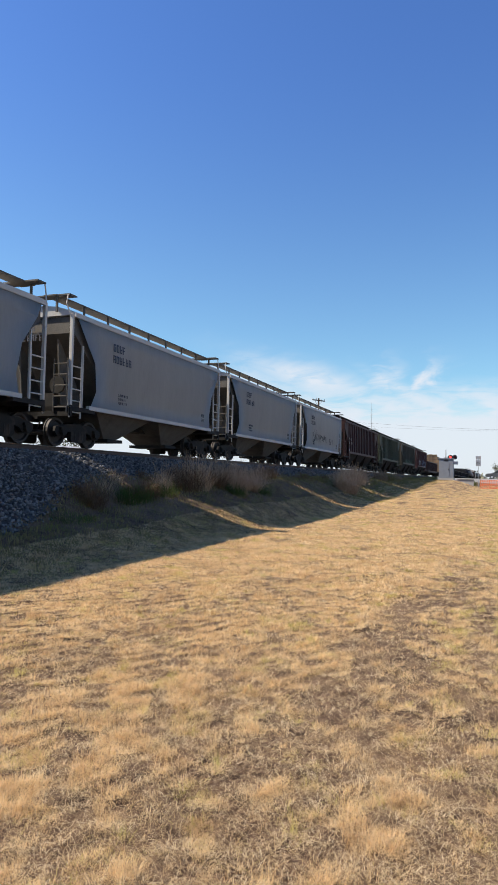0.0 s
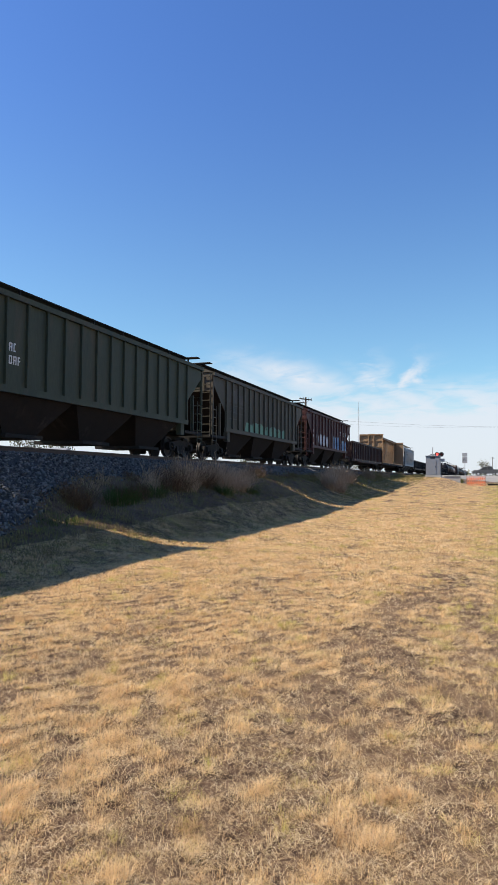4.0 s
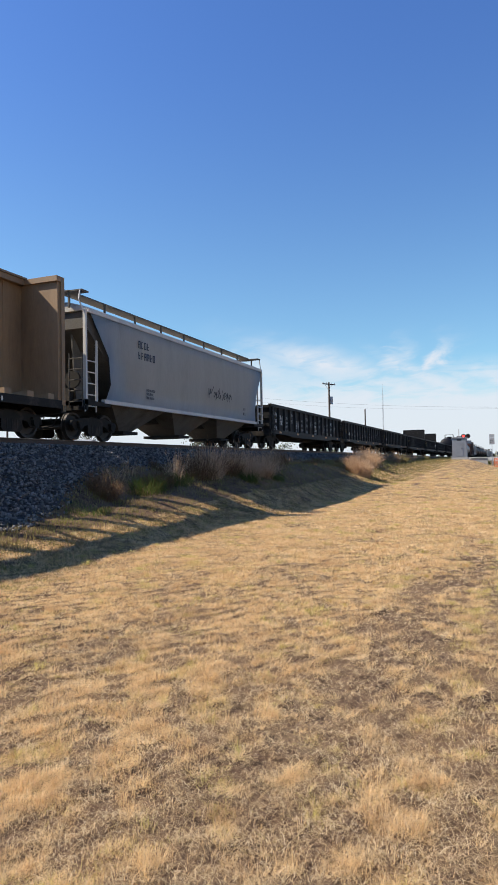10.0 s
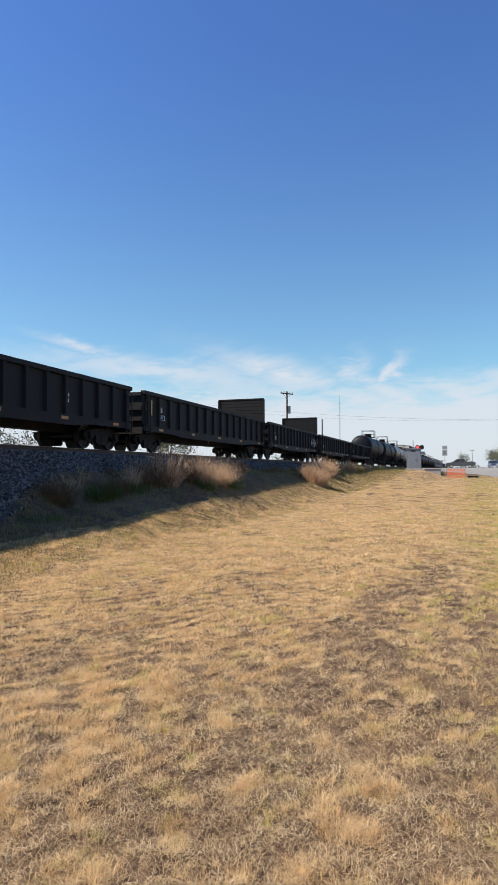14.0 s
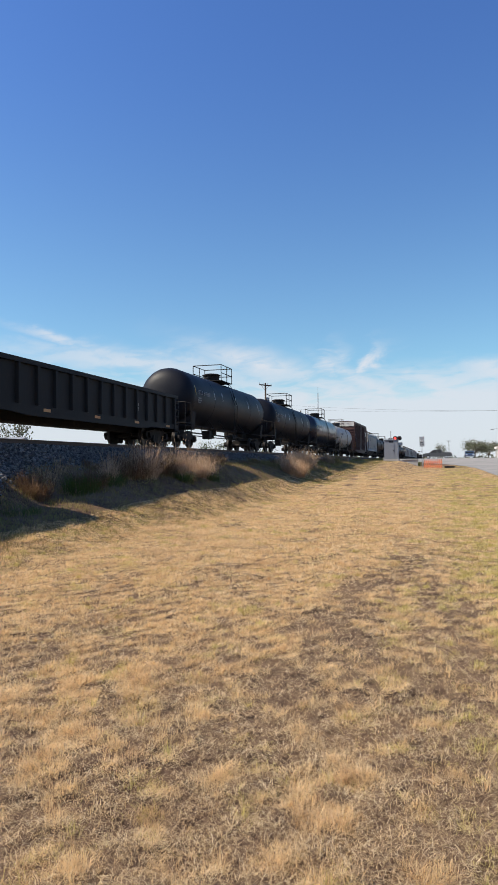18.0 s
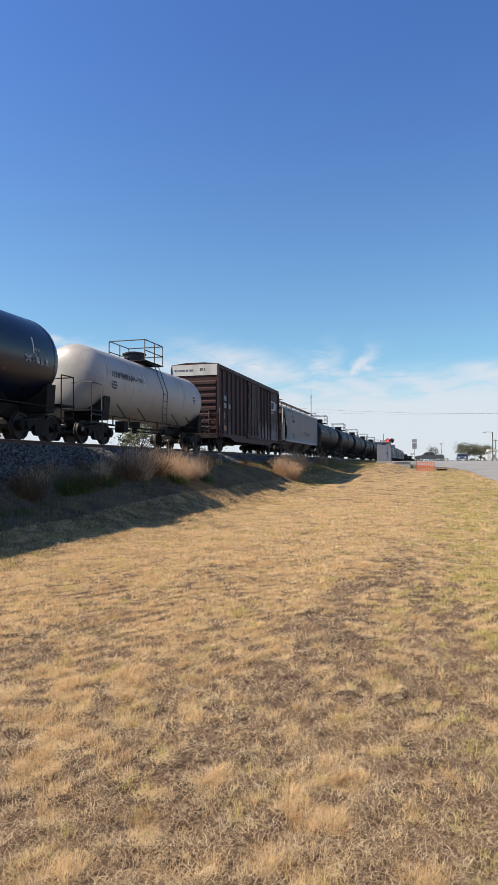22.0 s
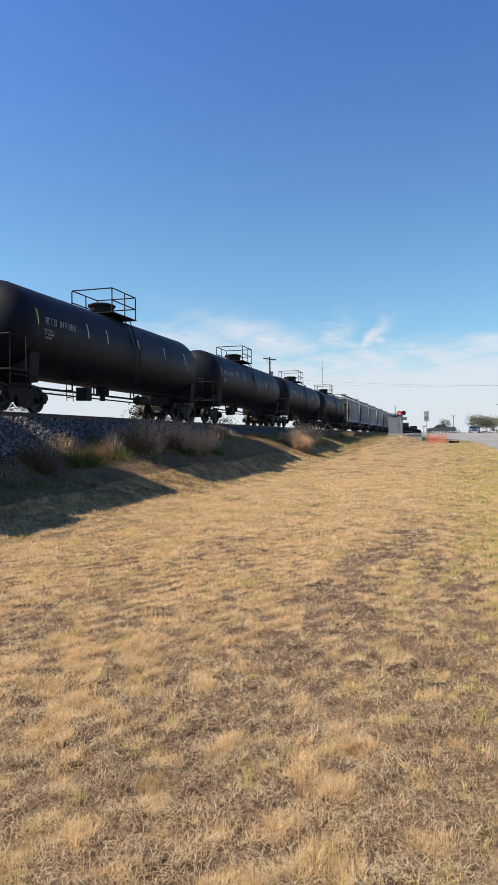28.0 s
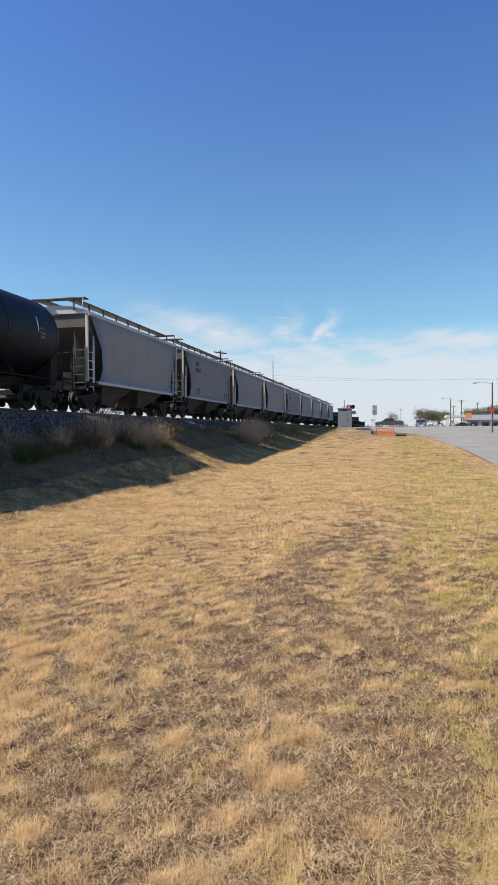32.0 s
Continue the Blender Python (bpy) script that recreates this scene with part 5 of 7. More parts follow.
def add_copy(car, y0, y1, label=""):
    other = copy_thing(car, Matrix.Translation((TRACK_X, (y0 + y1) / 2, RAIL_Z)))
    WHEELSETS.extend(o for o in other.children_recursive if o.name.startswith("wheelset"))
    if label:
        other["label"] = label
    TRAIN.append(other)
    return other


grey_short = add(smooth_hopper, 16.55, 29.5, "short light grey covered hopper with dark marks, sooty below", M_GREY, marks=M_LETTERK)
grey_long = add(smooth_hopper, -2.0, 16.55, "long light grey covered hopper, sooty below", M_GREY, bays=3, marks=M_LETTERK)
add_copy(grey_long, -20.5, -2.0)
add_copy(grey_short, 29.5, 42.2)
cefx = add(smooth_hopper, 42.2, 55.65, "short pale grey covered hopper with black spray-painted loops", M_PALE, marks=M_LETTERK, tag=(-3.4, -1.4, 1.75, 2.75))
scrawl(cefx, 1.63, -1.4, 0.4, 1.75, 2.6, M_BLACKG, 9, loops=4, thick=0.075)
scrawl(cefx, 1.632, 1.2, 2.4, 1.75, 2.3, M_BLACKG, 10, loops=3, thick=0.05)
add(ribbed_hopper, 55.65, 73.6, "mineral brown ribbed covered hopper with white marks", M_BROWN)
g1 = add(ribbed_hopper, 73.6, 91.05, "faded green ribbed covered hopper", M_GREEN, ribs=15)
g2 = add(ribbed_hopper, 91.05, 109.05, "weathered olive ribbed covered hopper with mint spray paint along its sill", M_GREEN2, ribs=16, marks=False)
panel_paint(g2, 1.4925, -3.65, 4.25, 1.632, 2.3, M_MINTG, 3, drip=0.35)
panel_paint(g2, 1.4925, -6.1, -4.0, 3.0, 3.85, M_SHADEGREY, 4, drip=0.5, tops=3.0)
for k, z in enumerate((2.85, 2.5, 2.15)):
    part("faded_stripe", boxes((1.491, 1.4935, -6.1, -3.9, z, z + 0.05)), M_SHADEGREY, g2)
lettering(g2, 1.4915, -6.0, 2.58, (6,), 0.2, M_SHADEGREY, name="reporting_mark")
for k in range(5):
    scrawl(g2, 1.4955, -2.6 + 1.15 * k, -2.0 + 1.15 * k, 1.9, 2.9, M_SHADEGREY, 100 + k, 2, 0.03, rows=2)
h1 = add(ribbed_hopper, 109.05, 127.05, "brown red ribbed covered hopper with white and pale blue graffiti", M_RED, ribs=13)
bubble_tag(h1, 1.4925, -4.5, -1.25, 1.632, 2.65, M_WHITEG, M_BLACKG, 5, 6)
panel_paint(h1, 1.4925, 0.75, 3.4, 1.632, 2.78, M_BLUEG, 6, drip=0.12)
panel_paint(h1, 1.4925, 4.2, 6.6, 1.632, 2.6, M_BLUEG, 7, drip=0.2)
scrawl(h1, 1.496, 0.85, 3.3, 1.7, 2.6, M_BLUED, 12, loops=8, thick=0.06)
scrawl(h1, 1.496, 4.3, 6.5, 1.7, 2.4, M_BLUED, 13, loops=7, thick=0.055)
for k in range(4):
    bm = bmesh.new()
    y = 3.55 + 0.82 * k
    for a, b, c, d in ((0, 0.34, 0.0, 0.06), (0.02, 0.34, 0.12, 0.18), (0.06, 0.4, 0.26, 0.32), (0.02, 0.1, 0.12, 0.32)):
        prism(bm, [(y + a + 0.3 * c, 2.98 + c), (y + b + 0.3 * c, 2.98 + c), (y + b + 0.3 * d, 2.98 + d), (y + a + 0.3 * d, 2.98 + d)], "x", 1.4902, 1.494)
    part("emblem", bm, M_LETTER, h1, "slanted white bars of an emblem")
gb = add(gondola, 127.05, 148.45, "long brown steel gondola with side posts and faded tags", M_GONDB, top=2.8, sill=1.0, ribs=19)
for k, y in enumerate((5.3, 6.45, 7.6, -2.0)):
    scrawl(gb, 1.4625, y, y + 0.6, 1.25, 1.75, M_SHADEGREY if k % 2 else M_FADED, 120 + k, loops=2, thick=0.03)
add(centerbeam, 148.45, 172.05, "empty ochre centerbeam lumber flatcar")
kh = add(smooth_hopper, 172.05, 189.2, "long pale grey covered hopper with faded marks and a black tag", M_PALE, bays=3, marks=M_LETTERK, tag=(1.0, 3.4, 2.0, 2.7))
gd = add(gondola, 189.2, 206.4, "black steel gondola covered with white graffiti", M_GOND, ribs=16)
for k in range(14):
    y = -7.7 + 1.027 * (k + 0.5)
    tall = (1.2, 0.9, 1.25, 0.7, 1.3, 1.1)[k % 6]
    scrawl(gd, 1.4625, y - 0.34, y + 0.3, 2.2 - tall, 2.2 - 0.12 * (k % 3), M_FADED if k % 4 else M_WHITEG, 40 + k, loops=3, thick=0.032, rows=(3, 1, 4, 2, 1, 3)[k % 6])
ge = add(gondola, 206.4, 223.8, "black steel gondola with white marks and graffiti", M_GOND, ribs=16)
for k in range(13):
    y = -7.8 + 1.04 * (k + 2.5)
    scrawl(ge, 1.4625, y - 0.3, y + 0.28, 1.2, 1.75 + 0.2 * (k % 3), M_FADED, 60 + k, loops=3, thick=0.026, rows=1 + k % 2)
gf = add(gondola, 223.8, 241.05, "black steel gondola with orange reflectors", M_GOND, ribs=16)
go = add(gondola, 241.05, 259.2, "black steel gondola with a planked end bulkhead", M_GOND, ribs=16, bulkhead=True)
gp = add(gondola, 259.2, 275.5, "black steel gondola with a planked end bulkhead and graffiti", M_GOND, ribs=16, bulkhead=True)
scrawl(gp, 1.58, 5.0, 7.4, 1.2, 2.2, M_WHITEG, 81, loops=4)
add_copy(gf, 275.5, 292.85)
add_copy(gf, 292.85, 310.2, "black steel gondola with orange reflectors and faded marks")
t1 = add(tank_car, 310.2, 327.95, "black tank car with white marks and yellow reflectors", M_TANK)
add_copy(t1, 327.95, 346.2)
tg = add(tank_car, 346.2, 363.35, "glossy blue-black tank car with a white tag", M_GLOSS)
scrawl(tg, 1.53, 4.9, 6.2, 2.42, 2.78, M_WHITEG, 130, loops=5, thick=0.035)
tw = add(tank_car, 363.35, 378.3, "short dirty white tank car with black valves", M_WHITE, radius=1.42, axis_z=2.62, marks=M_LETTERK, railing=M_SHADEGREY, stripes=M_ORANGE, end_rail=M_SHADEGREY)
scrawl(tw, 1.43, -4.6, -2.2, 2.75, 3.1, M_BLACKG, 90, loops=6, thick=0.03)
add(boxcar, 378.3, 396.4, "tall brown boxcar with a plug door and white graffiti")
add(smooth_hopper, 396.4, 415.0, "long light grey covered hopper with a black scrawl", M_PALE, bays=3, marks=M_LETTERK, tag=(0.2, 3.4, 1.9, 2.5))
for middle_y in (424.3, 442.1, 459.8, 477.9, 495.4, 512.8):
    add_copy(t1, middle_y - 8.885, middle_y + 8.885)
sand = add(smooth_hopper, 521.7, 534.6, "short pale grey covered hopper", M_PALE, marks=None)
for k in range(8):
    add_copy(sand if k % 3 else grey_short, 534.6 + 12.95 * k, 547.55 + 12.95 * k, "short grey covered hopper")
for k in range(9):
    add_copy(go if k % 4 == 1 else gf, 638.2 + 17.3 * k, 655.5 + 17.3 * k)


# ---------------------------------------------------------------- track details
bm = boxes((-1.3, 1.3, -0.115, 0.115, -0.19, 0.0))
tie = part("tie", bm, M_TIE, ballast)
tie.matrix_basis = Matrix.Translation((TRACK_X, 6.0, RAIL_Z - 0.182))
for k in range(1, 290):
    again(tie, ballast, Matrix.Translation((TRACK_X + 0.02 * math.sin(7 * k), 6.0 + 0.52 * k, RAIL_Z - 0.182)) @ pose(0, 0, 0, 0, 0, 1.2 * math.sin(3.3 * k)))

rng = np.random.default_rng(5)


def stones(name, count, xs, ys, size, label):
    """Broken stone, each an uneven eight-sided lump, laid on the ground."""
    x, y = rng.uniform(*xs, count), ys[0] + (ys[1] - ys[0]) * rng.random(count) ** 1.25
    ok = x < np.interp(y, *STONE_EDGE) + rng.normal(0.05, 0.16, count)
    x, y = x[ok], y[ok]
    count = len(x)
    z = ground_z(x, y) + rng.uniform(0.0, 0.05, count)
    s = rng.uniform(*size, count)
    unit = np.array([[1, 0, 0], [-1, 0, 0], [0, 1, 0], [0, -1, 0], [0, 0, 0.8], [0, 0, -0.8]])
    v = unit[None] * rng.uniform(0.6, 1.25, (count, 6, 1)) + rng.normal(0, 0.18, (count, 6, 3))
    a, b = rng.uniform(0, 6.28, count), rng.uniform(-0.7, 0.7, count)
    ca, sa, cb, sb = np.cos(a), np.sin(a), np.cos(b), np.sin(b)
    rot = np.stack([np.stack([ca, -sa * cb, sa * sb], -1), np.stack([sa, ca * cb, -ca * sb], -1), np.stack([0 * a, sb, cb], -1)], 1)
    v = np.einsum("nij,nkj->nki", rot, v) * (s / 2)[:, None, None] + np.stack([x, y, z], -1)[:, None]
    tri = np.array([[0, 2, 4], [2, 1, 4], [1, 3, 4], [3, 0, 4], [2, 0, 5], [1, 2, 5], [3, 1, 5], [0, 3, 5]])
    f = (np.arange(count)[:, None, None] * 6 + tri[None]).reshape(-1)
    me = bpy.data.meshes.new(name)
    me.vertices.add(count * 6), me.loops.add(len(f)), me.polygons.add(count * 8)
    me.vertices.foreach_set("co", v.astype(np.float32).ravel())
    me.loops.foreach_set("vertex_index", f.astype(np.int32))
    me.polygons.foreach_set("loop_start", np.arange(0, len(f), 3, dtype=np.int32))
    me.update(calc_edges=True)
    me.materials.append(M_STONE)
    return tagged(new(name, me), label, "ballast", kind="stuff")


stones("ballast_stones", 44000, (-12.9, -9.0), (6.0, 48.0), (0.05, 0.125), "loose grey crushed stones on the track bed slope")

# ---------------------------------------------------------------- grass
def clumps(x, y, size, seed):
    """A value from 0 to 1 that changes over about size metres."""
    g = np.random.default_rng(seed)
    out = np.zeros_like(x)
    for k in range(7):
        a = g.uniform(0, 6.28)
        f = 6.28 / size * g.uniform(0.5, 1.6)
        out += np.sin(f * (np.cos(a) * x + np.sin(a) * y) + g.uniform(0, 6.28) + 1.2 * np.sin(f * 0.6 * (np.sin(a) * x - np.cos(a) * y)))
    return np.clip(0.5 + out / 7.5, 0, 1)


def worn(x, y):
    """Where the lawn is thin: dried wheel lanes beside the standpoint and bare spots."""
    a = -1.1 + 0.11 * np.clip(y - 6.5, 0, 30) + 0.12 * np.sin(1.3 * y)
    lane = 1.0 * np.exp(-((x - a) / 0.38) ** 2) * np.clip(1.5 - y / 16, 0, 1)
    lane += 1.0 * np.exp(-((x + 0.05 - 0.05 * np.sin(1.1 * y)) / 0.36) ** 2) * np.clip(1.5 - y / 9, 0, 1)
    lane += 0.8 * np.exp(-((x + 3.4 - 0.1 * np.sin(1.7 * y)) / 0.25) ** 2) * np.clip(1.6 - y / 7, 0, 1)
    lane += 0.7 * np.exp(-((x - 2.2 - 0.02 * y) / 0.35) ** 2) * np.clip(1.3 - y / 16, 0, 1)
    lane += 0.45 * np.exp(-((x + 0.6) / 1.3) ** 2) * np.clip(1.6 - y / 4, 0, 1)
    ragged = 0.5 * clumps(x, y, 0.55, 4) + 0.5 * clumps(x, y, 0.2, 6)
    lane = lane * np.clip(2.6 * (ragged - 0.2), 0, 1.2)
    near = np.clip(1.25 - np.hypot(x, y) / 12, 0, 1)
    spots = np.clip((clumps(x, y, 0.34, 3) - 0.6 + 0.06 * near) * 6.0, 0, 1) * (0.25 + 0.75 * near) + np.clip((clumps(x, y, 1.3, 5) - 0.62) * 4.0, 0, 1) * 0.5
    return np.clip(lane + spots, 0, 1)


def fan(g, count, near, far, lo=-49.0, hi=15.0):
    """Places over the lawn, thinning with the square of the distance from the standpoint."""
    d = near * (far / near) ** (g.random(count) ** 0.8)
    a = np.radians(g.uniform(lo, hi, count))
    x, y = d * np.sin(a), d * np.cos(a)
    keep = (x > -8.3) & (x < 3.95)
    return x[keep], y[keep], d[keep]


def greenness(x, y):
    """The share of yellow-green tufts: most along the street, few by the railway."""
    band = np.clip((x + 0.7) / 1.3, 0, 1) * np.clip((3.5 - x) / 0.7, 0, 1)
    return np.clip(0.03 + 0.66 * band + (0.9 + 0.6 * band) * (clumps(x, y, 0.8, 61) - 0.55), 0.01, 0.92)


def tufts(name, count, blades, radius, tall, wide, mat, label, green=False, seed=1, far=97.0, thin=0.95):
    """Tufts of grass: blades fan out of each tuft and lean away from its middle, wider with distance."""
    g = np.random.default_rng(seed)
    x, y, d = fan(g, count, 2.1, far)
    rich = 0.6 * clumps(x, y, 0.38, 41) + 0.4 * clumps(x, y, 1.1, 42)
    near = np.clip(1.4 - d / 18, 0.0, 1)
    keep = g.random(len(x)) < (1 - thin * near * worn(x, y)) * np.clip(0.2 + 2.6 * (rich - 0.33), 0.2, 1)
    pg = greenness(x, y)
    keep &= g.random(len(x)) < (pg if green else 1 - pg)
    cx, cy, d, rich = x[keep], y[keep], d[keep], rich[keep]
    k = len(cx)
    size = g.uniform(*radius, k) * (0.6 + 0.8 * rich) * np.clip(d / 7, 1, 4)
    vigour = g.uniform(0.45, 1.2, k) * (0.55 + 0.9 * rich)
    comb = g.uniform(0, 6.28, k)
    n = np.maximum(6, blades * (size / size.mean()) ** 0.5).astype(int)
    at = np.repeat(np.arange(k), n)
    m = len(at)
    a, r = g.uniform(0, 6.28, m), np.abs(g.normal(0, 0.5, m))
    x, y = cx[at] + size[at] * r * np.cos(a), cy[at] + size[at] * r * np.sin(a)
    h = g.uniform(*tall, m) * vigour[at] * np.clip(1.2 - 0.4 * r, 0.35, 1.2)
    lean = np.clip(0.55 + 0.45 * r + g.normal(0, 0.35, m), 0.05, 1.5)
    # partly outward, partly combed to one side
    turn = np.where(g.random(m) < 0.4, a - 1.57 + g.normal(0, 0.7, m), comb[at] + g.normal(0, 1.1, m))
    base = np.stack([x, y, ground_z(x, y) + rough_z(x, y) - 0.003], 1)
    w = g.uniform(*wide, m) * np.clip(d[at] / 4.0, 0.8, 12)
    return tagged(blade_mesh(name, base, h, w, lean, turn, mat, 0.55), label, "grass", kind="stuff")


def litter(name, count, tall, wide, mat, label, seed, far, flat=True, keep_on=(0.3, 0.7)):
    """Fallen stalks and short matted stubble on the soil between the tufts."""
    g = np.random.default_rng(seed)
    x, y, d = fan(g, count, 2.1, far)
    keep = g.random(len(x)) < keep_on[0] + keep_on[1] * worn(x, y)
    keep &= g.random(len(x)) < np.clip((far - d) / (0.4 * far), 0, 1)
    x, y, d = x[keep], y[keep], d[keep]
    n = len(x)
    h = g.uniform(*tall, n)
    lean = g.uniform(0.85, 1.2, n) if flat else np.clip(g.normal(0.9, 0.3, n), 0.1, 1.4)
    base = np.stack([x, y, ground_z(x, y) + rough_z(x, y) + (0.003 + 0.02 * g.random(n) if flat else -0.002)], 1)
    w = g.uniform(*wide, n) * np.clip(d / 4.0, 0.8, 8)
    return tagged(blade_mesh(name, base, h, w, lean, g.uniform(0, 6.28, n), mat, 0.9 if flat else 0.6), label, "grass", kind="stuff")


tufts("lawn_tufts", 15500, 56, (0.04, 0.14), (0.035, 0.085), (0.0018, 0.0032), M_GRASS, "short golden dry lawn grass in matted tufts", False, 1)
tufts("green_lawn_tufts", 16000, 56, (0.035, 0.13), (0.035, 0.08), (0.0018, 0.0034), M_VERGE, "yellow-green lawn grass in tufts, thickest along the street", True, 3)
litter("grass_litter", 110000, (0.015, 0.04), (0.0018, 0.003), M_LITTER, "grey brown matted grass litter between the tufts", 7, 40.0, flat=False, keep_on=(0.5, 0.3))
litter("fallen_straw", 75000, (0.02, 0.07), (0.0016, 0.003), M_LITTER, "grey brown fallen stalks matted on the lawn", 2, 22.0, keep_on=(0.35, 0.5))
litter("pale_stalks", 140000, (0.02, 0.085), (0.0018, 0.0034), M_STRAW, "pale broken stalks strewn over the worn lanes", 8, 20.0, keep_on=(0.22, 0.7))


def carpet(name, count, tall, wide, mat, label, seed, green=False, far=97.0):
    """The close short sward under the tufts: one tapering blade each, thin where the lawn is worn."""
    g = np.random.default_rng(seed)
    x, y, d = fan(g, count, 2.1, far)
    near = np.clip(1.5 - d / 20, 0.15, 1)
    rich = 0.5 * clumps(x, y, 0.3, 43) + 0.5 * clumps(x, y, 1.4, 44)
    keep = g.random(len(x)) < (1 - 0.97 * near * worn(x, y)) * np.clip(0.6 + 1.4 * (rich - 0.3), 0.35, 1)
    pg = greenness(x, y)
    keep &= g.random(len(x)) < (pg if green else 1 - pg)
    x, y, d, rich = x[keep], y[keep], d[keep], rich[keep]
    n = len(x)
    h = g.uniform(*tall, n) * (0.6 + 0.8 * rich)
    lean, turn = np.clip(g.normal(1.05, 0.4, n), 0.0, 1.9), g.uniform(0, 6.28, n)
    w = g.uniform(*wide, n) * np.clip(d / 4.0, 0.8, 14) * np.clip(d / 6, 1, 1.8)
    side = np.stack([np.cos(turn), np.sin(turn), np.zeros(n)], 1) * (w / 2)[:, None]
    way = np.stack([-np.sin(turn) * lean, np.cos(turn) * lean, np.maximum(0.15, 1 - 0.5 * lean)], 1) * h[:, None]
    base = np.stack([x, y, ground_z(x, y) + rough_z(x, y) - 0.002], 1)
    v = np.stack([base - side, base + side, base + way], 1).reshape(-1, 3)
    me = bpy.data.meshes.new(name)
    me.vertices.add(3 * n), me.loops.add(3 * n), me.polygons.add(n)
    me.vertices.foreach_set("co", v.astype(np.float32).ravel())
    me.loops.foreach_set("vertex_index", np.arange(3 * n, dtype=np.int32))
    me.polygons.foreach_set("loop_start", np.arange(0, 3 * n, 3, dtype=np.int32))
    me.update(calc_edges=True)
    me.materials.append(mat)
    return tagged(new(name, me), label, "grass", kind="stuff")


carpet("lawn_sward", 2000000, (0.02, 0.055), (0.0024, 0.0046), M_GRASS, "close short golden sward of dry grass", 71)
carpet("green_sward", 1700000, (0.02, 0.055), (0.0024, 0.0046), M_VERGE, "close short yellow-green sward towards the street", 72, green=True)


def lawn_around():
    """Thin grass behind and beside the standpoint."""
    g = np.random.default_rng(16)
    x, y = g.uniform(-8.3, 3.95, 64000), g.uniform(-14.0, 14.0, 64000)
    bearing = np.degrees(np.arctan2(x, y))
    keep = (np.hypot(x, y) < 2.0) | (bearing < -50) | (bearing > 16)
    x, y = x[keep], y[keep]
    n = len(x)
    base = np.stack([x, y, ground_z(x, y) + rough_z(x, y)], 1)
    ob = blade_mesh("lawn_grass_around", base, g.uniform(0.05, 0.09, n), g.uniform(0.018, 0.03, n), np.clip(g.normal(1.0, 0.3, n), 0.05, 1.4), g.uniform(0, 6.28, n), M_GRASS, 0.7)
    return tagged(ob, "dry lawn grass about the standpoint", "grass", kind="stuff")


lawn_around()


def bank_blades(name, count, xs, ys, tall, wide, mat, label, seed):
    g = np.random.default_rng(seed)
    y = ys[0] + (ys[1] - ys[0]) * g.random(count) ** 1.4
    x = g.uniform(*xs, count)
    keep = g.random(count) < 0.25 + 0.75 * clumps(x, y, 0.8, seed + 3)
    # stones take over on the steep top of the bank
    keep &= g.random(count) < np.clip((x - np.interp(y, *STONE_EDGE) + 0.15) / 0.45, 0.02, 1)
    x, y = x[keep], y[keep]
    n = len(x)
    h = g.uniform(*tall, n) * (0.5 + clumps(x, y, 1.1, seed + 5)) * (0.3 + 0.7 * np.clip((-6.3 - x) / 2.6, 0, 1))
    base = np.stack([x, y, ground_z(x, y)], 1)
    return tagged(blade_mesh(name, base, h, g.uniform(*wide, n), np.clip(g.normal(0.5, 0.3, n), 0.05, 1.2), g.uniform(0, 6.28, n), mat, 0.5), label, "grass", kind="stuff")


bank_blades("bank_grass", 110000, (-11.9, -6.2), (7.0, 40.0), (0.04, 0.15), (0.006, 0.013), M_BANK, "rank yellow and green grass on the railway bank", 31)
bank_blades("bank_grass_far", 50000, (-11.6, -6.2), (38.0, 125.0), (0.06, 0.2), (0.02, 0.05), M_BANK, "rank grass on the far railway bank", 32)


def weed_clump(x, y, height, spread, count, mat, label, seed, lean=0.5, twigs=5, comb=0.0, thin=1.0):
    """A clump of tall dry stalks that arch outwards, each with short side twigs and a feathery head."""
    g = np.random.default_rng(seed)
    r = spread * np.sqrt(g.random(count))
    a = g.uniform(0, 6.28, count)
    px, py = x + 0.7 * r * np.cos(a), y + r * np.sin(a)
    base = np.stack([px, py, ground_z(px, py) - 0.01], 1)
    h = height * g.uniform(0.35, 1.15, count) * (1 - 0.4 * r / spread)
    turn = a - 1.57 + g.normal(0, 0.6, count)
    # comb: the share of stalks that the wind has laid along the track
    laid = g.random(count) < comb
    turn = np.where(laid, g.normal(0.0, 0.5, count), turn)
    bow = np.clip(g.normal(lean, 0.3, count), 0.02, 1.3)
    ob = blade_mesh("weed_clump", base, h, g.uniform(0.006, 0.013, count) * thin, bow, turn, mat, 0.4)
    tagged(ob, label, "weeds", "weeds on the railway bank")
    if twigs:
        at = np.repeat(np.arange(count), twigs)
        n = len(at)
        f = g.uniform(0.35, 1.0, n)
        way = np.stack([-np.sin(turn[at]), np.cos(turn[at]), np.zeros(n)], 1)
        up = h[at] * np.maximum(0.1, 1 - 0.4 * bow[at]) * f
        start = base[at] + way * (bow[at] * h[at] * f ** 1.8)[:, None] + np.array([0, 0, 1.0]) * up[:, None]
        tw = blade_mesh("seed_head", start, g.uniform(0.04, 0.13, n) * (0.6 + 0.6 * height), g.uniform(0.004, 0.011, n) * thin, g.uniform(0.2, 1.1, n), turn[at] + g.normal(0, 1.1, n), mat, 0.5)
        tw.parent = ob
        tagged(tw, "feathery dry twigs and seed heads", kind="stuff")
    return ob


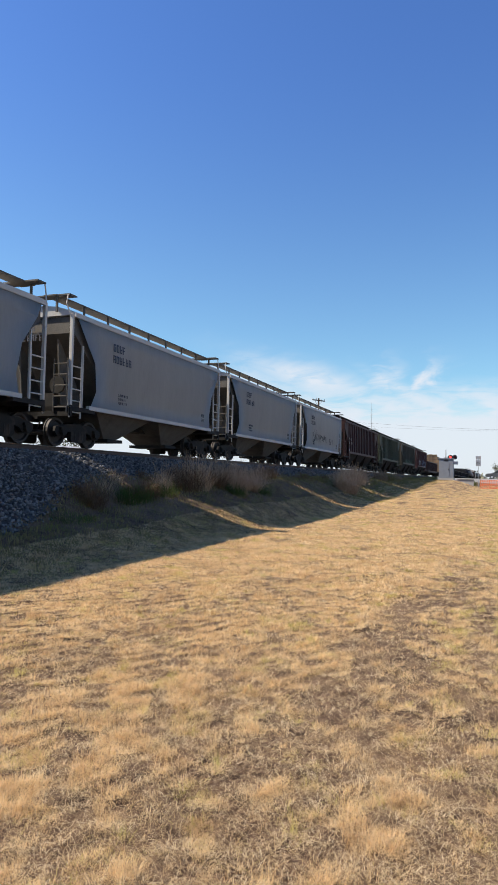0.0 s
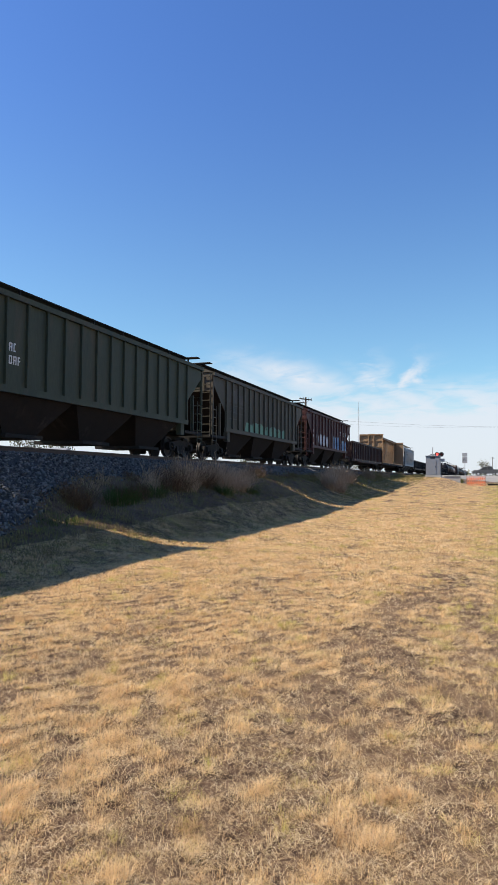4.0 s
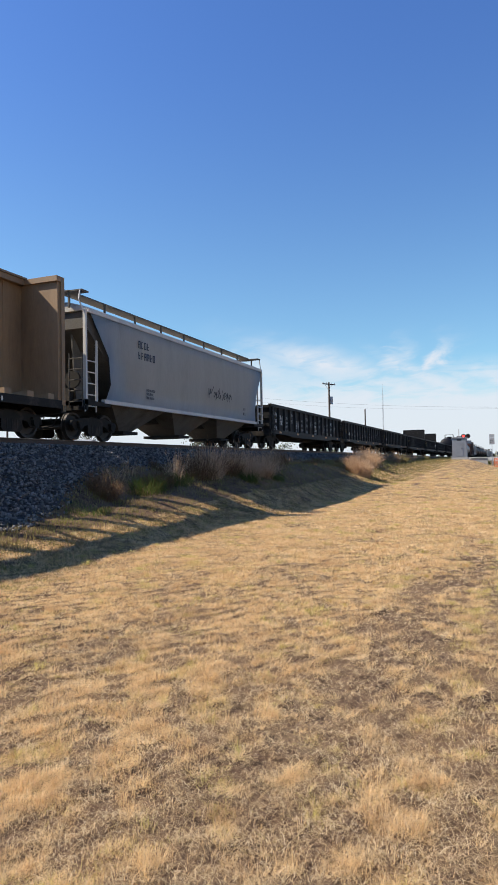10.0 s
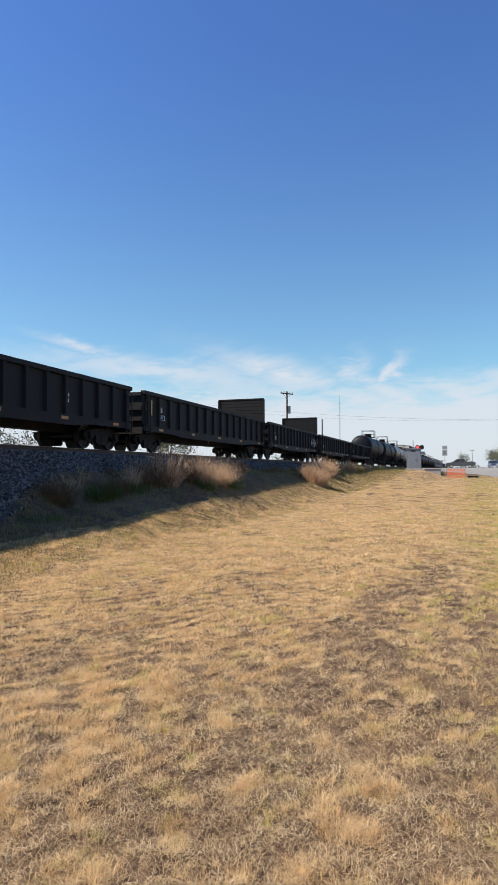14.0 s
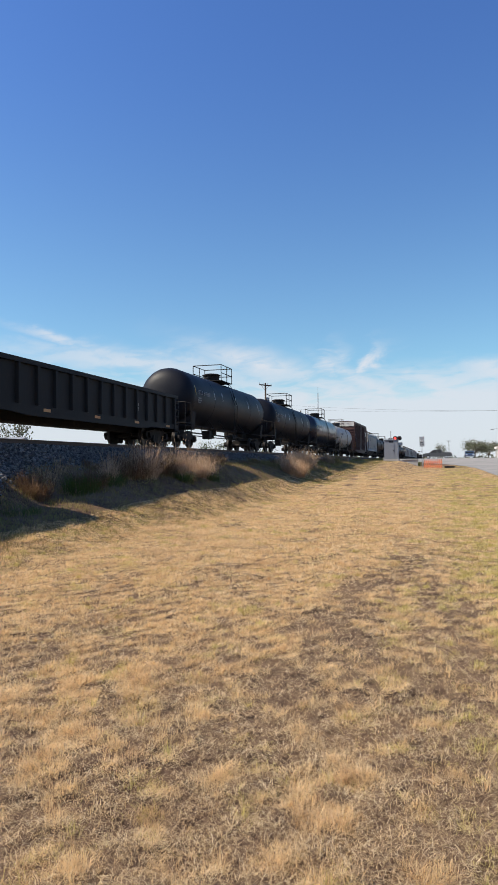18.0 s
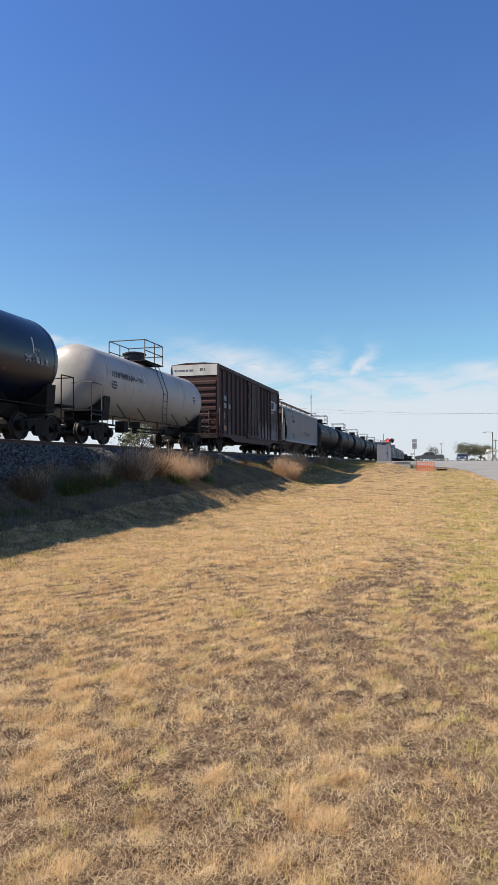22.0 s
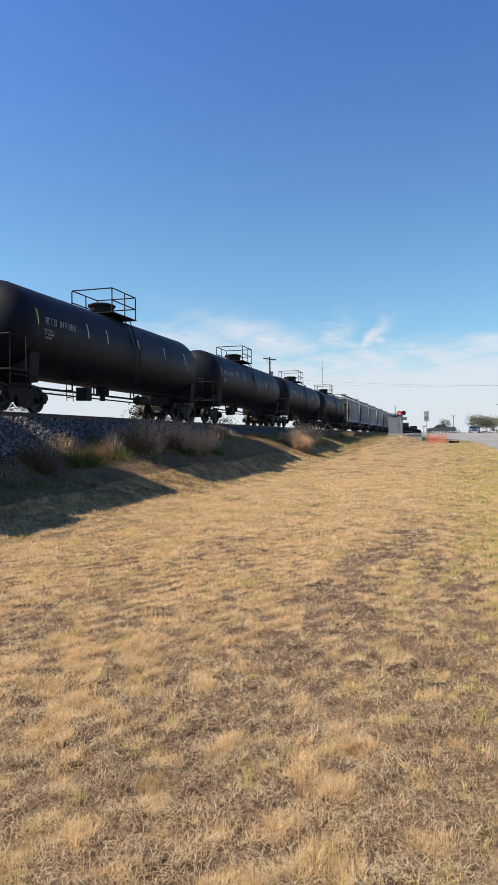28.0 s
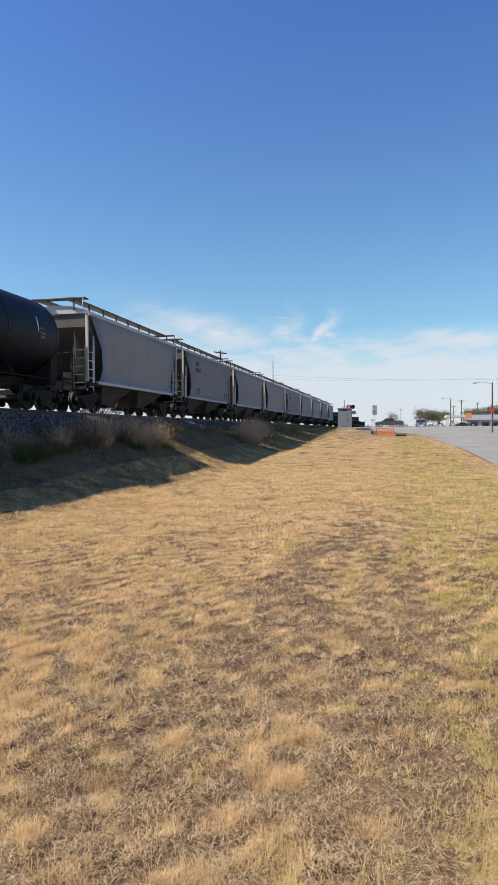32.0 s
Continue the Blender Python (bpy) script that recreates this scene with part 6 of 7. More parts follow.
# low ragged weeds along the foot of the stones
belt = random.Random(77)
for k in range(30):
    y = 16.0 + 62 * (k / 30) ** 1.3 + belt.uniform(-0.5, 0.5)
    x = float(np.interp(y, *STONE_EDGE)) + belt.uniform(0.0, 1.3)
    m = belt.choice((M_BROWNWEED, M_WEED, M_BANK, M_BROWNWEED))
    weed_clump(x, y, belt.uniform(0.25, 0.55), belt.uniform(0.25, 0.6), 130, m, "low ragged dry weeds along the foot of the ballast", 400 + k, twigs=3)
BROWN, DRY, GREENISH = "dead brown weeds in a bushy clump on the bank", "tall pale dry grass with feathery heads on the bank", "low green weeds among dry grass on the bank"
TWIGGY, FEATHER = "bare pale stalks arching over the ballast", "large feathery clump of dry reddish grass on the bank"
for k, (x, y, h, r, n, m, label, lean, twigs, comb) in enumerate((
        (-10.1, 15.0, 0.72, 0.5, 420, M_BROWNWEED, BROWN, 0.45, 5, 0), (-10.5, 16.3, 0.95, 0.25, 26, M_PLUME, TWIGGY, 0.8, 4, 0.7), (-10.8, 17.4, 0.7, 0.3, 60, M_WEED, TWIGGY, 0.6, 4, 0.4),
        (-9.75, 16.7, 0.72, 0.6, 420, M_GREENWEED, "dark green bushy weeds on the railway bank", 0.5, 4, 0), (-9.9, 17.5, 0.75, 0.6, 420, M_BROWNWEED, BROWN, 0.5, 5, 0),
        (-10.1, 19.0, 1.25, 0.35, 130, M_PLUME, DRY, 0.4, 7, 0.5), (-9.7, 18.5, 0.6, 0.5, 260, M_GREENWEED, GREENISH, 0.5, 3, 0),
        (-9.8, 20.3, 1.2, 0.6, 300, M_BROWNWEED, BROWN, 0.4, 6, 0), (-9.7, 20.9, 1.6, 0.55, 300, M_PLUME, DRY, 0.45, 8, 0.2), (-10.4, 21.6, 1.3, 0.5, 220, M_WEED, DRY, 0.4, 7, 0.2),
        (-9.7, 22.4, 1.2, 0.6, 300, M_BROWNWEED, BROWN, 0.5, 6, 0), (-9.5, 23.5, 1.6, 0.8, 620, M_PLUME, FEATHER, 0.75, 8, 0.3), (-10.4, 24.6, 1.2, 0.55, 240, M_WEED, DRY, 0.45, 6, 0.3), (-9.3, 25.0, 1.25, 0.5, 340, M_PLUME, DRY, 0.6, 7, 0.2),
        (-9.0, 22.6, 0.55, 0.4, 260, M_GREENWEED, GREENISH, 0.6, 3, 0), (-8.9, 25.4, 0.45, 0.4, 240, M_GREENWEED, GREENISH, 0.6, 3, 0),
        (-10.0, 27.8, 1.15, 0.5, 240, M_WEED, DRY, 0.4, 5, 0.3), (-10.5, 30.6, 1.0, 0.5, 240, M_BROWNWEED, BROWN, 0.5, 5, 0.2),
        (-8.4, 38.5, 1.5, 0.95, 1100, M_PLUME, "large feathery clump of dry grass on the bank", 0.4, 3, 0), (-9.6, 46.5, 1.55, 1.2, 1100, M_PLUME, FEATHER, 0.4, 3, 0), (-9.9, 50.0, 1.4, 1.0, 700, M_WEED, FEATHER, 0.4, 3, 0),
        (-9.8, 59.5, 1.25, 0.8, 400, M_WEED, DRY, 0.4, 3, 0), (-9.6, 63.0, 1.1, 0.7, 300, M_BANK, GREENISH, 0.4, 2, 0), (-10.0, 71.0, 1.0, 0.8, 300, M_WEED, DRY, 0.4, 2, 0), (-9.8, 80.0, 0.9, 0.9, 300, M_BANK, GREENISH, 0.4, 2, 0),
        (-9.4, 13.2, 0.3, 0.7, 300, M_GREENWEED, GREENISH, 0.7, 2, 0))):
    weed_clump(x, y, h, r, n, m, label, 200 + k, lean, twigs, comb, 1.0 if y < 35 else 1.8)


# ---------------------------------------------------------------- the level crossing
def at_ground(x, y):
    return float(ground_z(x, y))


# signal hut
z0 = 1.75
hut = tagged(new("signal_hut"), "grey galvanised steel signal hut on a concrete base", "hut")
hut.location = (-6.62, 94.0, z0)
part("base", boxes((-1.05, 1.05, -1.0, 1.0, -1.2, 0.25)), M_CONC, hut)
part("cabinet", boxes((-0.92, 0.92, -0.9, 0.9, 0.25, 2.82)), M_HUT, hut)
bm = bmesh.new()
prism(bm, [(-1.02, 2.82), (1.02, 2.82), (1.02, 2.88), (0.0, 2.98), (-1.02, 2.88)], "y", -1.0, 1.0)
part("roof", bm, M_HUT, hut)
hut_door = part("door", boxes((-0.45, 0.45, -0.93, -0.902, 0.4, 2.4)), M_HUT, hut)
part("handle", boxes((0.3, 0.36, -0.97, -0.932, 1.3, 1.5)), M_BLACK, hut_door)
part("vent", boxes((-0.3, 0.3, -0.92, -0.902, 2.5, 2.68)), M_BLACK, hut)
part("junction_box", boxes((0.922, 1.5, -0.5, 0.1, 2.1, 2.5)), M_SIGNBACK, hut)

# flashing signal
sg = tagged(new("crossing_signal"), "level crossing signal with paired red lamps on a mast", "signal")
sg.location = (-6.35, 95.5, z0 - 0.2)
part("mast", rod(bmesh.new(), (-0.45, 0, -1.0), (-0.45, 0, 4.35), 0.06, 8), M_SIGNBACK, sg)
part("cross_arm", rods([[(-0.75, 0, 3.35), (0.75, 0, 3.35)]], 0.04, 6), M_BLACK, sg)
for x, m in ((0.15, M_REDLAMP), (0.72, M_DARKLENS)):
    bm = bmesh.new()
    lathe(bm, [(-0.06, 0.30), (-0.04, 0.32), (0.0, 0.32), (0.0, 0.02)], "y", 18)
    disc = part("lamp_background", bm, M_BLACK, sg)
    disc.location = (x, 0, 3.35)
    bm = bmesh.new()
    lathe(bm, [(-0.12, 0.02), (-0.11, 0.1), (-0.08, 0.15), (-0.06, 0.155)], "y", 16)
    part("lens", bm, m, disc)
    bm = bmesh.new()
    for k in range(9):
        a0, a1 = math.pi * k / 9, math.pi * (k + 1) / 9
        vs = [(0.17 * math.cos(a0), -0.06, 0.17 * math.sin(a0)), (0.17 * math.cos(a1), -0.06, 0.17 * math.sin(a1)), (0.17 * math.cos(a1), -0.32, 0.17 * math.sin(a1)), (0.17 * math.cos(a0), -0.32, 0.17 * math.sin(a0))]
        bm.faces.new([bm.verts.new(v) for v in vs])
    part("visor", bm, M_BLACK, disc)

# sign seen from behind
sgn = tagged(new("road_sign"), "bare metal road sign seen on a thin post", "sign")
sgn.location = (-2.42, 90.0, at_ground(-2.4, 90))
part("post", boxes((-0.03, 0.03, -0.03, 0.03, -0.3, 4.0)), M_SIGNBACK, sgn)
part("panel", boxes((-0.31, 0.31, -0.05, -0.032, 2.75, 3.55)), M_SIGNBACK, sgn)
part("plate", boxes((-0.31, 0.31, -0.05, -0.032, 3.6, 4.05)), M_SIGNBACK, sgn)
lettering(sgn, -0.22, -0.05, 3.2, (3, 4), 0.14, M_WIRE, facing=0, name="mark")

# orange barrier netting by a pit
bar = tagged(new("safety_barrier"), "orange plastic barrier netting round a small pit", "barrier")
bar.location = (-1.05, 87.0, at_ground(-1.0, 87) - 0.05)
for k in range(7):
    z = 0.08 + k * 0.165
    part("net_band", boxes((-1.05, 1.05, -0.012, 0.012, z, z + 0.06)), M_NET, bar)
for k in range(9):
    x = -1.05 + k * 2.1 / 8
    part("net_upright", boxes((x - 0.035, x + 0.035, -0.02, -0.013, 0.05, 1.17)), M_NET, bar)
for x in (-1.08, 1.08):
    part("stake", rod(bmesh.new(), (x, 0, -0.2), (x, 0, 1.25), 0.025, 6), M_RUST, bar)
part("side_net", boxes((1.09, 1.11, 0.0, 1.6, 0.08, 1.1)), M_NET, bar)
pit = tagged(part("utility_box", boxes((0.35, 1.6, 88.0, 89.0, 0.45, 0.98)), M_FRAME), "dark utility box beside the orange barrier", "box")
wallc = tagged(new("culvert_headwall"), "weathered concrete culvert headwall at the bank's end", "wall")
part("wall", boxes((-5.0, -3.0, 90.5, 90.9, 0.3, 1.85)), M_CONC, wallc)
part("wing", boxes((-5.3, -4.95, 90.9, 93.0, 0.3, 1.8)), M_CONC, wallc)
part("cap", boxes((-5.1, -2.9, 90.4, 91.0, 1.852, 1.95)), M_CONC, wallc)
bush = weed_clump(-3.3, 92.0, 1.1, 0.9, 500, M_GREENWEED, "dark weeds behind the culvert wall", 260)


# ---------------------------------------------------------------- vehicles
def wheel_of(car, x, y, r=0.38):
    bm = bmesh.new()
    lathe(bm, [(x - 0.12, r - 0.04), (x - 0.1, r), (x + 0.1, r), (x + 0.12, r - 0.04)], "x", 18)
    ty = part("wheel", bm, M_TYRE, car)
    bm = bmesh.new()
    s = 1 if x > 0 else -1
    lathe(bm, [(x + s * 0.08, 0.24), (x + s * 0.125, 0.22), (x + s * 0.13, 0.02)], "x", 14)
    part("rim", bm, M_GALV, ty)
    for o in (ty,):
        o.location = (0, y, r)
    return ty


def vehicle(name, label, category, mat, outline, half_width, wheels, windows, lamps):
    """A car from its side outline (along y, z), with glass, wheels, lamps and bumpers."""
    car = tagged(new(name), label, category)
    bm = bmesh.new()
    prism(bm, outline, "x", -half_width, half_width)
    bmesh.ops.bevel(bm, geom=[e for e in bm.edges], offset=0.05, segments=2, affect="EDGES")
    part("body", bm, mat, car)
    for poly in windows:
        bm = bmesh.new()
        prism(bm, poly, "x", -half_width - 0.006, half_width + 0.006)
        part("side_window", bm, M_GLASSDARK, car)
    for y in wheels:
        for x in (-half_width + 0.1, half_width - 0.1):
            wheel_of(car, x, y)
    front, back = min(p[0] for p in outline), max(p[0] for p in outline)
    for x in (-half_width + 0.25, half_width - 0.25):
        part("headlight", boxes((x - 0.17, x + 0.17, front - 0.01, front + 0.08, 0.78, 0.98)), M_WHITECAR, car)
        part("tail_light", boxes((x - 0.1, x + 0.1, back - 0.08, back + 0.01, 0.8, 1.15)), M_SIGNRED, car)
    part("bumper", boxes((-half_width + 0.05, half_width - 0.05, front - 0.09, front + 0.05, 0.4, 0.62)), M_GALV, car)
    part("bumper", boxes((-half_width + 0.05, half_width - 0.05, back - 0.05, back + 0.09, 0.45, 0.65)), M_GALV, car)
    return car


PICKUP = [(-2.85, 0.42), (-2.9, 0.75), (-2.8, 1.05), (-1.55, 1.16), (-0.75, 1.82), (0.75, 1.88), (1.05, 1.25), (2.75, 1.25), (2.85, 0.8), (2.8, 0.45)]
pickup = vehicle("pickup_truck", "dark grey crew-cab pickup truck waiting at the level crossing", "pickup", M_SILVER, PICKUP, 0.97, (-1.75, 1.75),
                 [[(-1.25, 1.2), (-0.68, 1.7), (-0.1, 1.75), (-0.1, 1.2)], [(0.0, 1.2), (0.0, 1.75), (0.62, 1.77), (0.82, 1.22)]], 1)
SUV = [(-2.3, 0.4), (-2.35, 0.8), (-2.25, 1.0), (-1.25, 1.1), (-0.55, 1.68), (1.7, 1.7), (2.2, 1.1), (2.25, 0.5)]
blue_van = vehicle("suv", "dark blue sport utility vehicle facing the camera on the street", "car", M_NAVY, SUV, 0.92, (-1.4, 1.4),
                   [[(-0.95, 1.12), (-0.48, 1.58), (0.4, 1.6), (0.4, 1.12)], [(0.5, 1.12), (0.5, 1.6), (1.6, 1.58), (1.95, 1.14)]], 1)
part("windscreen", boxes((-0.75, 0.75, -1.12, -0.72, 1.14, 1.5)), M_GLASSDARK, blue_van)
blue_van.matrix_basis = pose(5.75, 150, 2.06, 0, 0, 0)
SEDAN = [(-2.3, 0.35), (-2.35, 0.7), (-1.1, 0.95), (-0.4, 1.42), (0.9, 1.42), (1.6, 1.0), (2.3, 0.95), (2.3, 0.4)]
sedan = vehicle("sedan", "black sedan parked by the filling station", "car", M_DARKCAR, SEDAN, 0.88, (-1.4, 1.4), [[(-0.75, 1.0), (-0.35, 1.34), (0.2, 1.35), (0.2, 1.0)], [(0.3, 1.0), (0.3, 1.35), (0.85, 1.34), (1.3, 1.0)]], 1)
sedan.matrix_basis = pose(30.0, 190, 2.0, 0, 0, 90)
parked = copy_thing(sedan, pose(19.5, 196, 2.0, 0, 0, 75))
parked["label"] = "dark sedan at the filling station pumps"


# ---------------------------------------------------------------- street furniture
def street_lamp(x, y, z, height, arm):
    lamp = tagged(new("street_lamp"), "tall dark pole with a curved arm and street lamp head", "street lamp", "street lamps")
    lamp.location = (x, y, z)
    part("pole", rod(bmesh.new(), (0, 0, -0.5), (0, 0, height), 0.13, 10, 0.09), M_POLE, lamp)
    pts = [(0, 0, height - 0.25), (-0.4 * arm, 0, height + 0.05), (-0.8 * arm, 0, height + 0.1), (-arm, 0, height - 0.02)]
    part("arm", rods([pts], 0.04, 6), M_SIGNBACK, lamp)
    part("lamp_head", boxes((-arm - 0.55, -arm + 0.05, -0.12, 0.12, height - 0.12, height + 0.04)), M_SIGNBACK, lamp)
    return lamp


street_lamp(13.75, 100, 0.9, 7.3, 2.1)
street_lamp(12.1, 150, 1.9, 6.4, 1.4)


def utility_pole(x, y, z, height, arms=1, turn=0.0, can=True):
    pole = tagged(new("utility_pole"), "weathered wooden utility pole with cross-arm and transformer" if can else "weathered wooden utility pole", "pole", "utility poles")
    pole.matrix_basis = pose(x, y, z, 0, 0, turn)
    part("pole", rod(bmesh.new(), (0, 0, -1), (0, 0, height), 0.17, 10, 0.11), M_POLE, pole)
    for k in range(arms):
        zz = height - 0.35 - 0.9 * k
        arm = part("cross_arm", boxes((-1.2, 1.2, -0.06, 0.06, zz, zz + 0.13)), M_POLE, pole)
        for x2 in (-1.1, -0.45, 0.45, 1.1):
            part("insulator", rod(bmesh.new(), (x2, 0, zz + 0.13), (x2, 0, zz + 0.34), 0.05, 8, 0.035), M_SIGNBACK, arm)
        part("brace", rods([[(-0.7, 0.05, zz), (0, 0.12, zz - 0.6)], [(0.7, 0.05, zz), (0, 0.12, zz - 0.6)]], 0.02, 5), M_RUST, arm)
    if can:
        part("transformer", rod(bmesh.new(), (0.35, 0, height - 2.9), (0.35, 0, height - 1.9), 0.25, 14), M_SIGNBACK, pole)
    return pole


utility_pole(-22.2, 85, 1.1, 11.1, 1, 62)
utility_pole(-24.7, 120, 1.1, 10.1, 0, 0, can=False)
utility_pole(3.5, 330, 2.0, 9.5, 1, 20, can=False)
utility_pole(20.5, 215, 2.0, 8.6, 1, 10, can=False)
utility_pole(24.5, 290, 2.0, 9.4, 1, 10, can=False)
utility_pole(30.5, 260, 2.0, 9.4, 1, 60, can=False)
for yy in (26.0, 60.0):
    utility_pole(-62, yy + 10, 1.1, 9.0, 1, 80, can=False)
mast = tagged(new("radio_mast"), "thin grey lattice radio mast far behind the track", "mast")
mast.location = (-41.1, 230, 1.1)
for x, y in ((-0.16, -0.1), (0.16, -0.1), (0, 0.18)):
    part("leg", rods([[(x, y, 0), (x, y, 25.0)]], 0.035, 5), M_SIGNBACK, mast)
for k in range(24):
    z = 0.6 + k
    part("brace", rods([[(-0.16, -0.1, z), (0.16, -0.1, z + 0.9), (0, 0.18, z + 0.5), (-0.16, -0.1, z)]], 0.02, 4), M_SIGNBACK, mast)
part("antenna", rods([[(0, 0, 24.5), (0, 0, 27.2)]], 0.03, 5), M_SIGNBACK, mast)


def cable(points, sag, r=0.018):
    lines = []
    for p, q in zip(points, points[1:]):
        p, q = Vector(p), Vector(q)
        lines.append([p.lerp(q, k / 10) - Vector((0, 0, sag * 4 * (k / 10) * (1 - k / 10))) for k in range(11)])
    return tagged(part("overhead_cable", rods(lines, r, 4), M_WIRE), "dark overhead cable slung across the sky", "cable", "overhead cables")


cable([(-41, 104, 12.9), (14, 100, 8.6), (60, 98, 9.0)], 0.9, 0.012)
cable([(-41, 105, 12.3), (14, 101, 8.9), (60, 98, 9.4)], 1.1, 0.008)
for h in (9.7, 9.3):
    cable([(-62, 10, h), (-62, 36, h), (-62, 70, h), (-62, 110, h)], 0.5, 0.02)

# stop sign and warning signs by the street
def sign_on_post(x, y, z, height, shape, mat, label):
    s = tagged(new("road_sign"), label, "sign")
    s.location = (x, y, z)
    part("post", boxes((-0.035, 0.035, -0.035, 0.035, -0.3, height + 0.2)), M_SIGNBACK, s)
    bm = bmesh.new()
    n, r, turn = {"octagon": (8, 0.32, math.pi / 8), "square": (4, 0.55, math.pi / 4), "diamond": (4, 0.55, 0)}[shape]
    prism(bm, [(r * math.cos(turn + k * math.tau / n), height + r * math.sin(turn + k * math.tau / n)) for k in range(n)], "y", -0.06, -0.036)
    part("panel", bm, mat, s)
    return s


stop = sign_on_post(13.3, 97.5, 0.9, 3.25, "octagon", M_SIGNRED, "red stop sign on a metal post beside the street")
sign_on_post(10.9, 103, 1.0, 2.6, "square", M_NET, "orange square work sign on a post")
sign_on_post(14.6, 96, 0.9, 3.0, "diamond", M_YELLOW, "yellow diamond warning sign on a post")


# ---------------------------------------------------------------- buildings and trees
st = tagged(new("filling_station"), "filling station with a flat white canopy and a low grey shop", "building")
st.location = (17.6, 200, 2.0)
part("canopy", boxes((-2.9, 2.9, -4, 4, 3.0, 3.6)), M_STUCCO, st)
for x in (-2.5, 2.5):
    for y in (-3.4, 3.4):
        part("column", boxes((x - 0.14, x + 0.14, y - 0.14, y + 0.14, -0.3, 3.0)), M_STUCCO, st)
for x in (-1.0, 1.2):
    part("pump", boxes((x - 0.3, x + 0.3, -0.3, 0.3, -0.2, 1.55)), M_WHITECAR, st)
part("wall", boxes((3.4, 22.0, 6.0, 16.0, -0.5, 2.3)), M_STUCCO, st)
bm = bmesh.new()
prism(bm, [(5.4, 2.3), (16.6, 2.3), (11.0, 3.9)], "x", 3.0, 22.4)
part("roof", bm, M_ROOF, st)
for k in range(5):
    w = part("window", boxes((4.6 + 3.2 * k, 6.6 + 3.2 * k, 5.93, 5.998, 0.2, 1.7)), M_GLASSDARK, st)
    part("window_frame", boxes((4.5 + 3.2 * k, 6.7 + 3.2 * k, 5.95, 5.996, 1.702, 1.8)), M_STUCCO, w)


def far_house(x, y, z, w, d, h, turn, label, mat=M_STUCCO):
    house = tagged(new("house"), label, "house", "houses behind the track")
    house.matrix_basis = pose(x, y, z, 0, 0, turn)
    part("wall", boxes((-w / 2, w / 2, -d / 2, d / 2, -0.5, h)), mat, house)
    bm = bmesh.new()
    prism(bm, [(-d / 2 - 0.4, h), (d / 2 + 0.4, h), (0, h + d * 0.16)], "x", -w / 2 - 0.4, w / 2 + 0.4)
    part("roof", bm, M_ROOF, house)
    for k in (-0.3, 0.05, 0.3):
        win = part("window", boxes((k * w - 0.5, k * w + 0.5, -d / 2 - 0.03, -d / 2 - 0.002, 0.9, 2.0)), M_GLASSDARK, house)
        part("sill", boxes((k * w - 0.6, k * w + 0.6, -d / 2 - 0.1, -d / 2 - 0.032, 0.82, 0.898)), M_STUCCO, win)
    return house


far_house(-60, 78, 1.1, 10, 7, 3.3, 12, "long grey building with a metal roof behind the track")
far_house(-88, 84, 1.1, 20, 12, 2.6, 4, "long metal-roofed shed behind the track")
far_house(-70, 118, 1.1, 14, 9, 2.6, 30, "low white house behind the track", M_WHITECAR)
far_house(-52, 150, 1.1, 13, 8, 2.4, 20, "small pale house behind the track")


def leaves(name, centres, size, mat, seed, parent=None, label=""):
    g = np.random.default_rng(seed)
    n = len(centres)
    u = g.normal(size=(n, 3))
    u /= np.linalg.norm(u, axis=1, keepdims=True)
    w = np.cross(u, g.normal(size=(n, 3)))
    w /= np.linalg.norm(w, axis=1, keepdims=True)
    s = g.uniform(0.5, 1.0, (n, 1)) * size
    v = np.stack([centres - u * s, centres + w * s * 0.45, centres + u * s, centres - w * s * 0.45], 1).reshape(-1, 3)
    me = bpy.data.meshes.new(name)
    me.vertices.add(4 * n), me.loops.add(4 * n), me.polygons.add(n)
    me.vertices.foreach_set("co", v.astype(np.float32).ravel())
    me.loops.foreach_set("vertex_index", np.arange(4 * n, dtype=np.int32))
    me.polygons.foreach_set("loop_start", np.arange(0, 4 * n, 4, dtype=np.int32))
    me.update(calc_edges=True)
    me.materials.append(mat)
    ob = new(name, me)
    ob.parent = parent
    if label:
        ob["label"] = label
    return ob


def tree(x, y, z, height, width, seed, mat=M_LEAF, n=3600, label="round dusty green tree", bare=False):
    g = np.random.default_rng(seed)
    t = tagged(new("tree"), label, "tree", "trees")
    t.location = (x, y, z)
    bm = rod(bmesh.new(), (0, 0, -0.4), (0.1, 0.05, height * 0.45), 0.05 * height ** 0.8, 8, 0.03 * height ** 0.8)
    lumps = []
    for k in range(9):
        a = k * 2.4
        tip = Vector((width * 0.42 * math.cos(a) * g.uniform(0.5, 1), width * 0.42 * math.sin(a) * g.uniform(0.5, 1), height * g.uniform(0.5, 0.95)))
        rod(bm, (0.05, 0.02, height * g.uniform(0.25, 0.45)), tip, 0.03 * height ** 0.7, 5, 0.008)
        lumps.append(np.array(tip))
        if bare:
            for _ in range(6):
                q = tip + Vector(g.normal(0, 0.14 * height, 3))
                rod(bm, tip * 0.75 + Vector((0, 0, height * 0.1)), q, 0.02, 4, 0.006)
    part("trunk", bm, M_BARK, t)
    lumps = np.array(lumps)
    pick = lumps[g.integers(0, len(lumps), n)]
    c = pick + g.normal(0, 1, (n, 3)) * np.array([width * 0.12, width * 0.12, height * 0.1])
    leaves("crown", c, 0.03 * height + 0.08, mat, seed, t)
    return t


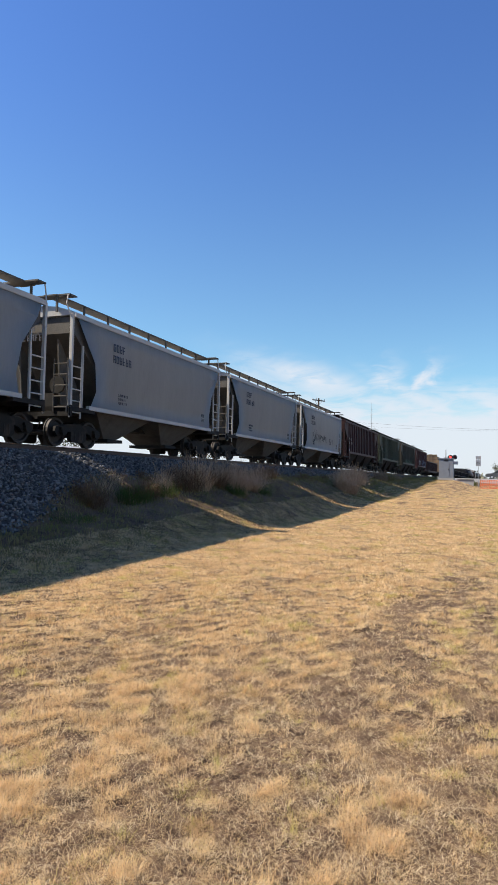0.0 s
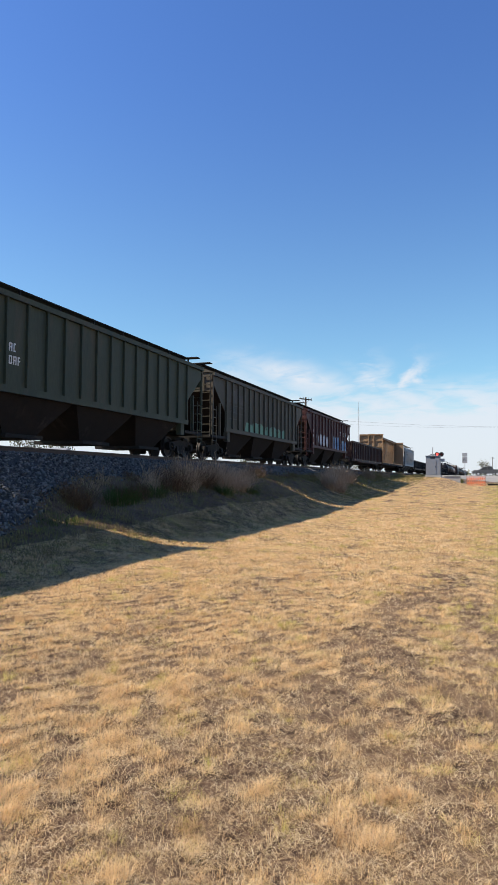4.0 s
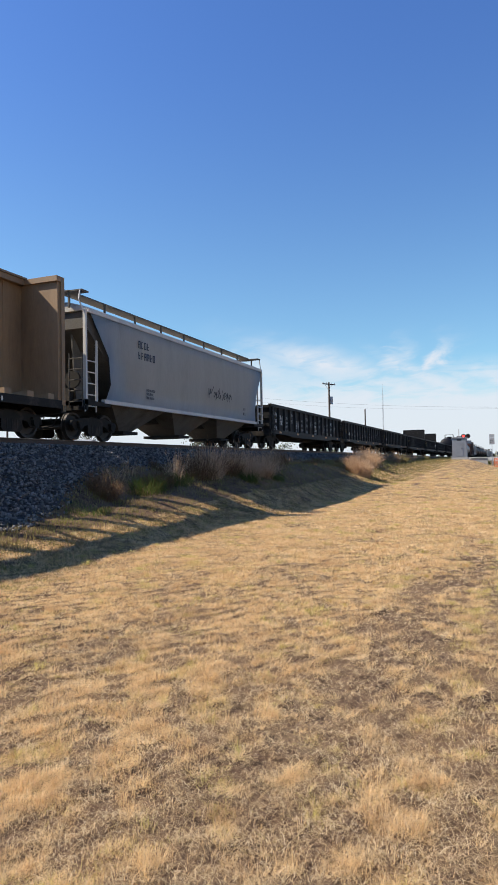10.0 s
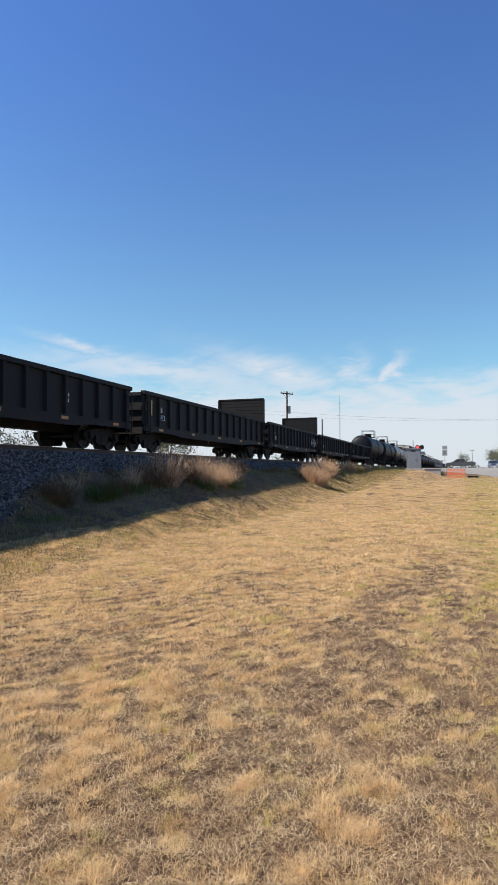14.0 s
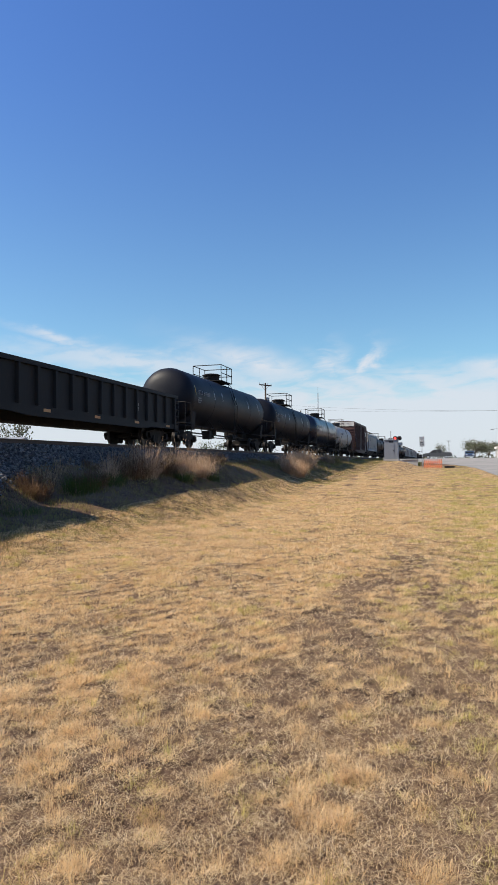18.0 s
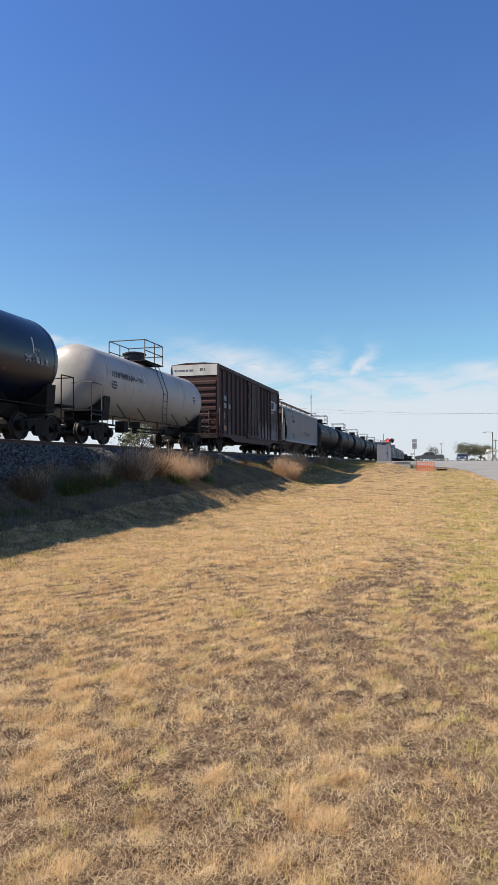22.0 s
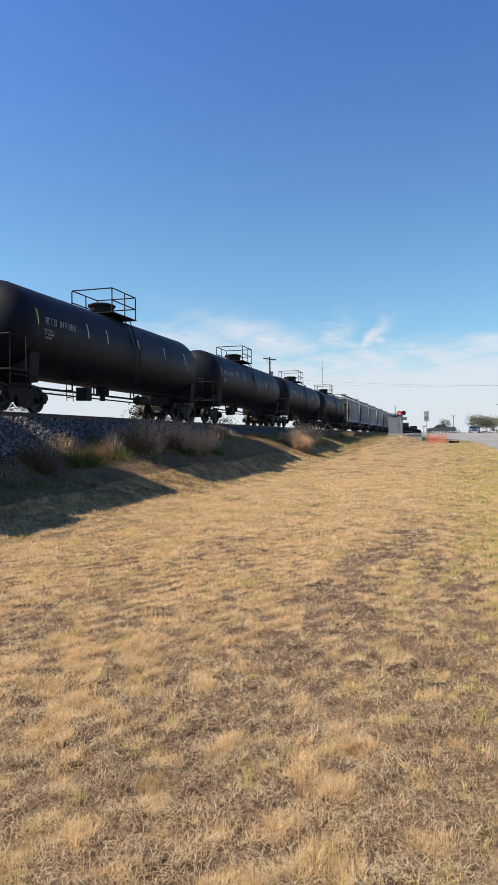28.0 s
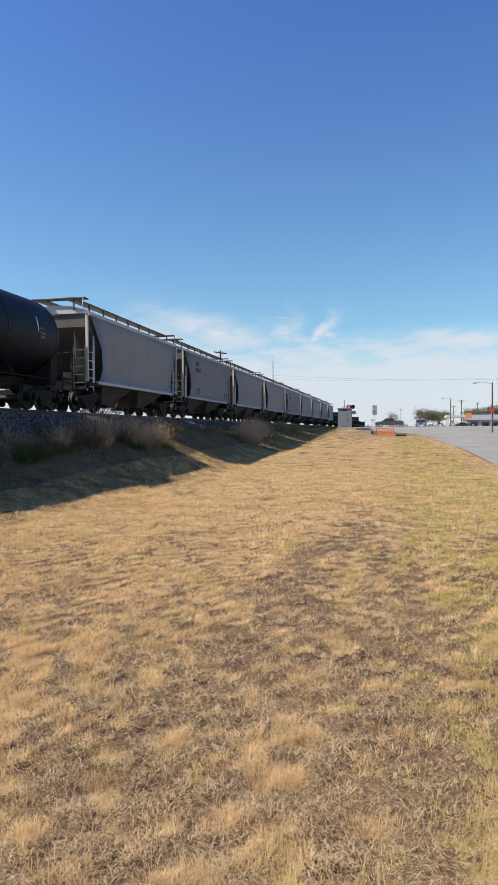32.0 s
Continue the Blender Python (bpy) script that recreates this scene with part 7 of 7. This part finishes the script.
tree(10.8, 235, 2.0, 6.3, 9.0, 1, M_LEAFFAR, label="round grey-green tree beside the street")
tree(16.0, 250, 2.0, 5.6, 8.5, 2, M_LEAFFAR)
tree(27.0, 245, 2.0, 6.5, 7.0, 3, M_LEAFFAR)
tree(34.0, 255, 2.0, 7.2, 8.0, 4, M_LEAFFAR)
tree(42.0, 240, 2.0, 6.6, 7.0, 5, M_LEAFFAR)
tree(-0.2, 175, 2.0, 3.6, 3.2, 6, M_LEAFFAR, 500, "small thin-leaved tree behind the pickup", True)
tree(-66, 92, 1.1, 7.4, 5.5, 7, M_LEAFFAR, 700, "half-bare tree behind the track", True)
tree(-77, 98, 1.1, 8.2, 6.0, 8, M_LEAFFAR, 700, "half-bare tree behind the track", True)
tree(-47, 102, 1.1, 7.4, 7.5, 9, M_LEAFFAR, 2600, "low green tree behind the track")
tree(-38, 108, 1.1, 4.0, 5.5, 10, M_LEAF, 900, "low green tree behind the track")
tree(-40, 150, 1.1, 4.5, 6.0, 11, M_LEAF, 800, "low green tree behind the track")
tree(-30, 168, 1.1, 4.2, 6.0, 12, M_LEAFFAR, 700, "low grey-green tree behind the track")
g = np.random.default_rng(77)
n = 14000
a = g.uniform(-1.2, 1.0, n)
d = g.uniform(420, 900, n)
c = np.stack([d * np.sin(a), d * np.cos(a), 1.2 + np.abs(g.normal(0, 1, n)) * (2.2 + 1.6 * np.sin(9 * a) * np.sin(23 * a))], 1)
tagged(leaves("far_woods", c, 1.8, M_LEAFFAR, 78), "low belt of far woods along the horizon", "woods", kind="stuff")
g = np.random.default_rng(79)
n = 2600
c = np.stack([g.uniform(-34, -19, n), g.uniform(20, 190, n), 1.15 + np.abs(g.normal(0, 0.28, n))], 1)
tagged(leaves("field_scrub", c, 0.28, M_LEAFFAR, 80), "low scrub in the field behind the track", "scrub", kind="stuff")


# ---------------------------------------------------------------- what moves
def motions():
    """The train rolls past at an even speed, its wheels turning while they are near; the pickup creeps up to the crossing."""
    for car in TRAIN:
        x, y, z = car.location
        walk(car, [(0.0, pose(x, y, z)), (32.0, pose(x, y - SPEED * 32.0, z))])
    for w in WHEELSETS:
        x, y, z = w.location
        along = w.parent.parent.location.y + SPEED * 32.0 + w.parent.location.y + y
        first, last = max(0.0, (along - 75.0) / SPEED), min(32.0, (along - 4.0) / SPEED)
        rows = [(0.0, pose(x, y, z))]
        a, b = frame(first), frame(last)
        if b > a:
            for f in range(max(a, 2), min(b, frame(32.0) - 1) + 1):
                rows.append(((f - 1) / FPS, pose(x, y, z, -math.degrees(SPEED * ((f - 1) / FPS - first) / 0.457) % 360)))
        rows.append((32.0, rows[-1][1]))
        walk(w, rows)
    walk(pickup, [(t, pose(x, 140.5, 2.14, 0, 0, -90)) for t, x in ((0.0, 0.55), (6.0, 0.55), (9.0, 0.2), (11.5, -0.5), (13.0, -0.75), (20.0, -0.8), (32.0, -0.8))])


motions()
